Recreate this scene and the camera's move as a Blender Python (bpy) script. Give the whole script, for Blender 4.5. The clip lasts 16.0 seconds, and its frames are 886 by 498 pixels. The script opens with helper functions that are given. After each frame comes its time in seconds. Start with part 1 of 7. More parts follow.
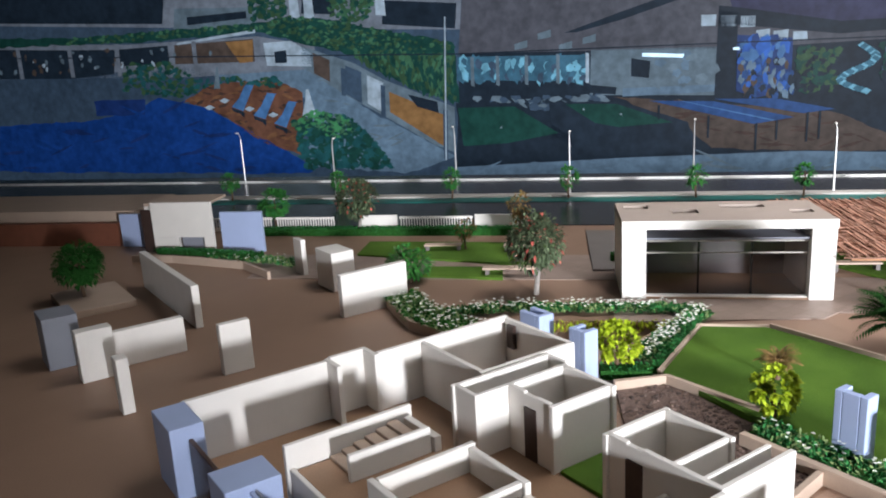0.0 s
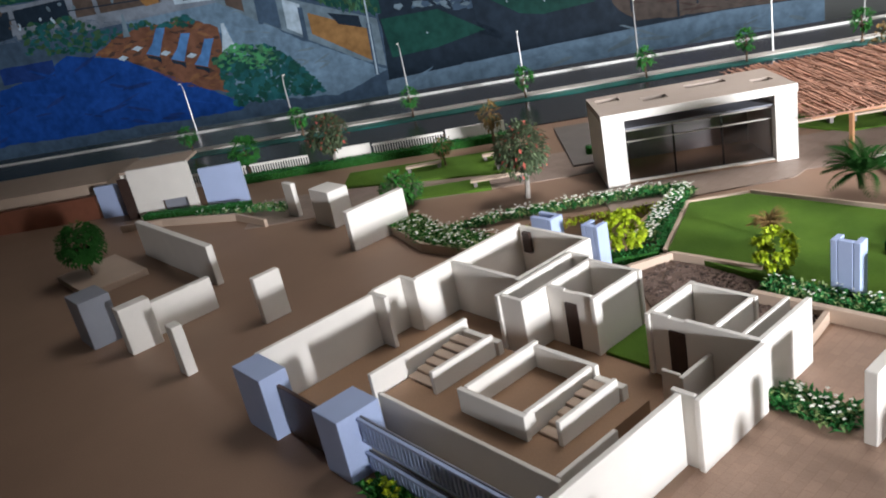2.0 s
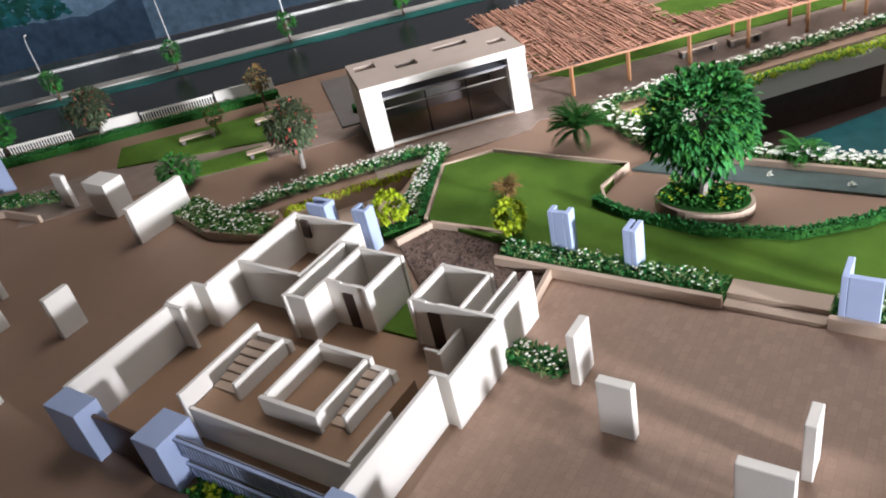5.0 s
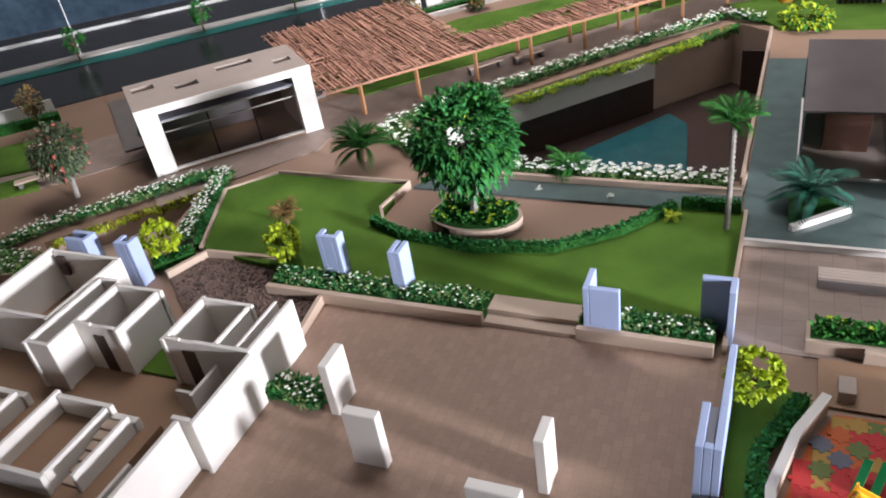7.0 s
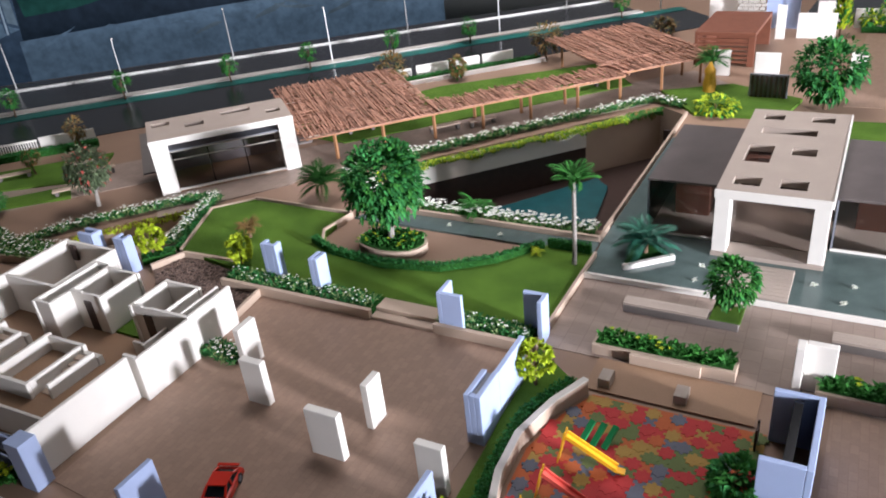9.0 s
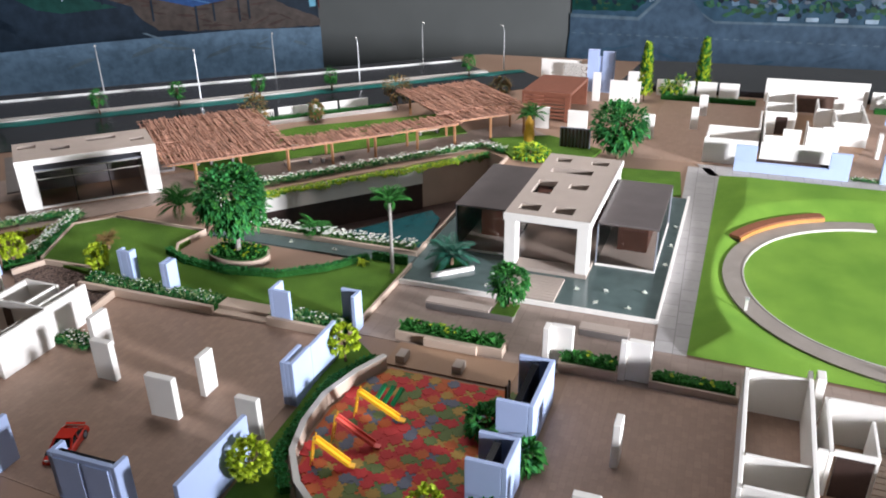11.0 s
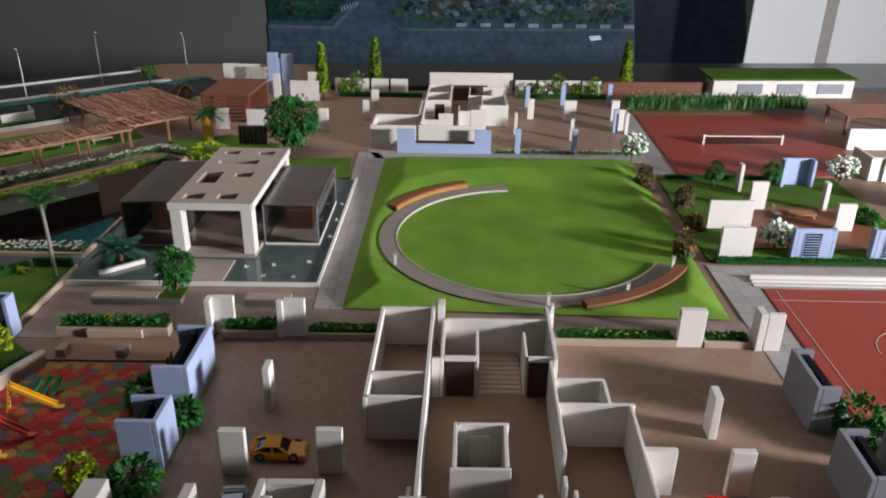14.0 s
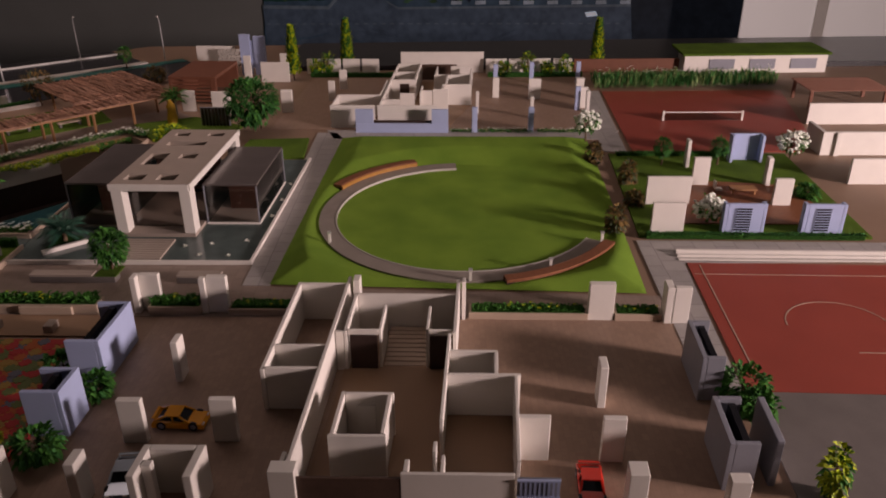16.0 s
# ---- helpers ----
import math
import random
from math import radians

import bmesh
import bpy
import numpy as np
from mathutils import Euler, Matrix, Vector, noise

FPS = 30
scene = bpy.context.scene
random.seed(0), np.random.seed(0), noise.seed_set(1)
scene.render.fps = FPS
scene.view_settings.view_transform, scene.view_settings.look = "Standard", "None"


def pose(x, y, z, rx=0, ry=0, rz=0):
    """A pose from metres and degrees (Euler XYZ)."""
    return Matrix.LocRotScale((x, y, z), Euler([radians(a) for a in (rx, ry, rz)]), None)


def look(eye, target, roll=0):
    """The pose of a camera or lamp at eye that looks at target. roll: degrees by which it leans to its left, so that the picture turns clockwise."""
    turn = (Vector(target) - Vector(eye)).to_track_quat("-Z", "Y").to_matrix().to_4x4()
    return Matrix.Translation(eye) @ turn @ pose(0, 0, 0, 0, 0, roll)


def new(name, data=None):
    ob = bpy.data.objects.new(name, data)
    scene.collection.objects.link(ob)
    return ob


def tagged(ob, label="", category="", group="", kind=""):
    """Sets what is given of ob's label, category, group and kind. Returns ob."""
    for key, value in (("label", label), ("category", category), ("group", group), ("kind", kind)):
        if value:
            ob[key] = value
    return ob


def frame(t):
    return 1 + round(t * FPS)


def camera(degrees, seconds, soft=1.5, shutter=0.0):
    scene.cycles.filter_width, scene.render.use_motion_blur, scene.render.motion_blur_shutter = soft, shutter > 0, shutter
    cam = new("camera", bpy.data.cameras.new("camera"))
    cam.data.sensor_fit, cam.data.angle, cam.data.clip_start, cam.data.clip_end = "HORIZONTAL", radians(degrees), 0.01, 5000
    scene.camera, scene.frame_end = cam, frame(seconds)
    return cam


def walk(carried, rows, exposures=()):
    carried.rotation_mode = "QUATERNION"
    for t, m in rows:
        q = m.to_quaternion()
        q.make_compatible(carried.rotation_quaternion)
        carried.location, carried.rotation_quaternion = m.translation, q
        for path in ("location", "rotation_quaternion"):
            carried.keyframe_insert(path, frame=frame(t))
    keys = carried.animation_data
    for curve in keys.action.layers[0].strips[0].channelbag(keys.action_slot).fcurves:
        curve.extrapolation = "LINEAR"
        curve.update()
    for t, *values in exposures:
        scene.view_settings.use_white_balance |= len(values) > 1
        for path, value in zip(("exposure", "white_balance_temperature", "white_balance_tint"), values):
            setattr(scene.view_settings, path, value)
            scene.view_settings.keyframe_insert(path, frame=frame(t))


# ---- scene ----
cam = camera(60.4, 16.0, soft=1.9)
PATH = [
    (0, (0.067, 0.036, 0.448), (1.134, 1.658, -0.032), -3.3),
    (0.5, (0.014, 0.021, 0.459), (1.167, 1.578, -0.038), -5.8),
    (1, (-0.037, 0.038, 0.456), (1.17, 1.542, -0.075), -7.6),
    (1.5, (-0.063, 0.051, 0.446), (1.128, 1.545, -0.145), -8.0),
    (2, (-0.055, 0.043, 0.503), (1.061, 1.537, -0.22), -12.0),
    (2.5, (-0.054, 0.025, 0.541), (1.038, 1.509, -0.238), -13.2),
    (3, (-0.054, 0.012, 0.602), (1.045, 1.438, -0.269), -13.8),
    (3.5, (-0.07, -0.002, 0.636), (1.102, 1.305, -0.321), -14.0),
    (3.7, (-0.074, -0.012, 0.654), (1.112, 1.243, -0.354), -14.4),
    (5.8, (-0.035, -0.107, 0.688), (1.355, 0.878, -0.359), -12.5),
    (6, (-0.029, -0.126, 0.689), (1.374, 0.837, -0.363), -12.6),
    (6.5, (0.008, -0.155, 0.672), (1.465, 0.681, -0.414), -10.5),
    (7, (0.031, -0.163, 0.666), (1.525, 0.581, -0.437), -9.6),
    (7.5, (0.04, -0.208, 0.677), (1.543, 0.544, -0.408), -9.9),
    (8, (0.022, -0.291, 0.696), (1.543, 0.446, -0.375), -8.8),
    (8.2, (-0.006, -0.339, 0.711), (1.515, 0.415, -0.345), -8.1),
    (10.3, (-0.344, -0.71, 0.788), (1.204, 0.234, -0.056), -4.3),
    (10.5, (-0.351, -0.718, 0.793), (1.23, 0.161, -0.062), -3.3),
    (11, (-0.366, -0.751, 0.8), (1.334, -0.145, -0.061), -0.8),
    (11.5, (-0.393, -0.759, 0.796), (1.364, -0.343, -0.063), 0.4),
    (12, (-0.416, -0.785, 0.792), (1.369, -0.481, -0.058), 0.3),
    (12.5, (-0.436, -0.81, 0.774), (1.375, -0.657, -0.061), 0.6),
    (13, (-0.462, -0.848, 0.762), (1.363, -0.823, -0.057), 0.8),
    (13.5, (-0.479, -0.885, 0.77), (1.345, -0.9, -0.05), 0.8),
    (14, (-0.493, -0.95, 0.779), (1.327, -0.995, -0.048), 1.0),
    (14.5, (-0.513, -1.008, 0.789), (1.305, -1.043, -0.044), 0.7),
    (15, (-0.532, -1.053, 0.793), (1.275, -1.079, -0.063), 0.5),
    (15.5, (-0.529, -1.082, 0.789), (1.271, -1.089, -0.084), 0.4),
    (16, (-0.535, -1.15, 0.794), (1.263, -1.15, -0.083), -0.1),
]
EXPOSURES = [
    (0, 0.38, 6150, 12), (1.5, 0.32, 6250, 11), (3.5, 0.43, 6350, 13), (6, 0.26, 6100, 14), (7, 0.15, 6150, 16), (8, 0.17, 6200, 17),
    (10.5, 0.2, 5950, 13), (11.5, 0.05, 6150, 13), (12.5, 0.0, 6150, 12), (13, -0.75, 6150, 12), (13.5, -1.17, 6150, 14), (14, -1.03, 6400, 15),
    (14.5, -1.1, 6450, 17), (15, -1.45, 6650, 22), (15.5, -1.7, 7200, 28), (16, -1.9, 8000, 39),
]
walk(cam, [(t, look(eye, target, roll)) for t, eye, target, roll in PATH], EXPOSURES)

# ---------------------------------------------------------------- light of the showroom
world = bpy.data.worlds.new("room_dusk")
scene.world = world
world.use_nodes = True
world.node_tree.nodes["Background"].inputs[0].default_value = (0.92, 0.92, 0.96, 1)
world.node_tree.nodes["Background"].inputs[1].default_value = 0.045

CM = 0.01


def area(name, eye, target, w, h, watts, colour, spread=180):
    lamp = bpy.data.lights.new(name, "AREA")
    lamp.shape, lamp.size, lamp.size_y, lamp.energy, lamp.color = "RECTANGLE", w, h, watts, colour
    lamp.spread = math.radians(spread)
    ob = new(name, lamp)
    ob.matrix_basis = look([v * CM for v in eye], [v * CM for v in target])
    return tagged(ob, kind="structure")


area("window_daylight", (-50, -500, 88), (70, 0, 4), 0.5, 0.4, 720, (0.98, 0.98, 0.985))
# Fill light added from the near side, with no known source there.
area("entrance_daylight", (-330, -120, 120), (80, 40, 0), 1.0, 0.6, 1.8, (1.0, 0.96, 0.93))
area("ceiling_lamp", (225, 45, 245), (225, 45, 0), 2.0, 1.4, 25, (1.0, 0.95, 0.9), 100)
area("ceiling_lamp", (255, -130, 245), (255, -130, 0), 1.6, 1.4, 12, (1.0, 0.95, 0.9))

# ---------------------------------------------------------------- materials
def material(name, colour, rough=0.6, second=None, scale=60.0, fine=600.0, amount=0.25, bump=0.15, spec=0.3, metal=0.0, per_object=0.0, per_island=0.0, emit=0.0, alpha=1.0):
    """Paint or fibre with broad blotches, fine grain and a light relief."""
    m = bpy.data.materials.new(name)
    m.use_nodes = True
    nt = m.node_tree
    b = nt.nodes["Principled BSDF"]
    b.inputs["Roughness"].default_value, b.inputs["Metallic"].default_value = rough, metal
    b.inputs["Specular IOR Level"].default_value = spec
    tc = nt.nodes.new("ShaderNodeTexCoord")
    n1, n2 = nt.nodes.new("ShaderNodeTexNoise"), nt.nodes.new("ShaderNodeTexNoise")
    n1.inputs["Scale"].default_value, n2.inputs["Scale"].default_value = scale, fine
    n1.inputs["Detail"].default_value, n2.inputs["Detail"].default_value = 4, 2
    geo = nt.nodes.new("ShaderNodeNewGeometry")
    for n in (n1, n2):
        nt.links.new(geo.outputs["Position"], n.inputs["Vector"])
    mixf = nt.nodes.new("ShaderNodeMath")
    mixf.operation = "ADD"
    half = nt.nodes.new("ShaderNodeMath")
    half.operation = "MULTIPLY"
    half.inputs[1].default_value = 0.5
    nt.links.new(n1.outputs["Fac"], mixf.inputs[0])
    nt.links.new(n2.outputs["Fac"], mixf.inputs[1])
    nt.links.new(mixf.outputs[0], half.inputs[0])
    ramp = nt.nodes.new("ShaderNodeValToRGB")
    second = second or tuple(c * (1 - amount) for c in colour)
    ramp.color_ramp.elements[0].position, ramp.color_ramp.elements[1].position = 0.36, 0.64
    ramp.color_ramp.elements[0].color, ramp.color_ramp.elements[1].color = (*second, 1), (*colour, 1)
    nt.links.new(half.outputs[0], ramp.inputs[0])
    last = ramp.outputs[0]
    if per_object or per_island:
        hsv = nt.nodes.new("ShaderNodeHueSaturation")
        mr = nt.nodes.new("ShaderNodeMapRange")
        mr.inputs[3].default_value, mr.inputs[4].default_value = 1 - (per_object or per_island), 1 + (per_object or per_island)
        if per_object:
            src = nt.nodes.new("ShaderNodeObjectInfo").outputs["Random"]
        else:
            src = geo.outputs["Random Per Island"]
        nt.links.new(src, mr.inputs[0])
        nt.links.new(mr.outputs[0], hsv.inputs["Value"])
        nt.links.new(last, hsv.inputs["Color"])
        last = hsv.outputs[0]
    nt.links.new(last, b.inputs["Base Color"])
    if bump:
        bp = nt.nodes.new("ShaderNodeBump")
        bp.inputs["Strength"].default_value, bp.inputs["Distance"].default_value = bump, 0.002
        nt.links.new(n2.outputs["Fac"], bp.inputs["Height"])
        nt.links.new(bp.outputs[0], b.inputs["Normal"])
    if emit:
        nt.links.new(last, b.inputs["Emission Color"])
        b.inputs["Emission Strength"].default_value = emit
    b.inputs["Alpha"].default_value = alpha
    return m


def tiled(name, colour, joint, size, rough=0.5, turn=0.0, width=0.5, mortar=0.02, amount=0.12):
    """Printed paving sheet: small setts with darker joints, blotched."""
    m = material(name, colour, rough, amount=amount)
    nt = m.node_tree
    b = nt.nodes["Principled BSDF"]
    brick = nt.nodes.new("ShaderNodeTexBrick")
    mp = nt.nodes.new("ShaderNodeMapping")
    mp.inputs["Rotation"].default_value[2] = radians(turn)
    geo = nt.nodes.new("ShaderNodeNewGeometry")
    nt.links.new(geo.outputs["Position"], mp.inputs[0])
    nt.links.new(mp.outputs[0], brick.inputs["Vector"])
    brick.inputs["Scale"].default_value = 1 / size
    brick.inputs["Brick Width"].default_value, brick.inputs["Row Height"].default_value = width * 2, 1.0
    brick.inputs["Mortar Size"].default_value = mortar
    brick.inputs["Color1"].default_value = (1, 1, 1, 1)
    brick.inputs["Color2"].default_value = (0.86, 0.86, 0.86, 1)
    brick.inputs["Mortar"].default_value = (*joint, 1)
    mx = nt.nodes.new("ShaderNodeMix")
    mx.data_type, mx.blend_type = "RGBA", "MULTIPLY"
    mx.inputs[0].default_value = 1.0
    old = b.inputs["Base Color"].links[0].from_socket
    nt.links.new(old, mx.inputs[6])
    nt.links.new(brick.outputs["Color"], mx.inputs[7])
    nt.links.new(mx.outputs[2], b.inputs["Base Color"])
    return m


def glass(name, colour, mix=0.35):
    """Thin tinted acrylic: part clear, part glossy."""
    m = bpy.data.materials.new(name)
    m.use_nodes = True
    nt = m.node_tree
    nt.nodes.clear()
    out = nt.nodes.new("ShaderNodeOutputMaterial")
    tr, gl, mx = nt.nodes.new("ShaderNodeBsdfTransparent"), nt.nodes.new("ShaderNodeBsdfGlossy"), nt.nodes.new("ShaderNodeMixShader")
    tr.inputs[0].default_value = (*colour, 1)
    gl.inputs["Roughness"].default_value = 0.06
    gl.inputs[0].default_value = (0.9, 0.9, 0.9, 1)
    fr = nt.nodes.new("ShaderNodeFresnel")
    fr.inputs[0].default_value = 1.5
    nt.links.new(fr.outputs[0], mx.inputs[0])
    nt.links.new(tr.outputs[0], mx.inputs[1])
    nt.links.new(gl.outputs[0], mx.inputs[2])
    nt.links.new(mx.outputs[0], out.inputs[0])
    return m


M_BOARD = material("tan_baseboard", (0.28, 0.18, 0.125), 0.55, scale=8, fine=500, amount=0.14, bump=0.05)
M_COURT = tiled("tan_sett_paving", (0.34, 0.225, 0.165), (0.84, 0.82, 0.8), 0.011, 0.5, 0, 0.75, 0.04)
M_PLAZA = tiled("grey_tan_plaza_paving", (0.31, 0.235, 0.195), (0.75, 0.73, 0.7), 0.03, 0.45, 0, 0.5, 0.02)
M_PAVE = tiled("grey_slab_paving", (0.41, 0.385, 0.37), (0.62, 0.62, 0.62), 0.05, 0.5, 0, 0.5, 0.02)
M_INNER = material("brown_inner_floor", (0.29, 0.175, 0.105), 0.5, scale=10, amount=0.15, bump=0.05)
M_WHITE = material("white_painted_board", (0.75, 0.715, 0.665), 0.5, scale=25, fine=900, amount=0.07, bump=0.06)
M_BLUE = material("pale_blue_painted_board", (0.38, 0.46, 0.68), 0.45, scale=25, fine=900, amount=0.08, bump=0.05)
M_GREY = material("grey_painted_board", (0.25, 0.26, 0.3), 0.45, scale=25, amount=0.1, bump=0.05)
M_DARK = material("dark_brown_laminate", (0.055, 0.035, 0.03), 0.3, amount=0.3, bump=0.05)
M_BLACK = material("black_acrylic", (0.012, 0.012, 0.016), 0.15, amount=0.2, bump=0.0, spec=0.5)
M_KERB = material("tan_kerb_board", (0.47, 0.36, 0.28), 0.5, scale=20, amount=0.1, bump=0.05)
M_LAWN = material("green_flock_lawn", (0.105, 0.195, 0.026), 0.9, (0.05, 0.105, 0.015), 10, 1400, bump=0.7, spec=0.1)
M_OVAL = material("bright_green_flock_lawn", (0.19, 0.335, 0.045), 0.9, (0.11, 0.225, 0.028), 9, 1400, bump=0.6, spec=0.1)
M_HEDGE = material("dark_green_hedge_sponge", (0.03, 0.12, 0.02), 0.9, (0.008, 0.045, 0.008), 200, 900, bump=0.9, spec=0.1)
M_LEAF = material("green_model_leaf", (0.05, 0.2, 0.035), 0.5, (0.02, 0.1, 0.02), 60, 500, per_island=0.45, bump=0.0, spec=0.08)
M_LEAFB = material("deep_green_glossy_leaf", (0.045, 0.21, 0.055), 0.5, (0.018, 0.1, 0.028), 60, 500, per_island=0.45, bump=0.0, spec=0.08)
M_LIME = material("lime_yellow_leaf", (0.42, 0.5, 0.015), 0.6, (0.22, 0.32, 0.01), 80, 500, per_island=0.35, bump=0.0)
M_BLUELEAF = material("blue_green_palm_leaf", (0.03, 0.13, 0.085), 0.4, (0.01, 0.06, 0.04), 60, 500, per_island=0.4, bump=0.0)
M_BROWNLEAF = material("russet_brown_leaf", (0.27, 0.16, 0.05), 0.7, (0.09, 0.06, 0.02), 80, 500, per_island=0.4, bump=0.0)
M_RUSSET = material("grey_green_leaf", (0.09, 0.12, 0.06), 0.7, (0.04, 0.06, 0.03), 80, 500, per_island=0.5, bump=0.0)
M_PINK = material("dusty_red_blossom", (0.42, 0.1, 0.07), 0.7, (0.25, 0.05, 0.04), 80, 500, per_island=0.4, bump=0.0)
M_BLOSSOM = material("white_blossom", (0.86, 0.87, 0.82), 0.6, (0.74, 0.78, 0.68), 80, 500, per_island=0.12, bump=0.0)
M_PALELEAF = material("pale_green_leaf", (0.3, 0.4, 0.16), 0.6, (0.16, 0.25, 0.08), 80, 500, per_island=0.3, bump=0.0)
M_TRUNK = material("brown_twig_bark", (0.16, 0.1, 0.06), 0.8, amount=0.4, scale=150, bump=0.5)
M_PALE_TRUNK = material("grey_pale_bark", (0.33, 0.3, 0.27), 0.8, amount=0.4, scale=150, bump=0.5)
M_ROAD = material("black_printed_road", (0.018, 0.018, 0.022), 0.22, scale=12, amount=0.3, bump=0.02, spec=0.5)
M_LINE = material("white_road_line", (0.75, 0.75, 0.73), 0.5, amount=0.1, bump=0.0)
M_TEAL = material("teal_painted_verge", (0.015, 0.16, 0.14), 0.4, scale=30, amount=0.5, bump=0.05)
M_WATER = material("teal_acrylic_water", (0.02, 0.09, 0.1), 0.08, scale=30, amount=0.25, bump=0.03, spec=0.6)
M_POND = material("grey_green_acrylic_pond", (0.11, 0.15, 0.145), 0.12, scale=25, amount=0.3, bump=0.04, spec=0.55)
M_WOOD = material("red_brown_wooden_lath", (0.3, 0.13, 0.075), 0.6, amount=0.4, scale=120, bump=0.3, per_object=0.35)
M_POST = material("orange_brown_wooden_post", (0.42, 0.21, 0.1), 0.55, amount=0.25, scale=120, bump=0.2)
M_SEAT = material("brown_slatted_seat", (0.27, 0.1, 0.05), 0.5, amount=0.35, scale=120, bump=0.2)
M_ORANGE = material("orange_yellow_seat_edge", (0.42, 0.2, 0.05), 0.5, amount=0.2, bump=0.1)
M_COURT_RED = material("brick_red_sports_court", (0.36, 0.07, 0.05), 0.4, scale=7, amount=0.18, bump=0.03)
M_SLATE = material("grey_court_surround", (0.17, 0.15, 0.14), 0.5, scale=20, amount=0.2, bump=0.03)
M_CLUBROOF = material("taupe_roof_board", (0.4, 0.33, 0.28), 0.55, scale=20, amount=0.1, bump=0.05)
M_GREYROOF = material("smoked_grey_roof_acrylic", (0.13, 0.11, 0.105), 0.2, scale=15, amount=0.2, bump=0.02, spec=0.5)
M_GLASS = glass("smoked_acrylic", (0.8, 0.77, 0.75))
M_CLEAR = glass("clear_acrylic", (0.85, 0.9, 0.88))
M_GRAVEL = material("brown_gravel", (0.15, 0.1, 0.08), 0.8, (0.05, 0.035, 0.03), 300, 900, bump=0.9, per_island=0.6)
M_RING = material("grey_tan_path", (0.3, 0.26, 0.225), 0.55, scale=30, amount=0.2, bump=0.08)
M_CLAD = material("dark_brown_clad_board", (0.13, 0.06, 0.042), 0.4, amount=0.35, scale=30, bump=0.1)
M_TERRA = material("terracotta_clad_board", (0.2, 0.075, 0.045), 0.5, amount=0.25, scale=40, bump=0.1)
M_METAL = material("silver_lamp_post", (0.7, 0.7, 0.7), 0.35, metal=0.6, amount=0.1, bump=0.0)
M_GATE = material("brown_slatted_gate", (0.1, 0.06, 0.045), 0.4, amount=0.3, scale=60, bump=0.1)
M_YELLOW = material("yellow_ochre_statue", (0.6, 0.33, 0.03), 0.5, amount=0.35, scale=100, bump=0.3)
M_CAR_Y = material("amber_yellow_car_paint", (0.75, 0.3, 0.01), 0.2, amount=0.05, bump=0.0, spec=0.6)
M_CAR_R = material("red_car_paint", (0.6, 0.03, 0.015), 0.2, amount=0.05, bump=0.0, spec=0.6)
M_CAR_S = material("silver_blue_car_paint", (0.42, 0.5, 0.58), 0.2, amount=0.05, bump=0.0, spec=0.6, metal=0.5)
M_TYRE = material("black_rubber", (0.015, 0.015, 0.015), 0.7, amount=0.2, bump=0.1)
M_WINDOW = material("dark_car_glass", (0.01, 0.012, 0.015), 0.08, amount=0.1, bump=0.0, spec=0.6)
M_SLIDE_Y = material("yellow_slide_plastic", (0.8, 0.42, 0.02), 0.3, amount=0.08, bump=0.0, spec=0.5)
M_SLIDE_R = material("coral_slide_plastic", (0.75, 0.12, 0.09), 0.3, amount=0.08, bump=0.0, spec=0.5)
M_SLIDE_G = material("green_slide_plastic", (0.02, 0.3, 0.1), 0.3, amount=0.08, bump=0.0, spec=0.5)
M_PUZZLE = [material("%s_foam_tile" % n, c, 0.7, amount=0.15, scale=60, bump=0.1) for n, c in (("red", (0.45, 0.035, 0.035)), ("orange", (0.46, 0.11, 0.03)), ("ochre", (0.36, 0.22, 0.05)), ("olive_green", (0.12, 0.16, 0.05)), ("slate", (0.12, 0.13, 0.17)))]
M_ROOM = material("dim_grey_room_wall", (0.23, 0.24, 0.23), 0.7, scale=3, amount=0.1, bump=0.02)
M_ROOMDARK = material("black_room_wall", (0.02, 0.02, 0.024), 0.4, scale=3, amount=0.3, bump=0.02)
M_FLOORDARK = material("dark_room_floor", (0.08, 0.07, 0.06), 0.4, scale=5, amount=0.3, bump=0.02)
M_LIGHTBOX = material("white_light_box", (0.85, 0.88, 0.88), 0.5, scale=3, amount=0.05, bump=0.0, emit=0.6)
M_KERBW = material("pale_grey_kerb", (0.5, 0.47, 0.43), 0.45, scale=20, amount=0.12, bump=0.04)


def printed(name, colour, glow=0.36):
    """Printed film with a little emission added: soft blotches, glossy acrylic face."""
    m = material(name, (colour[0] * 0.84, colour[1], colour[2] * 1.12), 0.45, scale=5, fine=14, amount=0.4, bump=0.0, spec=0.12, per_island=0.12, emit=glow)
    return m


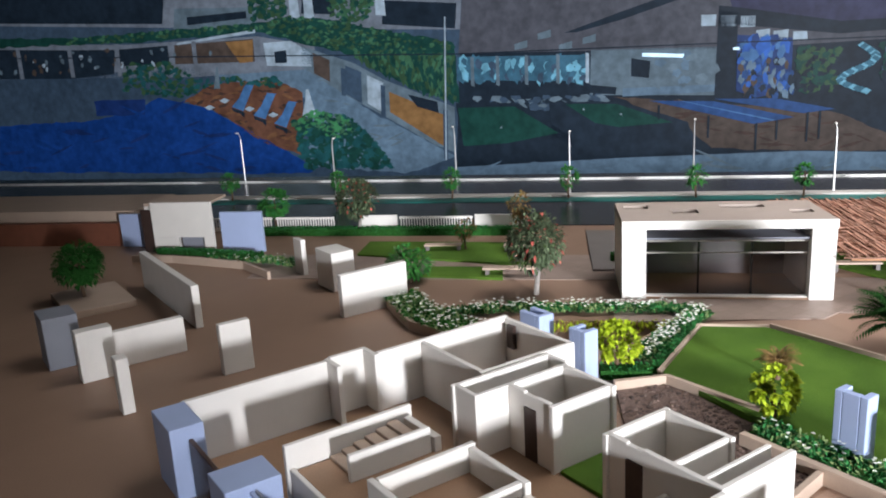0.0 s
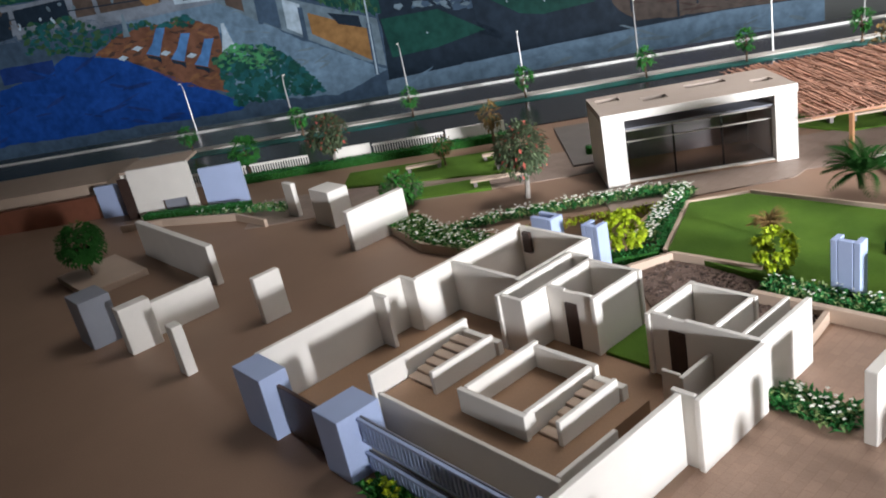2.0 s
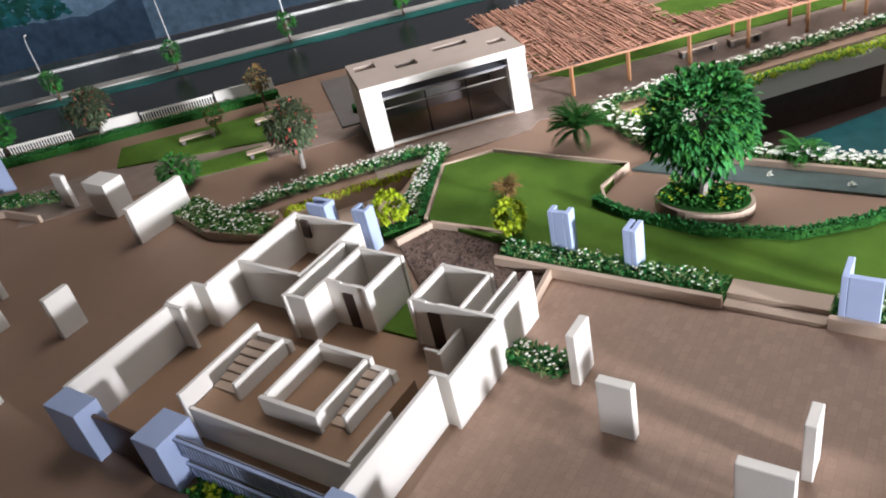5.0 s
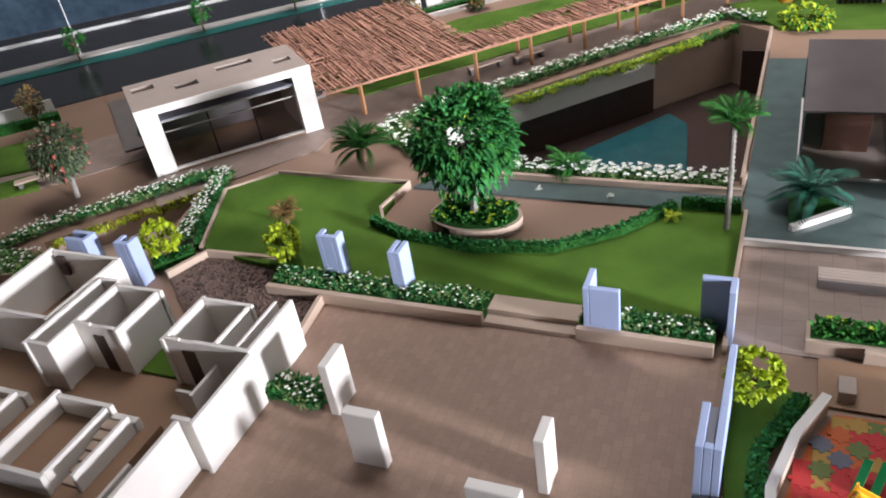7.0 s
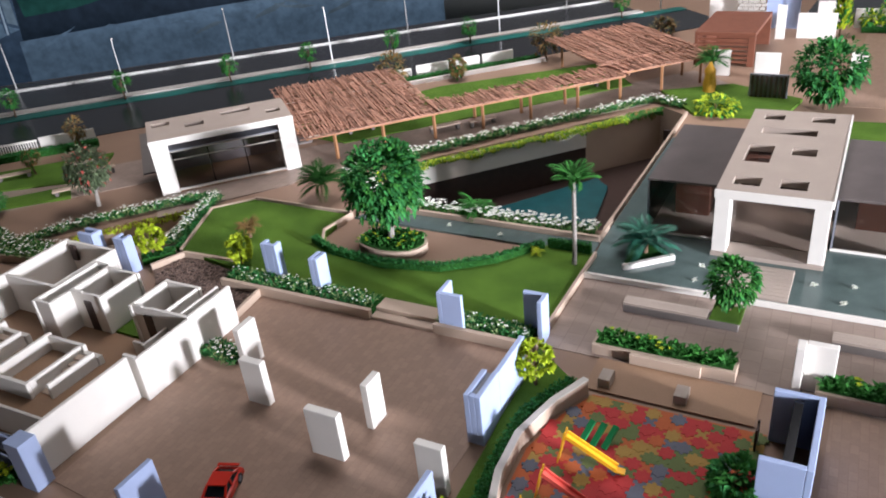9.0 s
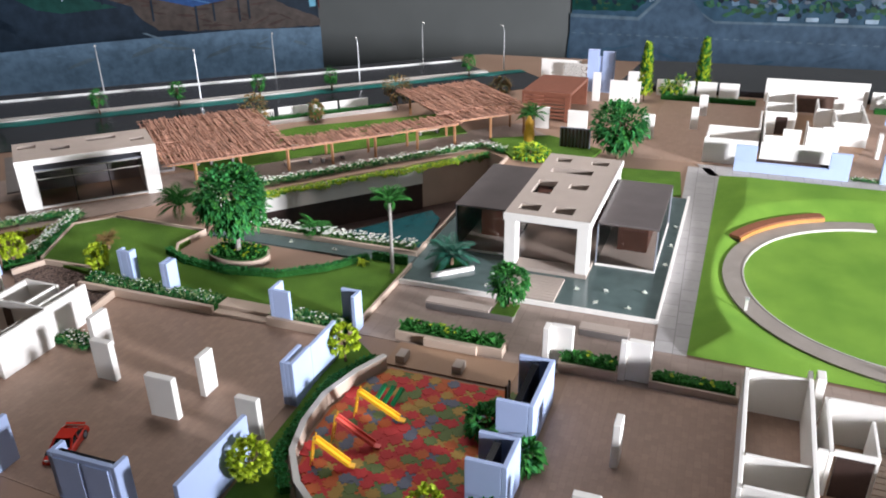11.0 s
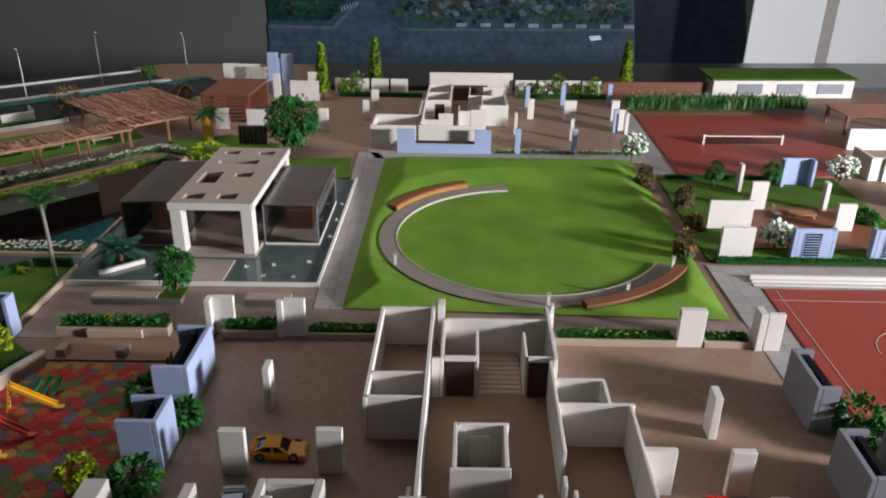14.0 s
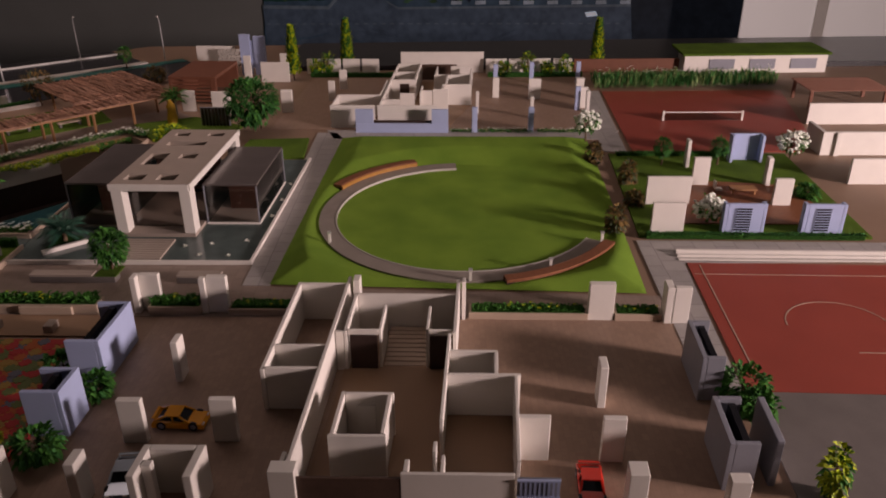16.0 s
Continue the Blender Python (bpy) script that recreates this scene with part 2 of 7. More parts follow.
PRINT = {
    "P_DUSK": printed("printed_dusk_blue", (0.06, 0.085, 0.12)), "P_FACADE": printed("printed_grey_facade", (0.2, 0.2, 0.22)), "P_NIGHT": printed("printed_near_black", (0.018, 0.026, 0.037)),
    "P_PALE": printed("printed_pale_grey", (0.42, 0.45, 0.48)), "P_GREEN": printed("printed_leaf_green", (0.06, 0.14, 0.07)), "P_DARKGREEN": printed("printed_dark_green", (0.015, 0.06, 0.045)),
    "P_ORANGE": printed("printed_orange_brown", (0.3, 0.14, 0.05)), "P_PAVE": printed("printed_blue_grey_paving", (0.15, 0.2, 0.25)), "P_DECK": printed("printed_brown_deck", (0.15, 0.06, 0.035)),
    "P_POOL": printed("printed_deep_blue_water", (0.012, 0.05, 0.21)), "P_LOUNGER": printed("printed_blue_cushion", (0.08, 0.17, 0.33)), "P_CEIL": printed("printed_grey_ceiling", (0.1, 0.09, 0.1)),
    "P_GREYWALL": printed("printed_grey_wall", (0.15, 0.18, 0.2)), "P_CYAN": printed("printed_pale_cyan", (0.2, 0.42, 0.5)), "P_GLOW": printed("printed_tube_light", (0.8, 0.9, 0.95), 0.8),
    "P_BROWN": printed("printed_brown_sideboard", (0.1, 0.065, 0.05)), "P_TABLE": printed("printed_blue_table", (0.03, 0.075, 0.2)), "P_SCREEN": printed("printed_blue_screen", (0.04, 0.12, 0.4)),
    "P_LEAFDIM": printed("printed_olive_leaf", (0.045, 0.085, 0.04)), "P_BRIGHTLEAF": printed("printed_bright_leaf", (0.07, 0.24, 0.09)), "P_TEAL": printed("printed_teal_leaf", (0.02, 0.085, 0.085)), "P_DECKDARK": printed("printed_dark_deck", (0.075, 0.04, 0.03)),
    "P_ORANGEDIM": printed("printed_dim_orange", (0.2, 0.085, 0.04)), "P_POOLDARK": printed("printed_night_water", (0.015, 0.035, 0.13)), "P_CYANDIM": printed("printed_dim_window", (0.06, 0.14, 0.19)), "P_VIOLET": printed("printed_violet_ceiling", (0.05, 0.045, 0.085)),
    "P_SCREENDIM": printed("printed_dim_blue_glow", (0.025, 0.05, 0.15)),
    "P_SWIRL": printed("printed_dim_cyan", (0.06, 0.16, 0.21)), "P_RED": printed("printed_dark_red", (0.16, 0.03, 0.025)), "P_AERIAL": printed("printed_slate_blue", (0.06, 0.1, 0.135)), "P_AROAD": printed("printed_grey_road", (0.075, 0.1, 0.13)),
}

# ---------------------------------------------------------------- builders (all lengths in centimetres)
H = 8.1


def mesh_of(name, bm, mat, smooth=False):
    me = bpy.data.meshes.new(name)
    bmesh.ops.recalc_face_normals(bm, faces=bm.faces)
    for v in bm.verts:
        v.co *= CM
    bm.to_mesh(me)
    bm.free()
    for m in mat if isinstance(mat, (list, tuple)) else (mat,):
        me.materials.append(m)
    if smooth:
        for p in me.polygons:
            p.use_smooth = True
    return me


def part(name, bm, mat, parent, label="", smooth=False, kind=""):
    """One bmesh as one mesh object under a thing or a part."""
    ob = new(name, mesh_of(name, bm, mat, smooth))
    ob.parent = parent
    if parent is not None:
        ob.matrix_parent_inverse = parent.matrix_basis.inverted() if parent.parent is None else Matrix()
    return tagged(ob, label, kind=kind)


def thing(name, label, category, x=0.0, y=0.0, z=0.0, group="", kind=""):
    """An Empty at the base of a thing that carries its parts."""
    ob = new(name)
    ob.empty_display_size = 0.01
    ob.matrix_basis = pose(x * CM, y * CM, z * CM)
    return tagged(ob, label, category, group, kind)


def solid(name, bm, mat, label, category, group="", kind="", smooth=False):
    return tagged(new(name, mesh_of(name, bm, mat, smooth)), label, category, group, kind)


def box(bm, x0, y0, z0, x1, y1, z1, bevel=0.07):
    x0, x1, y0, y1, z0, z1 = min(x0, x1), max(x0, x1), min(y0, y1), max(y0, y1), min(z0, z1), max(z0, z1)
    made = bmesh.ops.create_cube(bm, size=1.0, matrix=Matrix.Translation(((x0 + x1) / 2, (y0 + y1) / 2, (z0 + z1) / 2)) @ Matrix.Diagonal((x1 - x0, y1 - y0, z1 - z0, 1)))
    if bevel and min(x1 - x0, y1 - y0, z1 - z0) > 3 * bevel:
        edges = {e for v in made["verts"] for e in v.link_edges}
        bmesh.ops.bevel(bm, geom=list(edges), offset=bevel, segments=1, affect="EDGES")
    return bm


def cuboid(*a, bevel=0.07):
    return box(bmesh.new(), *a, bevel=bevel)


def prism(pts, z0, z1, bm=None):
    """An upright prism over a plan outline."""
    bm = bm or bmesh.new()
    low, top = [bm.verts.new((x, y, z0)) for x, y in pts], [bm.verts.new((x, y, z1)) for x, y in pts]
    n = len(pts)
    bm.faces.new(top)
    bm.faces.new(low[::-1])
    for i in range(n):
        bm.faces.new((low[i], low[(i + 1) % n], top[(i + 1) % n], top[i]))
    return bm


def bar(bm, a, b, w, h=None, up=(0, 0, 1)):
    """A straight bar of section w x h from a to b."""
    a, b, h = Vector(a), Vector(b), h or w
    d = (b - a).normalized()
    side = d.cross(Vector(up))
    side = side.normalized() if side.length > 1e-4 else Vector((1, 0, 0))
    top = side.cross(d)
    ring = [[bm.verts.new(p + side * sx * w / 2 + top * sy * h / 2) for sx, sy in ((-1, -1), (1, -1), (1, 1), (-1, 1))] for p in (a, b)]
    bm.faces.new(ring[0][::-1])
    bm.faces.new(ring[1])
    for i in range(4):
        bm.faces.new((ring[0][i], ring[0][(i + 1) % 4], ring[1][(i + 1) % 4], ring[1][i]))
    return bm


def tube(bm, pts, radii, sides=8):
    """A tapered tube along points."""
    rings = []
    for i, p in enumerate(pts):
        p = Vector(p)
        d = (Vector(pts[min(i + 1, len(pts) - 1)]) - Vector(pts[max(i - 1, 0)])).normalized()
        s = d.cross(Vector((0.3, 1, 0.1))).normalized()
        u = s.cross(d)
        rings.append([bm.verts.new(p + (s * math.cos(2 * math.pi * k / sides) + u * math.sin(2 * math.pi * k / sides)) * radii[i]) for k in range(sides)])
    for a, b in zip(rings, rings[1:]):
        for k in range(sides):
            bm.faces.new((a[k], a[(k + 1) % sides], b[(k + 1) % sides], b[k]))
    bm.faces.new(rings[0][::-1])
    bm.faces.new(rings[-1])
    return bm


def band(centre, width, z0, z1):
    """A prism that follows a plan line."""
    left, right = [], []
    for i, p in enumerate(centre):
        a, b = Vector(centre[max(i - 1, 0)]), Vector(centre[min(i + 1, len(centre) - 1)])
        d = (b - a).normalized()
        n = Vector((-d.y, d.x)) * width / 2
        left.append(Vector(p) + n)
        right.append(Vector(p) - n)
    bm = bmesh.new()
    rows = [[bm.verts.new((q.x, q.y, z)) for q, z in ((l, z0), (l, z1), (r, z1), (r, z0))] for l, r in zip(left, right)]
    for a, b in zip(rows, rows[1:]):
        for k in range(4):
            bm.faces.new((a[k], a[(k + 1) % 4], b[(k + 1) % 4], b[k]))
    bm.faces.new(rows[0])
    bm.faces.new(rows[-1][::-1])
    return bm


def sheet(outer, holes, z):
    """A flat sheet with holes."""
    bm = bmesh.new()
    for loop in (outer, *holes):
        vs = [bm.verts.new((x, y, z)) for x, y in loop]
        for i in range(len(vs)):
            bm.edges.new((vs[i], vs[(i + 1) % len(vs)]))
    bmesh.ops.triangle_fill(bm, use_beauty=True, use_dissolve=False, edges=bm.edges[:])
    return bm


def ellipse(cx, cy, rx, ry, a0, a1, n):
    return [(cx + rx * math.cos(radians(a0 + (a1 - a0) * i / n)), cy + ry * math.sin(radians(a0 + (a1 - a0) * i / n))) for i in range(n + 1)]


def leaf(bm, p, d, length, width, droop=0.25, mat=0):
    """One pointed, folded leaf of four triangles."""
    p, d = Vector(p), Vector(d).normalized()
    s = d.cross(Vector((0, 0, 1)))
    s = s.normalized() if s.length > 0.05 else Vector((1, 0, 0))
    mid, tip = p + d * length * 0.5, p + d * length - Vector((0, 0, droop * length))
    up = s.cross(d) * width * 0.18
    v = [bm.verts.new(q) for q in (p, mid + s * width / 2 + up, tip, mid - s * width / 2 + up, mid)]
    for a, b, c in ((0, 1, 4), (1, 2, 4), (2, 3, 4), (3, 0, 4)):
        bm.faces.new((v[a], v[b], v[c])).material_index = mat
    return bm


def rand_dir(rng, low=-1.0):
    while True:
        v = Vector((rng.uniform(-1, 1), rng.uniform(-1, 1), rng.uniform(low, 1)))
        if 0.05 < v.length < 1:
            return v.normalized()

# ---------------------------------------------------------------- room, base board, ground sheets
ROAD_A = -43.0
ROAD_D = Vector((math.cos(radians(ROAD_A)), math.sin(radians(ROAD_A))))
ROAD_N = Vector((-ROAD_D.y, ROAD_D.x))
WALL_D = Vector((math.cos(radians(-50.0)), math.sin(radians(-50.0))))
WALL_N = Vector((-WALL_D.y, WALL_D.x))


def along(s, n):
    """Plan point from the distance along the road and across it."""
    p = ROAD_D * s + ROAD_N * n
    return p.x, p.y


def strip(s0, s1, n0, n1, z0, z1):
    return prism([along(s0, n0), along(s1, n0), along(s1, n1), along(s0, n1)], z0, z1)


POOL = [(118.5, -13), (189, -13), (195, -5), (131.5, 51), (118.5, 38)]
RAMP = [(102.5, 80), (80, 98.5), (74.5, 91), (80, 76)]
solid("ground", sheet([(-75, -345), (346, -345), (346, 53), (-5, 380), (-75, 380)], [POOL, RAMP], 0.0), M_BOARD, "tan painted base board of the scale model", "base board", kind="structure")
solid("table_skirt", prism([(-74, -344), (345, -344), (345, 52), (-6, 379), (-74, 379)], -129, -20), M_ROOMDARK, "dark table that carries the scale model", "table", kind="structure")
solid("floor", cuboid(-420, -700, -134, 1200, 1500, -130), M_FLOORDARK, "dark showroom floor around the table", "floor", kind="structure")
solid("ceiling", cuboid(-420, -700, 250, 1200, 1500, 255), M_ROOM, "dim grey showroom ceiling", "ceiling", kind="structure")
solid("wall_south", cuboid(-420, -705, -134, 1200, -700, 250), M_ROOM, "plain grey showroom wall", "wall", kind="structure")
solid("wall_west", cuboid(-425, -700, -134, -420, 1500, 250), M_ROOM, "plain grey showroom wall", "wall", kind="structure")
# Added out of view: cuts the window light off the model's near left.
solid("partition", cuboid(-420, -303, -134, -17, -300, 250), M_ROOM, "unseen grey panel added to keep window light off the near left", "wall", kind="structure")
solid("wall_north", cuboid(-420, 1500, -134, 1200, 1505, 250), M_ROOM, "plain grey showroom wall", "wall", kind="structure")
solid("wall_east", cuboid(723, -700, -134, 727, 700, 250), M_ROOM, "plain grey green showroom wall behind the model", "wall", kind="structure")

solid("floor_court", prism([(21, -14.5), (75, -14.5), (75, 39), (25, 37)], 0.03, 0.12), M_COURT, "tan sett paving of a parking court", "paving", kind="structure")
solid("floor_court", prism([(21, -162), (77.5, -162), (77.5, -58), (21, -58)], 0.03, 0.12), M_COURT, "tan sett paving of a parking court", "paving", kind="structure")
solid("floor_court", prism([(204, -168), (280, -168), (280, -50), (204, -50)], 0.03, 0.12), M_COURT, "tan sett paving of the far parking court", "paving", kind="structure")
solid("floor_plaza", prism([(77.6, -15.2), (100, -15.2), (100.4, -71), (90, -77), (87.6, -160), (77.6, -160)], 0.03, 0.14), M_PLAZA, "grey tan plaza paving between courts", "paving", kind="structure")
solid("floor_path", prism([(90.5, -71), (200, -67.5), (200, -74), (193.5, -77), (90.5, -77)], 0.05, 0.25), M_PAVE, "grey slab path beside the round lawn", "path", kind="structure")
solid("floor_path", prism([(193.5, -74), (203, -70), (203, -168), (193.5, -162)], 0.05, 0.25), M_PAVE, "grey slab path behind the round lawn", "path", kind="structure")
solid("floor_pavers", prism([(54, -160), (115, -158.5), (115, -290), (109, -290), (103, -167), (54, -166.5)], 0.05, 0.22), M_PAVE, "grey pavers around the sports court", "paving", kind="structure")
solid("floor_pavers", prism([(181, -160), (256, -161), (256, -168.5), (181, -167)], 0.05, 0.22), M_PAVE, "grey pavers beside the far sports court", "paving", kind="structure")

# front groove of the base board
solid("trim", cuboid(20.6, -300, 0.02, 20.9, 60, 0.16, bevel=0), M_LINE, "thin white edging line on the base board", "edging", kind="structure")

# road at the back, running askew
road = solid("road", strip(-290, 199, 236, 262.5, 0.05, 0.35), M_ROAD, "glossy black road sheet at the model's edge", "road", kind="structure")
for n0, n1, z, nm in ((232, 236, 1.0, M_KERBW), (262.5, 264, 0.8, M_LINE)):
    solid("kerb", strip(-290, 199, n0, n1, 0.0, z), nm if n0 < 250 else M_LINE, "pale kerb along the black road", "kerb", kind="structure")
solid("verge", strip(-290, 215, 226, 231.9, 0.03, 0.5), M_TEAL, "teal green verge along the road", "verge", kind="structure")
solid("lane_line", strip(-290, 199, 261.2, 261.8, 0.36, 0.42), M_LINE, "white line along the black road", "road line", kind="structure")
solid("far_pavement", strip(-290, 197, 264.1, 272, 0.03, 0.7), M_ROAD, "dark strip between road and posters", "pavement", kind="structure")


solid("service_lane", strip(-290, 215, 197.5, 225.9, 0.03, 0.3), M_ROAD, "dark glossy strip between fence and road verge", "lane", kind="structure")


# ---------------------------------------------------------------- sunken pool court
def pit(name, outline, depth, mat, label):
    bm = bmesh.new()
    n = len(outline)
    top, low = [bm.verts.new((x, y, 0.0)) for x, y in outline], [bm.verts.new((x, y, -depth)) for x, y in outline]
    for i in range(n):
        bm.faces.new((top[i], top[(i + 1) % n], low[(i + 1) % n], low[i]))
    bm.faces.new(low)
    ob = solid(name, bm, mat, label, "sunken court", kind="structure")
    return ob


solid("pool_floor", sheet(POOL, [], -15.4), M_DARK, "dark brown floor of the pool court", "floor", kind="structure")
pit("sunken_court", POOL, 15.5, M_KERB, "beige walls of the sunken pool court")
pit("sunken_ramp", RAMP, 4.5, M_KERB, "tan sunken ramp between flower beds")
solid("water", prism([(119, -4), (150, -1), (168, 1.5), (173, 6.2), (149.6, 23.2), (140, 30), (119, 34)], -15.3, -14.2), M_WATER, "still teal swimming pool water", "water", kind="structure")
# dark sheet before the long wall, its colour stands for the shaded colonnade recess
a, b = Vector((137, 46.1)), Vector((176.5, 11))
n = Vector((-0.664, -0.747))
solid("recess", prism([a + n * 0.3, b + n * 0.3, b + n * 0.9, a + n * 0.9], -15.4, -6.6), M_DARK, "dark sheet painted in for the shaded recess under the pool terrace", "recess", kind="structure")
# second dark sheet: shade on the end wall, put in as colour
solid("recess", cuboid(188.3, -12.4, -15.4, 188.9, -7.5, -4.5), M_DARK, "dark sheet painted in for shade on the pool court's end wall", "recess", kind="structure")
solid("fascia", prism([a + n * 0.95, b + n * 0.95, b + n * 1.3, a + n * 1.3], -6.5, -0.4), M_WHITE, "white fascia above the dark recess", "fascia", kind="structure")

# ---------------------------------------------------------------- lawns
LAWN1 = [(80.2, 51.5), (82.5, 66), (100.5, 73.5), (107.3, 67), (107.3, 41), (98.5, 41.2), (94.5, 38.5), (91, 32), (90, 22), (92, 11), (98, 2.5), (107.3, -5), (107.3, -14.4), (80.2, -14.4)]
solid("lawn", prism(LAWN1, 0.0, 1.3), M_LAWN, "green flocked lawn beside the curved path", "lawn", kind="structure")
solid("kerb", band([(82.3, 66.4), (100.4, 74.0), (107.7, 67.2)], 0.5, 0, 1.6), M_KERB, "thin tan kerb of the lawn", "kerb", kind="structure")
solid("kerb", band([(107.9, 67), (107.9, 40.5), (99, 41.8), (94.3, 39), (90.6, 32)], 0.5, 0, 1.8), M_KERB, "thin tan kerb of the curved path", "kerb", kind="structure")
solid("kerb", band([(76, -14.7), (101, -14.7), (107.5, -14.7)], 0.5, 0, 1.5), M_KERB, "thin tan kerb of the lawn", "kerb", kind="structure")
solid("lawn", prism([(150, 92), (197, 66), (232, 24), (211, 8), (146, 68)], 0.0, 0.5), M_LAWN, "green lawn behind the pergola", "lawn", kind="structure")
solid("lawn", prism([(84, 150), (92, 158), (122, 128), (106, 118)], 0.0, 0.6), M_LAWN, "small stepped green lawn", "lawn", kind="structure")
solid("lawn", prism([(84, 128), (88, 133), (101, 121), (96, 115)], 0.0, 0.6), M_LAWN, "small stepped green lawn", "lawn", kind="structure")
solid("lawn", prism([(189, -15), (206, -2), (216, -20), (206, -40), (190, -37)], 0.0, 0.9), M_LAWN, "green lawn corner beside the club", "lawn", kind="structure")
solid("lawn", prism([(173, -46), (190, -47), (192, -66), (173, -68)], 0.0, 0.9), M_LAWN, "green lawn corner behind the club", "lawn", kind="structure")
solid("lawn", prism([(117, -159.5), (178, -161), (178, -212), (117, -212)], 0.0, 0.6), M_LAWN, "green lawn under the garden screens", "lawn", kind="structure")
solid("lawn", prism([(38, -17.5), (52, -17), (69, -15.5), (76, -15.5), (69, -24.5), (60, -20), (49, -20.5), (40, -21.5), (34, -26), (22, -34), (22, -18.5)], 0.0, 0.8), M_LAWN, "green lawn edge round the playground", "lawn", kind="structure")

# oval lawn: a mounded sheet with a flat ring path and a flat middle
OX, OY, RX, RY = 129.6, -118.0, 38.0, 36.8


def lawn_front(y):
    """The lawn's near edge runs slightly askew."""
    return 90.5 + 0.032 * (y + 77.0)


def oval_height(x, y):
    edge = min(x - lawn_front(y), 193.3 - x, -77.0 - y, y + 156.2)
    r = math.hypot((x - OX) / RX, (y - OY) / RY)
    out = (r - 1.0) * 38
    return 0.5 + max(0.0, min(edge * 0.42, out * 0.32, 3.0)) if r > 1 else 0.5


bm = bmesh.new()
NX, NY = 104, 82
grid = [[bm.verts.new((lawn_front(-156.2 + 79.2 * j / NY) * (1 - i / NX) + 193.3 * i / NX, -156.2 + 79.2 * j / NY, 0)) for j in range(NY + 1)] for i in range(NX + 1)]
for row in grid:
    for v in row:
        v.co.z = oval_height(v.co.x, v.co.y) + 0.05 * noise.noise(v.co * 0.4)
for i in range(NX):
    for j in range(NY):
        bm.faces.new((grid[i][j], grid[i + 1][j], grid[i + 1][j + 1], grid[i][j + 1]))
solid("lawn_mounds", bm, M_OVAL, "bright green flocked lawn with sloping edges", "lawn", kind="structure", smooth=True)
bm = bmesh.new()
inner, outer = ellipse(OX, OY, RX - 4.7, RY - 4.3, 5, 243, 70), ellipse(OX, OY, RX, RY, 5, 243, 70)
rows = [[bm.verts.new((x, y, z)) for (x, y), z in ((p, 0.3), (p, 1.0), (q, 1.0), (q, 0.3))] for p, q in zip(inner, outer)]
for r0, r1 in zip(rows, rows[1:]):
    for k in range(4):
        bm.faces.new((r0[k], r0[(k + 1) % 4], r1[(k + 1) % 4], r1[k]))
bm.faces.new(rows[0])
bm.faces.new(rows[-1][::-1])
solid("ring_path", bm, M_RING, "grey tan curved path round the oval lawn", "path", kind="structure")
solid("kerb", band(inner, 0.3, 0.3, 1.1), M_KERBW, "thin pale kerb of the ring path", "kerb", kind="structure")

# ---------------------------------------------------------------- pond, channel, courts
solid("pond", prism([(100.5, -15), (114, -14), (171, -14), (171.3, -69.9), (100.9, -69.9)], 0.04, 0.5), M_POND, "grey green acrylic reflecting pond", "pond", kind="structure")
solid("channel", prism([(107.9, 40), (113, 37), (113, -13.8), (107.9, -14)], 0.04, 0.5), M_POND, "grey green water channel", "channel", kind="structure")
for pts, w, h in (([(100.2, -14.5), (100.6, -70.3), (171.8, -70.3)], 0.7, 1.1), ([(113.4, 38), (113.4, -13.6), (119, -13.6)], 0.8, 1.6), ([(117.8, -13.3), (189, -13.3)], 0.6, 1.2)):
    solid("kerb", band(pts, w, 0, h), M_WHITE if w == 0.7 else M_KERB, "pale kerb of the pond", "kerb", kind="structure")
solid("sports_court", prism([(54, -167.5), (103, -167.5), (103, -290), (54, -290)], 0.05, 0.3), M_COURT_RED, "brick red ball court with pale lines", "sports court", kind="structure")
solid("court_surround", prism([(21, -167.5), (53.7, -167.5), (53.7, -290), (21, -290)], 0.05, 0.3), M_SLATE, "grey surround of the ball court", "court surround", kind="structure")
solid("sports_court", prism([(181, -168.7), (255, -169.5), (255, -236), (197, -226), (181, -218)], 0.05, 0.3), M_COURT_RED, "brick red tennis court", "sports court", kind="structure")
for x in (104.3, 105.9, 107.5):
    solid("step", cuboid(x, -166, 0.22, x + 0.9, -270, 0.45 + (x - 104.3) * 0.25), M_WHITE, "white step edge along the ball court", "step", kind="structure")
for pts in ([(97.5, -168), (97.5, -288)], [(56, -170), (102, -170)], ellipse(76, -190, 9.5, 9.5, -90, 90, 24), [(66.5, -190), (66.5, -212)]):
    solid("court_line", band(pts, 0.22, 0.31, 0.36), M_KERB, "thin painted line on the red court", "court line", kind="structure")


# ---------------------------------------------------------------- cut-open building floors
def cutaway(name, label, walls, doors, x, y, mat=None):
    ob = thing(name, label, "building model", x, y)
    add_walls(ob, walls, mat)
    for x0, y0, x1, y1, z0, z1 in doors:
        part("doorway", cuboid(x0, y0, z0, x1, y1, z1, bevel=0), M_DARK, ob, "dark brown doorway panel")
    return ob


def add_walls(ob, walls, mat=None):
    for k, w in enumerate(walls):
        x0, y0, x1, y1 = w[:4]
        z0, z1 = (w[4], w[5]) if len(w) > 5 else (0.0, H)
        if x1 - x0 < y1 - y0:
            c, x0, x1, y0, y1 = 0.17 * (x1 - x0), x0, x1, y0 - 0.12, y1 + 0.12
            x0, x1 = x0 + c, x1 - c
        else:
            c, x0, x1 = 0.17 * (y1 - y0), x0 - 0.12, x1 + 0.12
            y0, y1 = y0 + c, y1 - c
        part("wall", cuboid(x0, y0, z0, x1, y1, z1 + 0.05 * (k % 5)), mat or M_WHITE, ob)


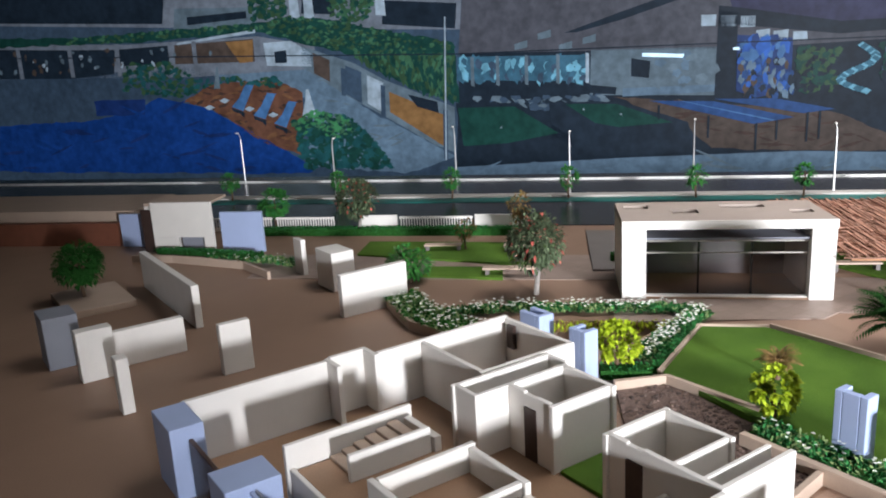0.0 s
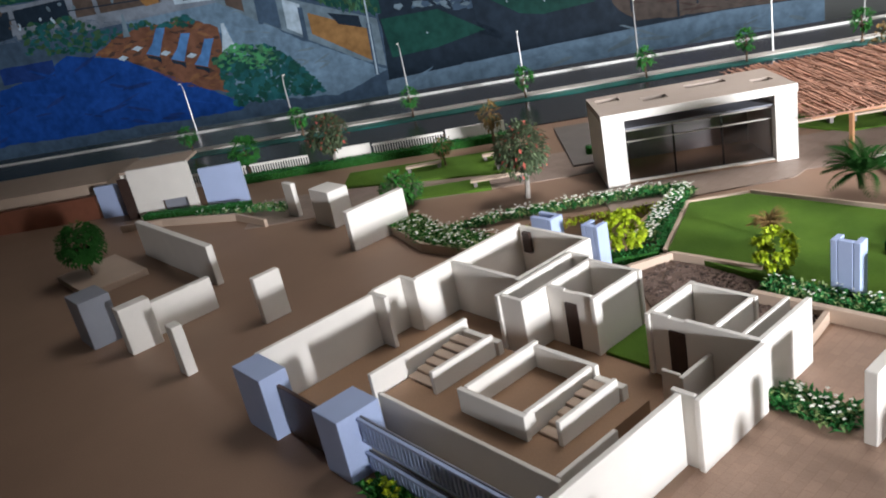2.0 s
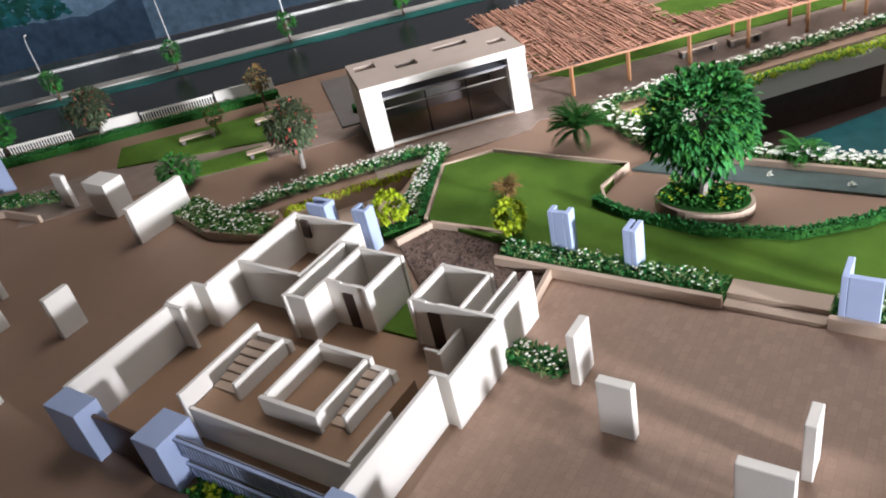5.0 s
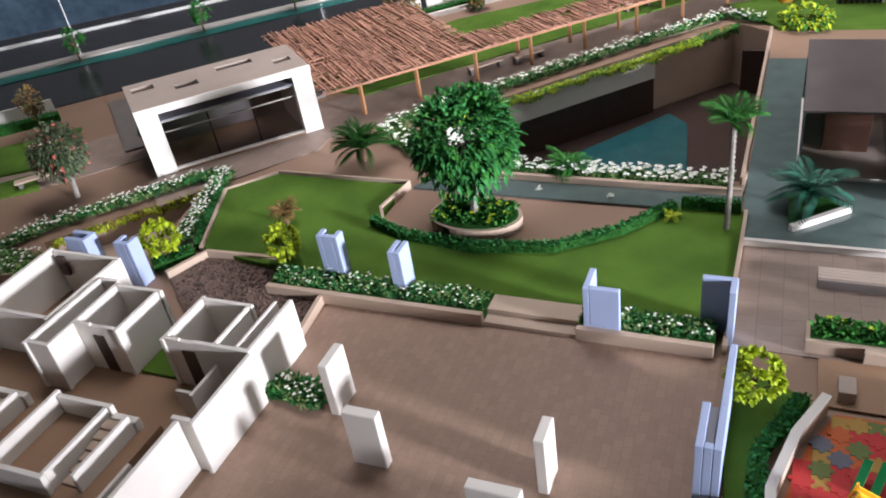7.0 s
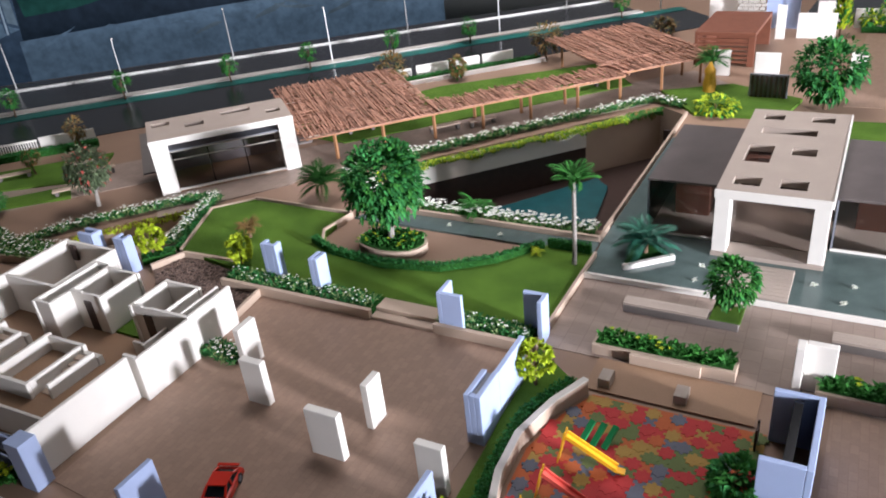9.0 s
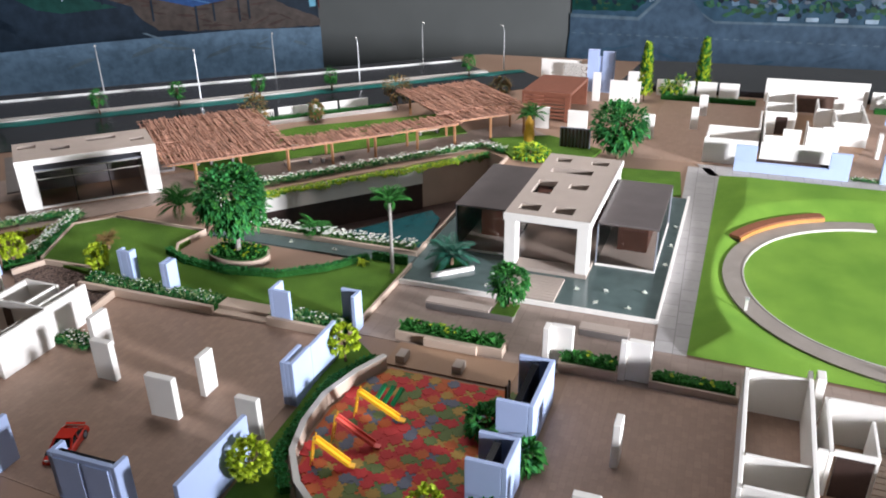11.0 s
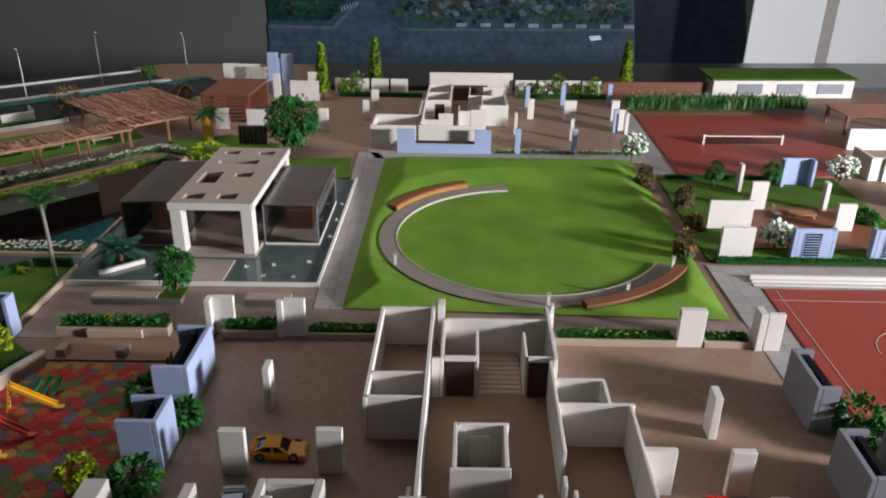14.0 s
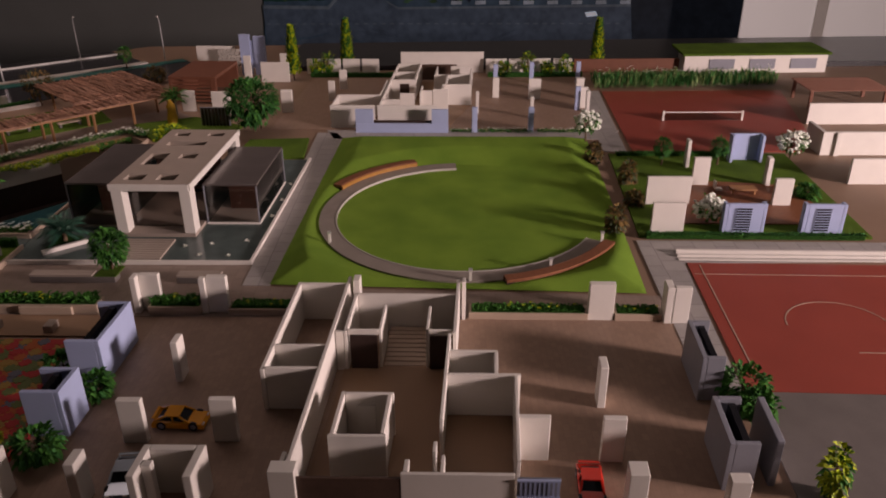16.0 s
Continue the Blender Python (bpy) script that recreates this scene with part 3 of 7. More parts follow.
def balustrade(parent, x, y0, y1, z0, z1, step=0.62):
    """Flat rail with many upright slats, along y."""
    r = part("railing", cuboid(x - 0.15, y0, z0, x + 0.15, y1, z0 + 0.35, bevel=0), M_BLUE, parent, "pale blue slatted railing")
    part("rail", cuboid(x - 0.2, y0, z1 - 0.35, x + 0.2, y1, z1, bevel=0.04), M_BLUE, r)
    part("backing", cuboid(x + 0.35, y0, z0, x + 0.5, y1, z1, bevel=0), M_GREY, r)
    n = int(abs(y1 - y0) / step)
    me = mesh_of("slat", cuboid(-0.14, -0.14, z0 + 0.3, 0.14, 0.14, z1 - 0.3, bevel=0), M_BLUE)
    for i in range(n):
        s = new("slat", me)
        s.parent = r
        s.matrix_basis = pose(x * CM, (min(y0, y1) + (i + 0.5) * step) * CM, 0)


T = 1.05
tower_1 = cutaway("cutaway_building", "white cut-open ground floor with rooms and lift shafts", [
    (25, 84.0, 42.6, 85.0), (42.6, 81.8, 43.6, 85.0), (43.6, 84.6, 48.6, 85.6, 0, H), (47.9, 81.9, 48.9, 84.55), (48.9, 81.9, 69.6, 82.9),
    (68.9, 69.3, 69.9, 81.85), (54.9, 70.0, 55.9, 81.85), (54.9, 68.9, 68.8, 69.9),
    (50.2, 68.0, 64.2, 68.85), (50.2, 64.6, 51.1, 67.95), (51.15, 64.6, 64.2, 65.5), (63.3, 57.2, 64.2, 64.55), (55.0, 57.2, 63.25, 58.1),
    (54.95, 58.15, 55.85, 60.1), (54.95, 62.1, 55.85, 64.55), (54.95, 60.1, 55.85, 62.1, 6.6, H), (64.25, 65.5, 65.0, 68.85),
], [(55.0, 60.15, 55.4, 62.05, 0.1, 6.55), (55.0, 45.75, 55.4, 47.75, 0.1, 6.55), (68.3, 79.4, 68.85, 80.8, 4.2, 7.6)], 45, 60)
add_walls(tower_1, [
    (55.0, 49.8, 64.0, 50.7), (63.1, 42.4, 64.0, 49.75), (55.9, 42.4, 63.05, 43.1), (54.95, 47.8, 55.85, 49.75), (54.95, 37.5, 55.85, 45.7), (54.95, 45.7, 55.85, 47.8, 6.6, H),
    (55.9, 39.3, 64.9, 40.0), (55.9, 37.3, 65.6, 38.2), (43.4, 36.7, 54.9, 37.6, 0, H), (43.4, 37.65, 44.3, 39.9), (49.6, 42.5, 54.9, 43.3, 0, 5.2), (49.6, 43.35, 50.3, 45.2, 0, 5.2),
    (25.6, 38.6, 43.35, 39.6),
    (32.6, 48.4, 33.6, 57.2), (33.65, 56.3, 44.1, 57.2), (43.1, 48.4, 44.1, 56.25), (33.65, 48.4, 43.05, 49.3),
    (29.6, 67.3, 44.0, 68.2), (33.6, 61.7, 42.6, 62.5), (42.7, 61.7, 44.0, 67.2, 0, 6.9), (34.2, 45.0, 42.6, 45.8), (42.6, 45.0, 44.0, 48.3, 0, 6.9),
    (29.6, 42.2, 30.4, 67.2, 0, 5.6), (30.45, 42.2, 38.4, 43.0, 0, 5.6),
    (25.0, 39.7, 25.8, 63.4, 1.2, 4.0),
])
for i in range(6):
    part("stair_step", cuboid(34.0 + i * 1.35, 62.55, 5.4, 35.3 + i * 1.35, 67.25, 5.7 + i * 0.3), M_KERB, tower_1)
    part("stair_step", cuboid(34.4 + i * 1.35, 45.85, 5.4, 35.7 + i * 1.35, 48.35, 5.7 + i * 0.3), M_KERB, tower_1)
part("floor_slab", prism([(25.9, 39.7), (43.4, 40), (54.9, 38), (64, 43), (64, 64), (69, 70), (69, 82), (49, 82), (42, 84), (25.9, 83.9)], 0.05, 0.25), M_INNER, tower_1, "brown inner floor")
part("stair_platform", prism([(30.45, 43.05), (44.4, 43.05), (44.4, 67.2), (30.45, 67.2)], 0.3, 5.4), M_INNER, tower_1, "raised brown stair platform")
part("planting_bed", cuboid(55.5, 50.8, 0.1, 64, 57.1, 0.7), M_LAWN, tower_1, "dark green grass court")
balustrade(tower_1, 24.4, 40.2, 63.4, 4.3, 7.3)
balustrade(tower_1, 24.4, 40.2, 63.4, 0.6, 3.0)
part("pier", cuboid(22.0, 63.5, 0, 27.4, 68.0, 7.9), M_BLUE, tower_1, "pale blue gate pier")
part("pier", cuboid(21.4, 77.6, 0, 25.0, 83.9, 8.4), M_BLUE, tower_1, "pale blue gate pier")
part("pier", cuboid(22.6, 37.0, 0, 25.5, 40.1, 8.4), M_BLUE, tower_1, "pale blue gate pier")
part("gate", cuboid(23.2, 69.1, 0.2, 23.7, 77.5, 6.9), M_GATE, tower_1, "dark brown gate")

tower_2 = cutaway("cutaway_building", "white cut-open ground floor with stairs and lift lobby", [
    (47.3, -87.4, 77.5, -86.4), (76.6, -96.4, 77.5, -87.45), (54.3, -95.8, 55.1, -87.45), (47.3, -95.8, 48.2, -87.45), (23.8, -96.9, 79.6, -95.9), (24.5, -95.85, 27.0, -94.9),
    (59.2, -99.0, 73.0, -98.1), (77.0, -98.9, 79.4, -96.95, 0, H + 0.6), (72.3, -117.2, 73.2, -99.05), (58.6, -118.2, 78.4, -117.25, 0, H + 0.2), (77.0, -119.3, 78.6, -118.25, 0, H + 0.6),
    (60.0, -104.9, 68.6, -104.2), (60.0, -113.2, 68.2, -112.5), (59.4, -104.15, 60.1, -99.1, 7.2, H), (59.4, -117.2, 60.1, -113.25, 7.2, H), (58.9, -98.05, 59.8, -96.95),
], [(59.3, -104.1, 59.7, -99.3, 0.1, 7.15), (59.3, -117.1, 59.7, -113.3, 0.1, 7.15)], 50, -105)
add_walls(tower_2, [
    (53.0, -124.9, 53.9, -117.3), (46.9, -125.3, 52.9, -124.4), (46.0, -128.6, 46.85, -116.9), (25.6, -128.4, 45.95, -127.6), (34.6, -117.2, 58.5, -116.4), (27.5, -116.7, 29.5, -115.9),
    (30.3, -109.0, 31.2, -100.8), (31.25, -101.7, 41.2, -100.8), (40.4, -109.0, 41.3, -101.75), (31.25, -109.0, 40.35, -108.1), (39.8, -106.2, 40.35, -103.6, 0, 6.5),
    (22.4, -127.3, 23.3, -112.2), (23.35, -113.2, 25.5, -112.2), (23.35, -118.0, 27.0, -117.2, 0, 7.6),
])
for i in range(9):
    part("stair_step", cuboid(60.2 + i * 1.32, -112.45, 0.1, 61.5 + i * 1.32, -104.95, 0.4 + i * 0.13), M_KERB, tower_2)
part("floor_slab", prism([(23.4, -96.95), (59, -98), (72, -99), (72, -117), (46, -117), (46, -127.5), (23.4, -127.5)], 0.1, 0.28), M_INNER, tower_2, "brown inner floor")
part("pier", cuboid(22.0, -97.8, 0, 24.4, -94.2, 8.8), M_WHITE, tower_2)
part("gate", cuboid(22.6, -112.1, 0.2, 23.1, -97.9, 7.3), M_GATE, tower_2, "dark brown gate")
balustrade(tower_2, 22.4, -133.6, -127.8, 4.4, 7.6)

tower_3 = cutaway("cutaway_building", "white cut-open ground floor near the back wall", [
    (206.0, -86.2, 207.0, -71.0), (207.05, -71.9, 221, -71.0), (220.2, -86.2, 221, -71.95), (221.0, -86.9, 243, -86.2),
    (205.6, -107.7, 206.6, -87.3), (206.65, -88.2, 243.0, -87.4), (243.0, -91.2, 244.0, -87.3), (243.0, -97.4, 244.0, -95.0), (243.0, -95.0, 244.0, -91.2, 6.6, H), (244.05, -97.4, 271.0, -96.6), (244.05, -88.2, 271, -87.4), (271.0, -97.4, 272.0, -88.0), (256, -96.5, 257, -88.3),
    (222, -98.5, 223, -93.5), (224, -101, 234, -100.2), (214, -94.0, 215, -88.3), (226.5, -104.6, 227.5, -101.05),
    (235.5, -118.7, 236.5, -108.8), (236.55, -109.7, 251.4, -108.8), (236.55, -118.7, 262, -117.8), (251.5, -117.7, 252.5, -104.0), (252.55, -104.9, 266, -104.0), (266, -118.7, 267, -110.0), (228.0, -110.4, 229.0, -105.0), (229.05, -108.6, 235.4, -107.8),
], [(243.1, -94.9, 243.5, -91.3, 0.2, 6.5)], 230, -95)
part("floor_slab", prism([(206.7, -86.5), (272, -86.5), (272, -118.7), (236, -118.7), (206.7, -111)], 0.12, 0.3), M_INNER, tower_3, "brown inner floor")
part("screen", cuboid(200.2, -111.5, 0, 201.3, -80.4, 3.4), M_BLUE, tower_3, "pale blue low front wall")
part("pier", cuboid(200.2, -86.4, 3.41, 201.3, -80.4, 8.4), M_BLUE, tower_3, "pale blue pier")
part("pier", cuboid(200.2, -111.5, 3.41, 201.3, -106.0, 8.4), M_BLUE, tower_3, "pale blue pier")
# Solid dark sheet in place of an open gap; its shade is the colour.
part("gate", cuboid(201.6, -106.0, 0.2, 202.0, -86.4, 4.2), M_DARK, tower_3, "dark sheet painted in for the gap behind the front wall")
part("wall", cuboid(290, -123, 0, 291.2, -86.5, 9.2), M_WHITE, tower_3)
part("gate", cuboid(276.0, -111.8, 0.2, 276.5, -96.5, 6.8), M_GATE, tower_3, "dark brown slatted gate")


# ---------------------------------------------------------------- stub columns and blue screens
def column(x0, y0, x1, y1, h=H, mat=None, label="white painted column stub on the parking court", z0=0.0):
    return solid("column_stub", cuboid(x0, y0, z0, x1, y1, h, bevel=0.1), mat or M_WHITE, label, "column", "column stubs")


for c in ((49.0, 17.7, 50.3, 21.8), (55.0, 26.8, 59.3, 28.0), (50.2, -0.2, 53.8, 1.0), (43.1, 0.2, 44.4, 5.6), (42.6, -15.9, 43.8, -11.9), (62, 116.3, 75.2, 117.6), (40.4, 128.4, 41.7, 159.5),
          (37.0, 106.1, 41.6, 107.3), (68.2, 144.4, 69.3, 148.0), (67.7, 130.4, 72.5, 137.0), (22, 102.4, 23.6, 104.6), (25.0, 119.5, 36.0, 120.8, 6.0),
          (20, 116.8, 25, 119.01)):
    column(*c)
for c in ((55.0, -70.2, 58.2, -69.0), (38.5, -70.3, 39.7, -66.5), (38.9, -84.6, 40.0, -80.7), (24.0, -66.9, 27.5, -65.4), (24.0, -55.0, 28.3, -51.8),
          (35.2, -132.9, 36.2, -127.6), (48.6, -142.9, 52.2, -141.6), (35.1, -144.0, 36.2, -140.6), (77.4, -147.9, 79.0, -143.0), (76.4, -158.8, 80.0, -157.4), (76.4, -162.0, 77.6, -158.9), (23.0, -145.4, 26.0, -142.8), (22.0, -158.5, 24.0, -155.8),
          (78.6, -53.6, 81.2, -52.4), (80.2, -57.6, 81.4, -53.65), (78.6, -67.4, 79.8, -66.2), (79.2, -71.5, 80.6, -67.45)):
    column(*c)
column(24.0, -77.6, 25.2, -76.2), column(21.8, -76.1, 28.5, -75.0), column(27.4, -82.6, 28.5, -76.15), column(21.8, -83.9, 28.5, -82.7)
tagged(column(17, 125, 22, 131, 8.6, M_GREY), "grey painted gate pier on the base board")
for x, y, w, d in ((241.4, -65, 1, 2.5), (260, -66.2, 1, 3), (225, -51.3, 1.1, 4.0), (224.6, -121.1, 2.2, 1.1), (246.6, -128.1, 1.2, 2.4), (244.6, -142.8, 1.1, 4.6), (217.4, -140.2, 2.2, 1.2), (245, -159.8, 2.4, 3), (231.4, -159.4, 1.2, 3.4), (226, -160.6, 2.5, 1.2)):
    column(x, y - d / 2, x + w, y + d / 2, H, label="white painted column stub on the far court")
for x, y in ((200.6, -120.3), (200.8, -138.9), (265.8, -128.1), (269.8, -142.9), (270.6, -161.9), (228.4, -157.2)):
    column(x, y - 0.9, x + 1.4, y + 0.9, 9.0, M_BLUE, "slim pale blue column beside the far court")
# garden screens beside the oval lawn
for c in ((137.0, -175.4, 138.0, -164.4), (119.0, -170.0, 120.0, -162.4), (150.4, -183.3, 151.4, -179.0), (165.4, -181.8, 168.0, -180.8), (135.8, -199.8, 136.9, -195.4), (150, -199.2, 152.4, -198.0)):
    column(*c, label="white painted garden screen on the lawn", h=9.0 if c[0] > 140 else 8.3)


def blue_screen(x0, y0, x1, y1, h=8.4, open_side="", mat=None, label="pale blue angled screen wall with dark inset"):
    """Three-sided screen with a black strip let into its top."""
    ob = thing("screen_wall", label, "screen wall", (x0 + x1) / 2, (y0 + y1) / 2, 0, "blue screen walls")
    m = mat or M_BLUE
    t = 0.8
    if "s" not in open_side:
        part("panel", cuboid(x0, y0, 0, x1, y0 + t, h), m, ob)
    if "n" not in open_side:
        part("panel", cuboid(x0, y1 - t, 0, x1, y1, h), m, ob)
    ya, yb = y0 + (0 if "s" in open_side else t + 0.02), y1 - (0 if "n" in open_side else t + 0.02)
    if "w" not in open_side:
        part("panel", cuboid(x0, ya, 0, x0 + t, yb, h), m, ob)
    if "e" not in open_side:
        part("panel", cuboid(x1 - t, ya, 0, x1, yb, h), m, ob)
    return ob


# beside the first lawn
blue_screen(79.6, 38.4, 81.6, 41.8, 8.6, "e")
blue_screen(78.2, 28.0, 81.4, 29.9, 8.1, "e")
blue_screen(75.4, -2.4, 79.8, 2.1, 8.1, "se")
blue_screen(77.6, -15.5, 80.8, -11.4, 8.3, "nw")
blue_screen(72.6, 70.3, 75.0, 73.2, 8.3, "e")
blue_screen(71.8, 78.0, 74.5, 82.0, 8.6, "n")
# boundary between court and playground
ob = blue_screen(52.9, -16.4, 59.0, -13.9, 8.6, "e")
part("inset", cuboid(54, -15.5, 5.2, 58.8, -14.75, 8.2, bevel=0), M_GREY, ob, "grey recessed panel")
blue_screen(59.1, -16.4, 68.5, -15.2, 8.4, "wen")
blue_screen(22.4, -16.8, 38.8, -15.4, 8.6, "wen")
ob = blue_screen(22.6, -6.4, 25.4, 5.3, 8.6, "e")
part("inset", cuboid(22.35, -0.2, 1.0, 22.58, 4.2, 7.9, bevel=0), M_BLUE, ob, "pale blue raised panel")
part("inset", cuboid(22.35, -5.2, 1.0, 22.58, -0.9, 7.9, bevel=0), M_BLUE, ob, "pale blue raised panel")
part("inset", cuboid(23.5, -5.4, 0.1, 24.3, 4.4, 8.1, bevel=0), M_BLACK, ob, "black acrylic inset")
blue_screen(21.9, 17.6, 27.6, 19.0, 8.6, "wen")
# playground right side
for a in ((54.6, -57.0, 68.6, -51.0), (40.0, -57.2, 47.0, -51.0)):
    ob = blue_screen(*a, 8.6, "n")
    part("inset", cuboid(a[0] + 1.0, a[3] - 3.6, 0.1, a[2] - 1.0, a[3] - 2.5, 8.0, bevel=0), M_BLACK, ob, "black acrylic inset")
for a in ((51.2, -161.9, 63.6, -158.2), (29.3, -161.4, 40.8, -157.2)):
    ob = blue_screen(*a, 8.6, "s", M_GREY, "grey screen wall beside the ball court")
    part("inset", cuboid(a[0] + 1.0, a[1] + 1.0, 0.1, a[2] - 1.0, a[1] + 2.0, 8.0, bevel=0), M_BLACK, ob, "black acrylic inset")
tagged(column(30.5, -165.0, 41.2, -164.0, 8.3, M_GREY), "grey painted wall panel beside the ball court")
# garden gates by the pavers
for y0, y1 in ((-188.2, -178.7), (-205.8, -196.6)):
    ob = blue_screen(118.6, y0, 120.6, y1, 8.4, "e", label="pale blue garden gate with dark slats")
    for k in range(9):
        part("slat", cuboid(118.3, y0 + 3.4, 1.5 + k * 0.68, 118.58, y1 - 2.6, 1.85 + k * 0.68, bevel=0), M_BLACK, ob)
blue_screen(169.8, -203.2, 173, -194.2, 9.0, "w")

# ---------------------------------------------------------------- large printed panels on the far showroom walls
def on_north(u, v, layer):
    """Across and up the poster wall behind the road; layers lie in front of one another."""
    w = -108.5 + 1.1364 * u + 0.0145 * v - 0.000292 * u * u - 0.000018 * u * v
    z = 16.2 - 0.0188 * u + 1.1244 * v + 0.000008 * u * u - 0.000253 * u * v
    p = WALL_D * w + WALL_N * (769 - 0.4 * layer)
    return p.x, p.y, z


def on_east(u, v, layer):
    return 720 - 0.4 * layer, -23.7 + 1.0624 * u + 0.008 * v - 0.000053 * u * u - 0.000063 * u * v, 3.8 - 0.0036 * u + 1.0572 * v - 0.000077 * u * v


def shape(ob, name, mat, layer, *pts):
    """One flat patch of a print, a hair in front of the one below."""
    place = on_east if "aerial" in ob.name else on_north
    bm = bmesh.new()
    bm.faces.new([bm.verts.new(place(u, v, layer)) for u, v in pts])
    return part(name, bm, PRINT[mat], ob)


def worn(ob, name, mat, layer, rough, *pts):
    """A patch with an uneven outline, for printed water, earth and planting."""
    fine = []
    for a, b in zip(pts, pts[1:] + pts[:1]):
        n = max(2, int(math.hypot(b[0] - a[0], b[1] - a[1]) / 6))
        for i in range(n):
            f = i / n
            fine.append((a[0] + (b[0] - a[0]) * f + print_rng.uniform(-rough, rough), a[1] + (b[1] - a[1]) * f + print_rng.uniform(-rough, rough)))
    return shape(ob, name, mat, layer, *fine)


def inside(u, v, pts):
    hit = False
    for (a, b), (c, d) in zip(pts, pts[1:] + pts[:1]):
        if (b > v) != (d > v) and u < (c - a) * (v - b) / (d - b) + a:
            hit = not hit
    return hit


def specks(ob, name, mats, layer, n, size, tall, *pts):
    """Printed foliage or clutter: many small overlapping dabs inside an outline."""
    place = on_east if "aerial" in ob.name else on_north
    bm = bmesh.new()
    us, vs = [p[0] for p in pts], [p[1] for p in pts]
    while n > 0:
        u, v = print_rng.uniform(min(us), max(us)), print_rng.uniform(min(vs), max(vs))
        if not inside(u, v, pts):
            continue
        n -= 1
        w, h, a = size * print_rng.uniform(0.5, 1.3), size * tall * print_rng.uniform(0.5, 1.3), print_rng.uniform(-0.5, 0.5)
        f = bm.faces.new([bm.verts.new(place(u + w * x - h * y * a, v + h * y + w * x * a, layer + 0.0008 * (n % 500))) for x, y in ((-0.5, -0.2), (0.1, -0.5), (0.5, 0.1), (0.15, 0.5), (-0.4, 0.3))])
        f.material_index = print_rng.randrange(len(mats))
    return part(name, bm, [PRINT[m] for m in mats], ob)


print_rng = random.Random(41)

pool = thing("poster_pool", "faintly glowing print of a dusk pool terrace with deck", "poster", kind="structure")
shape(pool, "pool_panel", "P_DUSK", 0, (-535, 136), (-72, 98), (-87, -122), (-590, -122))
shape(pool, "upper_facade", "P_FACADE", 1, (-526, 130), (-72, 94), (-76, 49), (-198, 54), (-542, 70))
shape(pool, "dark_windows", "P_NIGHT", 2, (-524, 116), (-339, 101), (-346, 64), (-536, 72))
shape(pool, "dark_windows", "P_NIGHT", 2, (-214, 82), (-184, 79), (-186, 66), (-216, 68))
shape(pool, "dark_windows", "P_NIGHT", 2, (-142, 76), (-78, 71), (-80, 50), (-144, 56))
shape(pool, "lit_interior", "P_PALE", 3, (-253, 44), (-227, 45), (-210, 34), (-210, 22), (-251, 24))
worn(pool, "terrace", "P_PAVE", 2, 1.0, (-302, 17), (-212, 23), (-201, 27), (-166, -15), (-82, -62), (-130, -76), (-220, -68), (-216, -7))
worn(pool, "deck", "P_DECK", 4, 1.0, (-335, -6), (-303, 9), (-245, 12), (-221, -1), (-224, -58), (-264, -44), (-307, -13))
worn(pool, "pool_water", "P_POOL", 4, 1.0, (-568, -26), (-579, -69), (-220, -75), (-214, -69), (-229, -60), (-310, -13), (-358, -2), (-382, -13), (-433, -22))
worn(pool, "dark_planting", "P_DUSK", 2, 1.5, (-560, 20), (-395, 22), (-330, 25), (-300, 18), (-335, -6), (-380, -4), (-420, -24), (-575, -28))
shape(pool, "ground_storey", "P_FACADE", 2, (-546, 53), (-380, 47), (-258, 50), (-206, 40), (-207, 20), (-322, 16), (-553, 20))
shape(pool, "dark_openings", "P_NIGHT", 3, (-540, 48), (-442, 44), (-395, 43), (-399, 21), (-440, 18), (-540, 20))
shape(pool, "dark_openings", "P_NIGHT", 3, (-391, 43), (-341, 45), (-342, 29), (-392, 28))
shape(pool, "dark_openings", "P_BROWN", 3, (-337, 45), (-262, 48), (-262, 28), (-338, 28))
specks(pool, "lit_things", ["P_PALE", "P_GREYWALL", "P_BROWN"], 4, 46, 4, 1.3, (-540, 44), (-345, 43), (-300, 44), (-300, 28), (-345, 26), (-540, 22))
shape(pool, "orange_wall", "P_ORANGE", 4, (-288, 46), (-262, 47), (-264, 28), (-276, 27))
shape(pool, "white_lintel", "P_PALE", 4, (-334, 47), (-259, 56), (-259, 53), (-334, 45))
shape(pool, "black_window", "P_NIGHT", 5, (-243, 36), (-232, 37), (-232, 26), (-243, 26))
for u in (-545, -492, -440, -393, -341, -318):
    shape(pool, "pillar", "P_FACADE", 5, (u - 2, 48), (u + 2, 48), (u + 2, 19), (u - 2, 19))
shape(pool, "upper_window", "P_GREYWALL", 2, (-333, 77), (-256, 75), (-258, 56), (-336, 58))
shape(pool, "dark_sill", "P_NIGHT", 3, (-322, 69), (-266, 72), (-266, 66), (-322, 62))
for u in (-222, -209, -145):
    shape(pool, "white_post", "P_PALE", 3, (u - 4, 83), (u + 4, 82), (u + 5, 63), (u - 4, 64))
specks(pool, "garden_tree", ["P_GREEN", "P_DARKGREEN", "P_LEAFDIM"], 4, 160, 5, 0.8, (-192, 84), (-151, 80), (-152, 64), (-172, 57), (-190, 66))
specks(pool, "garden_tree", ["P_DARKGREEN", "P_LEAFDIM"], 3, 160, 5, 0.8, (-262, 86), (-230, 84), (-230, 66), (-262, 64))
worn(pool, "roof_green", "P_DARKGREEN", 3, 1.2, (-548, 58), (-440, 55), (-260, 61), (-226, 66), (-183, 60), (-81, 38), (-79, -14), (-116, -2), (-155, 19), (-172, 31), (-214, 42), (-257, 54), (-355, 49), (-548, 49))
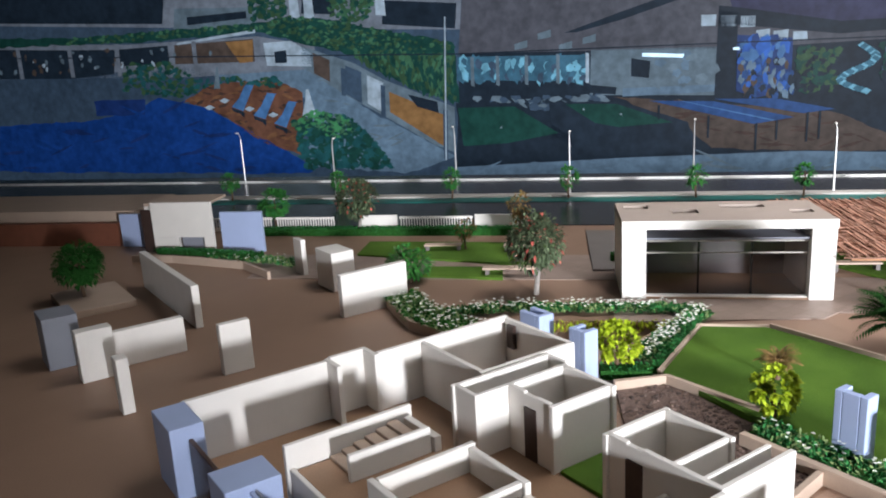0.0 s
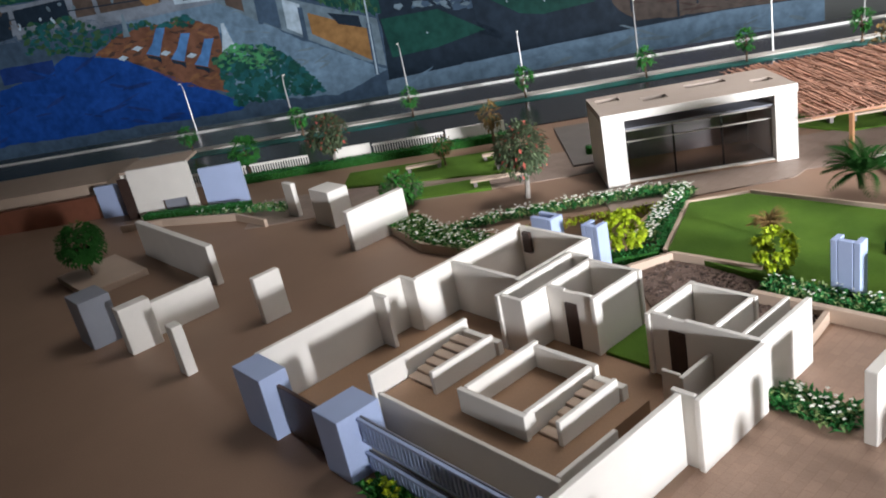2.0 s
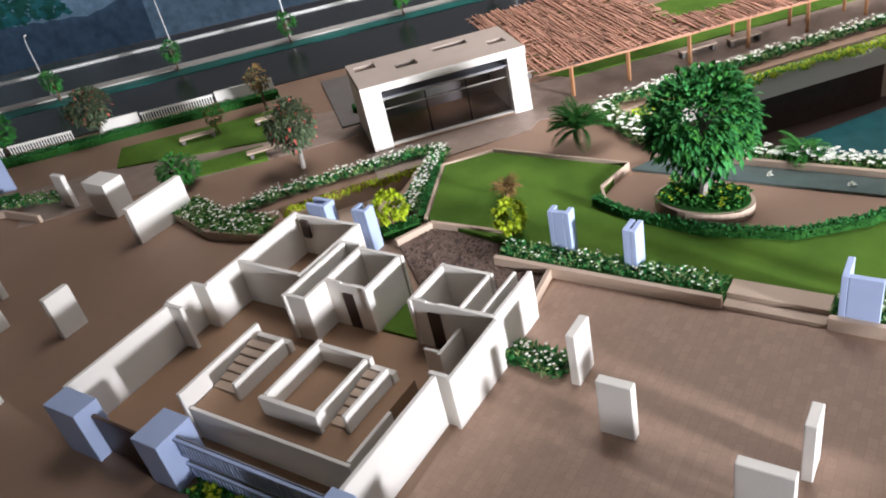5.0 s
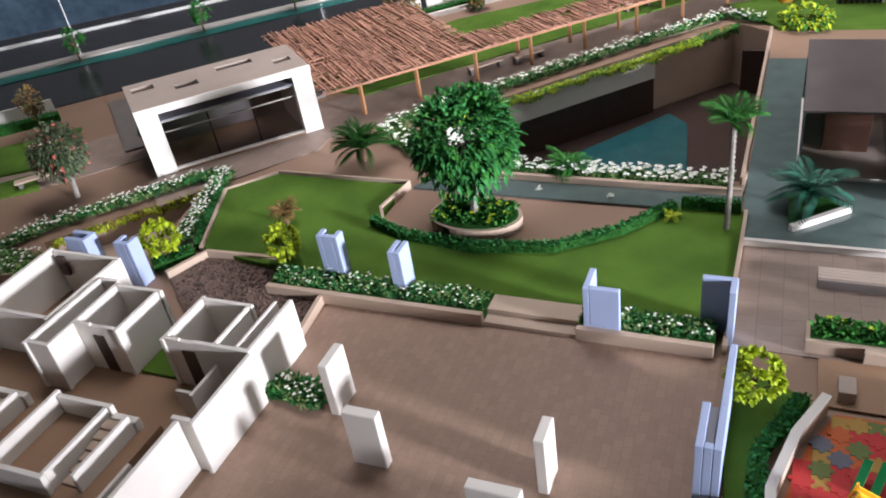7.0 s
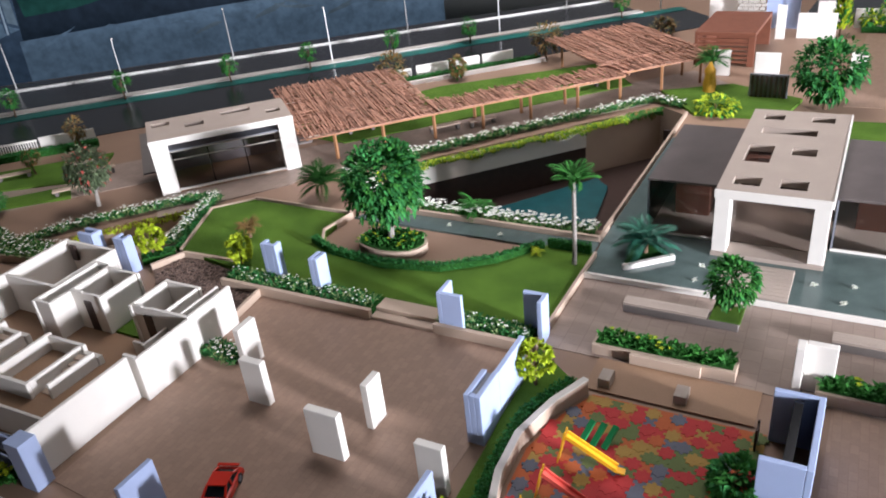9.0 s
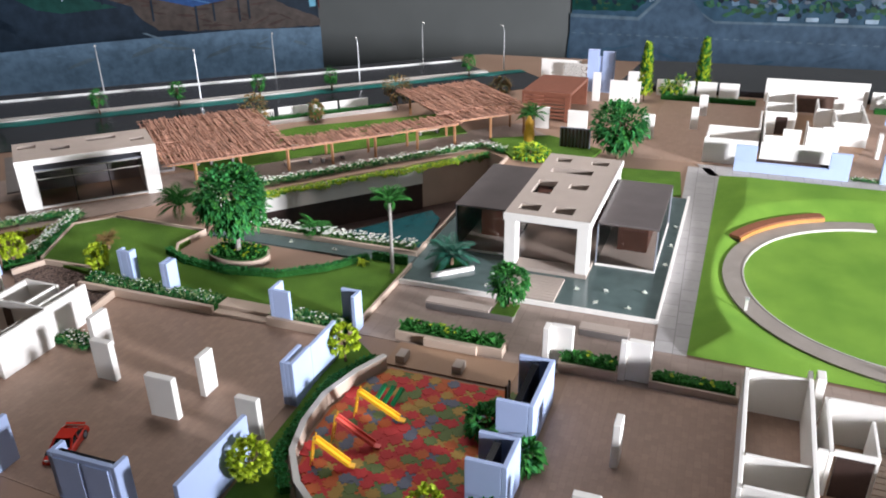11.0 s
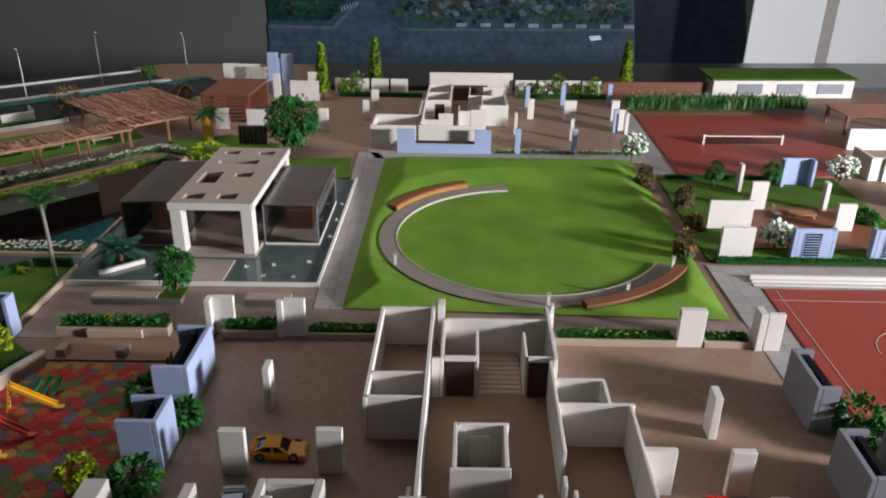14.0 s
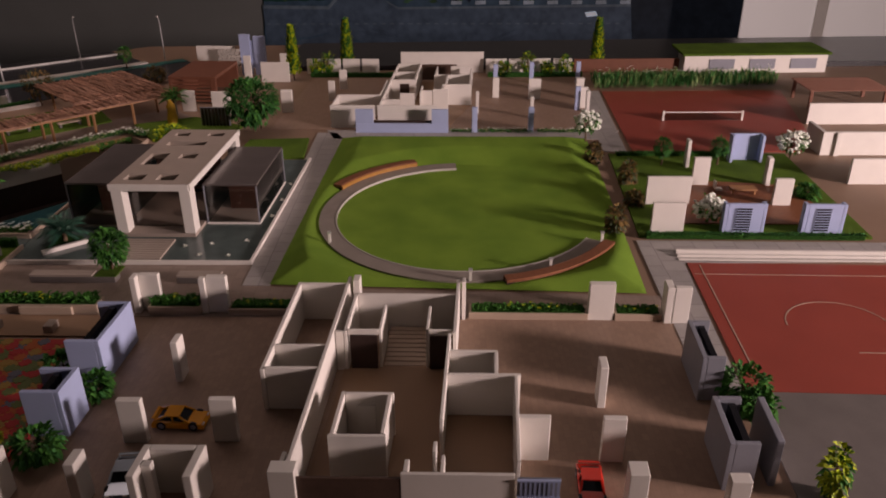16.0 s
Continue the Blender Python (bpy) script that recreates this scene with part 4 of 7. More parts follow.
specks(pool, "roof_green_leaves", ["P_GREEN", "P_DARKGREEN", "P_LEAFDIM"], 4, 520, 4.5, 0.7, (-440, 54), (-260, 61), (-226, 66), (-183, 60), (-81, 38), (-82, 26), (-172, 33), (-257, 55), (-440, 48))
specks(pool, "hanging_vines", ["P_LEAFDIM", "P_DARKGREEN", "P_GREEN"], 4, 330, 3.4, 2.6, (-172, 32), (-83, 26), (-82, -12), (-116, 0), (-155, 20))
shape(pool, "colonnade", "P_GREYWALL", 3, (-218, 40), (-172, 24), (-144, 8), (-83, -17), (-83, -58), (-102, -50), (-146, -24), (-181, -4), (-219, 22))
shape(pool, "glazing", "P_DUSK", 4, (-179, 22), (-165, 16), (-166, -12), (-181, -3))
shape(pool, "glazing", "P_BROWN", 4, (-208, 34), (-193, 27), (-194, 8), (-208, 16))
shape(pool, "lit_room", "P_PALE", 4, (-160, 13), (-146, 6), (-148, -20), (-161, -12))
shape(pool, "lit_room", "P_ORANGE", 4, (-141, -2), (-92, -24), (-93, -52), (-141, -20))
shape(pool, "dark_sofa", "P_NIGHT", 5, (-124, -5), (-98, -12), (-97, -22), (-116, -16))
for u, v, w in ((-181, 20, 24), (-146, 4, 28), (-91, -19, 44)):
    shape(pool, "pillar", "P_DUSK", 6, (u - 2, v), (u + 2, v - 1), (u + 1, v - w - 1), (u - 3, v - w))
specks(pool, "terrace_sheen", ["P_PAVE", "P_PAVE", "P_GREYWALL"], 3, 30, 16, 0.12, (-206, 18), (-166, -17), (-90, -64), (-140, -72), (-205, -20))
specks(pool, "deck_boards", ["P_DECK", "P_DECKDARK", "P_ORANGEDIM"], 5, 110, 9, 0.35, (-333, -6), (-303, 8), (-245, 11), (-223, -1), (-226, -54), (-264, -42), (-307, -13))
specks(pool, "water_sheen", ["P_POOL", "P_POOL", "P_POOLDARK"], 5, 60, 24, 0.13, (-565, -28), (-575, -66), (-226, -72), (-240, -58), (-310, -16), (-358, -6), (-433, -24))
worn(pool, "pool_bay", "P_POOLDARK", 5, 0.6, (-422, -3), (-371, -3), (-374, -18), (-422, -17))
specks(pool, "hedge", ["P_DARKGREEN", "P_LEAFDIM", "P_TEAL"], 5, 230, 6, 0.7, (-387, 30), (-344, 29), (-320, 14), (-296, 14), (-245, 14), (-232, 4), (-300, 10), (-336, -2), (-391, 5))
for u, v in ((-282, -13), (-262, -21), (-243, -29)):
    shape(pool, "sun_lounger", "P_LOUNGER", 6, (u - 6, v + 1), (u + 5, v - 3), (u + 12, v + 11), (u + 17, v + 20), (u + 9, v + 21), (u + 2, v + 9))
    shape(pool, "lounger_shade", "P_NIGHT", 5.5, (u - 6, v), (u + 6, v - 4), (u + 5, v - 9), (u + 1, v - 5), (u - 5, v - 3))
for u, v in ((-294, -6), (-249, -20), (-309, -12), (-271, -14)):
    shape(pool, "side_table", "P_PALE", 7, (u - 5, v), (u, v + 2.4), (u + 5, v), (u, v - 2.6))
shape(pool, "fountain", "P_PALE", 6, (-216.5, 2), (-214, 2), (-212, -8), (-208, -23), (-222, -22), (-218, -8))
shape(pool, "fountain", "P_GREYWALL", 6, (-299, 24), (-297, 24), (-297, 5), (-303, 5))
specks(pool, "palm_clump", ["P_DARKGREEN", "P_TEAL"], 6, 420, 7, 0.8, (-228, -30), (-200, -20), (-176, -26), (-160, -44), (-146, -62), (-142, -70), (-222, -70), (-228, -52))
specks(pool, "palm_clump", ["P_GREEN", "P_DARKGREEN", "P_BRIGHTLEAF"], 7, 150, 6, 0.6, (-232, -27), (-210, -17), (-186, -22), (-171, -34), (-186, -42), (-226, -36))
shape(pool, "panel_joint", "P_NIGHT", 9, (-550, 40), (-78, 29), (-78, 28), (-550, 39))
shape(pool, "panel_edge", "P_PALE", 9, (-88.6, 60), (-87.4, 60), (-91, -64), (-92.4, -64))

games = thing("poster_games", "faintly glowing print of a dim games room with tables", "poster", kind="structure")
shape(games, "games_panel", "P_NIGHT", 0, (-72, 98), (325, 75), (336, -128), (-87, -122))
shape(games, "ceiling_band", "P_CEIL", 1, (-71, 98), (324, 75), (326, 30), (165, 25), (-78, 29))
shape(games, "ceiling_light", "P_PALE", 3, (127, 53), (139, 53), (139, 44), (127, 44))
shape(games, "ceiling_light", "P_PALE", 3, (143, 52), (155, 52), (155, 43), (143, 43))
shape(games, "ceiling_light", "P_PALE", 3, (159, 51), (171, 51), (171, 42), (159, 42))
shape(games, "ceiling_light", "P_PALE", 3, (172, 39), (183, 40), (183, 32), (172, 32))
shape(games, "ceiling_light", "P_PALE", 3, (186, 38), (198, 39), (198, 31), (186, 31))
shape(games, "ceiling_light", "P_PALE", 3, (202, 37), (213, 37), (214, 30), (202, 30))
shape(games, "tube_light", "P_GLOW", 4, (79, 24), (114, 22), (113, 19), (79, 21))
shape(games, "tube_light", "P_GLOW", 4, (154, 26), (168, 26), (168, 23), (154, 24))
shape(games, "tube_light", "P_GLOW", 4, (282, 26), (304, 25), (304, 23), (282, 24))
shape(games, "red_panel", "P_RED", 3, (302, -25), (311, -26), (312, -47), (303, -46))
shape(games, "cyan_panel", "P_CYAN", 3, (292, -30), (300, -31), (300, -44), (293, -44))
shape(games, "pale_floor", "P_PAVE", 2, (-86, -71), (65, -65), (214, -62), (332, -66), (334, -128), (-87, -122))
shape(games, "dark_beam", "P_NIGHT", 2, (14, 43), (60, 58), (112, 74), (134, 74), (62, 52), (24, 43))
shape(games, "violet_ceiling", "P_VIOLET", 2, (141, 88), (324, 75), (325, 40), (240, 36), (157, 44))
shape(games, "dark_beam", "P_NIGHT", 3, (141, 60), (157, 58), (240, 44), (326, 46), (326, 38), (240, 34), (141, 46))
for u, v in ((-4, 41), (34, 36), (-24, 33), (14, 31)):
    shape(games, "ceiling_light", "P_GREYWALL", 3, (u - 5, v + 2), (u + 6, v + 5), (u + 6, v - 1), (u - 5, v - 3))
shape(games, "grey_wall", "P_GREYWALL", 1, (36, 28), (141, 27), (140, -13), (35, -10))
shape(games, "bright_windows", "P_CYANDIM", 2, (-79, 26), (33, 24), (35, 2), (-80, 6))
specks(games, "window_lights", ["P_CYAN", "P_CYANDIM", "P_CYANDIM", "P_DUSK"], 3, 110, 6, 1.6, (-76, 23), (31, 21), (32, 3), (-77, 6))
for u in (-66, -44, -19, 8, 33):
    shape(games, "window_post", "P_PALE" if u == 33 else "P_GREYWALL", 4, (u - 1.5, 26), (u + 1.5, 25), (u + 1.5, 0), (u - 1.5, 1))
shape(games, "wall_picture", "P_NIGHT", 3, (70, 20), (86, 17), (85, 3), (70, 5))
shape(games, "pale_shelf", "P_PAVE", 3, (63, -5), (141, -4), (140, -10), (63, -12))
specks(games, "wall_clutter", ["P_GREYWALL", "P_GREYWALL", "P_PAVE"], 3, 24, 9, 1.0, (88, 24), (140, 24), (140, -2), (88, -2))
shape(games, "long_sofa", "P_NIGHT", 3, (-78, 4), (12, 1), (11, -9), (-78, -8))
shape(games, "short_sofa", "P_NIGHT", 3, (33, -1), (58, -4), (57, -10), (33, -8))
specks(games, "floor_sheen", ["P_GREYWALL", "P_DUSK", "P_NIGHT"], 2, 60, 9, 0.6, (-75, -9), (60, -11), (40, -18), (-25, -20), (-40, -14))
worn(games, "brown_floor", "P_BROWN", 2, 0.8, (55, -11), (92, -16), (150, -20), (240, -30), (299, -54), (322, -64), (214, -62), (140, -58), (117, -38))
specks(games, "floor_sheen", ["P_BROWN", "P_DECKDARK"], 2.5, 50, 18, 0.14, (60, -12), (150, -22), (240, -32), (310, -62), (200, -60), (117, -40))
worn(games, "billiard_table", "P_NIGHT", 3, 0.4, (0, -15), (60, -16), (119, -35), (128, -61), (40, -63), (2, -44))
shape(games, "table_cloth", "P_DARKGREEN", 4, (14, -17), (58, -18), (106, -35), (60, -38), (40, -34))
worn(games, "billiard_table", "P_NIGHT", 3, 0.4, (-82, -14), (-27, -15), (20, -46), (22, -60), (-75, -64))
shape(games, "table_cloth", "P_DARKGREEN", 4, (-80, -18), (-30, -18), (8, -42), (-36, -50), (-76, -52))
for u, v in ((-42, -36), (62, -27), (30, -22)):
    shape(games, "billiard_ball", "P_PALE", 5, (u - 1, v), (u, v + 1), (u + 1, v), (u, v - 1))
shape(games, "blue_table", "P_TABLE", 5, (140, -16), (191, -17), (240, -27), (214, -30))
shape(games, "blue_table", "P_TABLE", 6, (86, -16), (140, -18), (207, -33), (174, -38))
shape(games, "table_line", "P_LOUNGER", 7, (112, -17), (114, -17), (192, -35), (189, -35.6))
for u, v, w in ((94, -20, 12), (136, -30, 19), (176, -37, 23), (193, -35, 17), (218, -29, 25), (228, -28, 24)):
    shape(games, "table_leg", "P_NIGHT", 6, (u - 1, v), (u + 1, v), (u + 0.8, v - w), (u - 0.8, v - w))
shape(games, "dark_pillar", "P_NIGHT", 3, (141, 56), (157, 54), (157, -17), (140, -15))
shape(games, "blue_glow", "P_SCREENDIM", 3, (157, 36), (202, 32), (203, -9), (176, -16), (158, -10))
specks(games, "shelf_things", ["P_SCREEN", "P_PAVE", "P_NIGHT", "P_TABLE", "P_BROWN"], 4, 90, 5, 1.7, (160, 18), (202, 13), (204, -15), (162, -16))
specks(games, "glow_streaks", ["P_SCREEN", "P_LOUNGER", "P_SCREENDIM"], 4, 26, 8, 1.6, (160, 34), (200, 31), (200, 14), (164, 16))
specks(games, "indoor_plants", ["P_DARKGREEN", "P_NIGHT", "P_LEAFDIM"], 3, 150, 6, 0.9, (206, 24), (240, 22), (241, -12), (208, -12))
specks(games, "indoor_plants", ["P_NIGHT", "P_DARKGREEN", "P_DUSK"], 3, 150, 7, 0.9, (274, 26), (326, 22), (328, -4), (277, -4))
for k in range(34):
    f = k / 33
    a = 4.4 * f - 0.4
    u, v = 258 + (9 + 9 * f) * math.sin(a * 1.5 + 0.6), 24 - 37 * f
    shape(games, "neon_swirl", "P_CYAN" if k % 3 == 0 else "P_SWIRL", 4 + 0.02 * k, (u - 4, v), (u, v + 3), (u + 4.5, v + 0.5), (u + 1, v - 3))
specks(games, "floor_gloss", ["P_PAVE", "P_PAVE", "P_GREYWALL"], 3, 30, 30, 0.15, (-80, -70), (65, -66), (214, -63), (330, -67), (332, -90), (-82, -80))
shape(games, "panel_joint", "P_NIGHT", 9, (-78, 29), (296, 31), (296, 30), (-78, 28))

aerial = thing("poster_aerial", "faintly glowing slate blue print of a street seen from above", "poster", kind="structure")
shape(aerial, "aerial_panel", "P_AERIAL", 0, (75, 19), (-249, 22), (-261, -87), (83, -92))
shape(aerial, "white_car", "P_GLOW", 2, (-214, -41), (-224, -40), (-226, -44), (-216, -45))
shape(aerial, "dark_panel", "P_NIGHT", 0, (-249, 22), (-347, 23), (-367, -96), (-262, -97))
shape(aerial, "aerial_road", "P_AROAD", 1, (80, -35), (20, -36), (-4, -13), (-8, 10), (-22, 8), (-18, -12), (-34, -31), (-44, -37), (-255, -35), (-258, -72), (79, -78))
worn(aerial, "aerial_field", "P_DARKGREEN", 1, 0.6, (79, 10), (2, 12), (8, -14), (22, -30), (79, -31))
shape(aerial, "aerial_kerb", "P_GREYWALL", 2, (80, -34), (20, -35), (-3, -12), (-5, -14), (19, -38), (80, -37))
shape(aerial, "aerial_kerb", "P_GREYWALL", 2, (-18, -10), (-34, -30), (-44, -36), (-255, -34), (-255, -36), (-45, -38), (-36, -33), (-20, -12))
specks(aerial, "aerial_field_trees", ["P_DARKGREEN", "P_NIGHT", "P_LEAFDIM"], 2, 160, 6, 0.8, (78, 10), (4, 12), (10, -14), (22, -28), (78, -30))
specks(aerial, "aerial_trees", ["P_DARKGREEN", "P_LEAFDIM", "P_GREEN", "P_NIGHT"], 3, 420, 6, 0.8, (-30, 8), (-250, 10), (-250, -28), (-90, -31), (-50, -32), (-34, -22))
specks(aerial, "aerial_houses", ["P_GREYWALL", "P_PAVE", "P_FACADE", "P_BROWN", "P_DUSK"], 4, 110, 7, 0.7, (-60, 8), (-236, 9), (-238, -16), (-90, -26), (-56, -20))
for k in range(8):
    u = -93 - 21.7 * k
    shape(aerial, "road_dash", "P_PALE", 5, (u, -30.5), (u - 9.5, -30.3), (u - 9.5, -33.6), (u, -33.8))
for k in range(40):
    shape(aerial, "lane_mark", "P_GREYWALL", 2, (78 - 8.2 * k, -50.6), (74 - 8.2 * k, -50.6), (74 - 8.2 * k, -51.4), (78 - 8.2 * k, -51.4))
for k in range(6):
    shape(aerial, "zebra_bar", "P_PALE", 3, (12 - 2.6 * k, -18 + 1.0 * k), (10.8 - 2.6 * k, -17.6 + 1.0 * k), (9.8 - 2.6 * k, -21.6 + 1.0 * k), (11 - 2.6 * k, -22 + 1.0 * k))
specks(aerial, "road_verge", ["P_AROAD", "P_AERIAL"], 3, 24, 26, 0.12, (70, -62), (-38, -58), (-246, -57), (-250, -74), (70, -78))

solid("wall_posters", prism([WALL_D * s + WALL_N * n for s, n in ((-1000, 771), (246, 771), (246, 775), (-1000, 775))], -134, 250), M_ROOM, "plain wall that carries the printed panels", "wall", kind="structure")
panel = thing("light_panel", "bright white lit wall panel in two leaves", "light panel", 601, -430, kind="structure")
part("leaf", cuboid(600, -424, -73, 602, -364, 134, bevel=0), M_LIGHTBOX, panel)
part("leaf", cuboid(600, -584, -73, 602, -434, 134, bevel=0), M_LIGHTBOX, panel)
part("mullion", cuboid(599, -433.9, -73, 602, -424.1, 134, bevel=0), M_WHITE, panel)

# ---------------------------------------------------------------- plants
rng = random.Random(7)


def crown_leaves(n, centre, rx, rz, size, rng, mats=1, share=0.3, shell=0.55, flat=0.5, gaps=0):
    """A crown of many leaves round a few clumps, uneven at the rim."""
    bm = bmesh.new()
    clumps = [(rand_dir(rng, -0.7), rng.uniform(0.55, 0.95)) for _ in range(26)]
    for k in range(n):
        if rng.random() < 0.75:
            d, r = rng.choice(clumps)
            d = (d + rand_dir(rng) * 0.33).normalized()
            r *= rng.uniform(0.85, 1.12)
        else:
            d, r = rand_dir(rng), rng.uniform(shell, 1.0)
        p = Vector(centre) + Vector((d.x * rx * r, d.y * rx * r, d.z * rz * r))
        out = (d + rand_dir(rng) * 0.6 + Vector((0, 0, -0.1))).normalized()
        leaf(bm, p, out, size * rng.uniform(0.7, 1.3), size * rng.uniform(0.45, 0.7), flat * 0.5, 1 if mats > 1 and rng.random() < share else 0)
    return bm


def trunk_mesh(h, r, rng, limbs=5, spread=0.35, top=None):
    bm = bmesh.new()
    tube(bm, [(0, 0, 0), (0.04 * h, 0.02 * h, h * 0.4), (0, 0.03 * h, h * 0.75), (0, 0, h)], [r, r * 0.8, r * 0.6, r * 0.35], 7)
    for k in range(limbs):
        a = 6.283 * k / limbs + rng.uniform(-0.4, 0.4)
        z = h * rng.uniform(0.45, 0.8)
        l = h * spread * rng.uniform(0.8, 1.2)
        tube(bm, [(0, 0, z), (math.cos(a) * l * 0.5, math.sin(a) * l * 0.5, z + l * 0.5), (math.cos(a) * l, math.sin(a) * l, z + l * 0.9)], [r * 0.5, r * 0.35, r * 0.15], 5)
    return bm


def tree(name, label, x, y, h, rx, rz, leaves, size, mats, trunk=None, z=0.0, low=0.0, r=None, share=0.3, group=""):
    ob = thing(name, label, "tree", 0, 0, 0, group)
    c = h - rz
    part("trunk", trunk_mesh(c + rz * 0.3, r or 0.035 * h, rng, 6, 0.2), trunk or M_TRUNK, ob)
    part("crown", crown_leaves(leaves, (0, 0, c + low), rx, rz, size, rng, len(mats), share), mats, ob)
    ob.matrix_basis = pose(x * CM, y * CM, z * CM, 0, 0, rng.uniform(0, 360))
    return ob


def frond(bm, base, ang, lift, length, width, n=16, mat=0):
    """One arching palm frond: a rib with paired leaflets."""
    pts = []
    for i in range(n + 1):
        u = i / n
        rad = length * u * math.cos(lift * (1 - u * 0.5))
        z = length * (math.sin(lift) * u * 1.25 - 0.95 * u * u * (0.55 + 0.4 * (1 - lift)))
        pts.append(Vector((base[0] + math.cos(ang) * rad, base[1] + math.sin(ang) * rad, base[2] + z)))
    side = Vector((-math.sin(ang), math.cos(ang), 0))
    for i in range(1, n):
        w = width * math.sin(math.pi * min(1, 0.18 + 0.85 * i / n)) ** 0.7
        fwd = (pts[i + 1] - pts[i]).normalized()
        for sgn in (-1, 1):
            leaf(bm, pts[i], side * sgn + fwd * 0.9 + Vector((0, 0, 0.15)), w, w * 0.22, 0.25, mat)
    bar(bm, pts[0], pts[n // 2], 0.12)


def palm(x, y, h, spread, mat, label, fronds=16, trunk_r=0.4, z=0.0):
    ob = thing("palm", label, "palm")
    bm = bmesh.new()
    if h > 3:
        tube(bm, [(0, 0, 0), (0.1, 0.05, h * 0.5), (0, 0, h)], [trunk_r * 1.1, trunk_r * 0.8, trunk_r * 0.75], 8)
        for k in range(int(h / 0.8)):
            tube(bm, [(0.1 * math.sin(3.14 * k * 0.8 / h), 0.03, k * 0.8), (0.1 * math.sin(3.14 * k * 0.8 / h), 0.03, k * 0.8 + 0.3)], [trunk_r * 1.12, trunk_r * 0.9], 8)
    else:
        tube(bm, [(0, 0, 0), (0, 0, max(h, 0.6))], [trunk_r, trunk_r * 0.8], 8)
    part("trunk", bm, M_PALE_TRUNK if h > 3 else M_TRUNK, ob)
    bm = bmesh.new()
    for k in range(fronds):
        frond(bm, (0, 0, max(h, 0.5)), 6.283 * k / fronds * 2.4 + rng.uniform(-0.2, 0.2), rng.uniform(0.35, 1.25), spread * rng.uniform(0.85, 1.1), spread * 0.33)
    part("crown", bm, mat, ob)
    ob.matrix_basis = pose(x * CM, y * CM, z * CM, 0, 0, rng.uniform(0, 360))
    return ob


def shrub_lime(x, y, h=7.2, r=3.0, z=0.0):
    ob = thing("shrub", "lime yellow round shrub on a thin trunk", "shrub")
    part("trunk", trunk_mesh(h - r, 0.28, rng, 4, 0.3), M_TRUNK, ob)
    bm = bmesh.new()
    for k in range(46):
        d = rand_dir(rng, -0.8)
        c = Vector((d.x * r * 0.78, d.y * r * 0.78, h - r + d.z * r * 0.8))
        for j in range(16):
            leaf(bm, c, rand_dir(rng) + d * 0.5, r * 0.3 * rng.uniform(0.7, 1.2), r * 0.2, 0.1)
    part("crown", bm, M_LIME, ob)
    ob.matrix_basis = pose(x * CM, y * CM, z * CM, 0, 0, rng.uniform(0, 360))
    return ob


def foliage_bed(name, label, line, width, z, n, leaf_size, mats, height=1.4, flowers=0, flower_size=0.32, flower_z=1.7, category="flower bed", hang=0.0):
    """A long bed of upright leaves with blossoms on top."""
    bm = bmesh.new()
    flowers, flower_size = int(flowers * 0.62), flower_size * 0.8
    pts = [Vector(p) for p in line]
    seg = [(b - a).length for a, b in zip(pts, pts[1:])]
    total = sum(seg)

    def place():
        u = rng.uniform(0, total)
        for a, b, l in zip(pts, pts[1:], seg):
            if u <= l:
                d = (b - a) / l
                w = rng.uniform(-width / 2, width / 2)
                return a + d * u + Vector((-d.y, d.x)) * w
            u -= l
        return pts[-1]

    for k in range(n):
        p = place()
        b = Vector((p.x, p.y, z + rng.uniform(0, 0.25 * height)))
        d = Vector((rng.uniform(-1, 1), rng.uniform(-1, 1), rng.uniform(0.5, 1.6) * (4 if height > 4 else 1)))
        leaf(bm, b, d, height * rng.uniform(0.7, 1.15), leaf_size * rng.uniform(0.6, 1.1), 0.3, 1 if len(mats) == 3 and rng.random() < 0.3 else 0)
    for k in range(flowers):
        p = place()
        c = Vector((p.x, p.y, z + flower_z * rng.uniform(0.75, 1.1)))
        for j in range(5):
            a = 6.283 * j / 5 + rng.uniform(-0.3, 0.3)
            leaf(bm, c, (math.cos(a), math.sin(a), rng.uniform(0.1, 0.7)), flower_size, flower_size * 0.7, 0.1, len(mats) - 1)
    return solid(name, bm, mats, label, category, kind="stuff")


def creeper(name, label, a, b, z, drop, n, mats, off):
    bm = bmesh.new()
    a, b = Vector(a), Vector(b)
    for k in range(n):
        u = rng.random()
        p = a + (b - a) * u + Vector(off) * rng.uniform(0.6, 1.6)
        deep = drop * (0.55 + 0.45 * noise.noise(Vector((u * 23, 1.3, 0)))) * rng.random() ** 0.8
        leaf(bm, (p.x, p.y, z - deep), (rng.uniform(-0.5, 0.5) + off[0], rng.uniform(-0.5, 0.5) + off[1], -1), 0.65, 0.42, 0.2, 1 if rng.random() < 0.35 else 0)
    return solid(name, bm, mats, label, "creeper", kind="stuff")


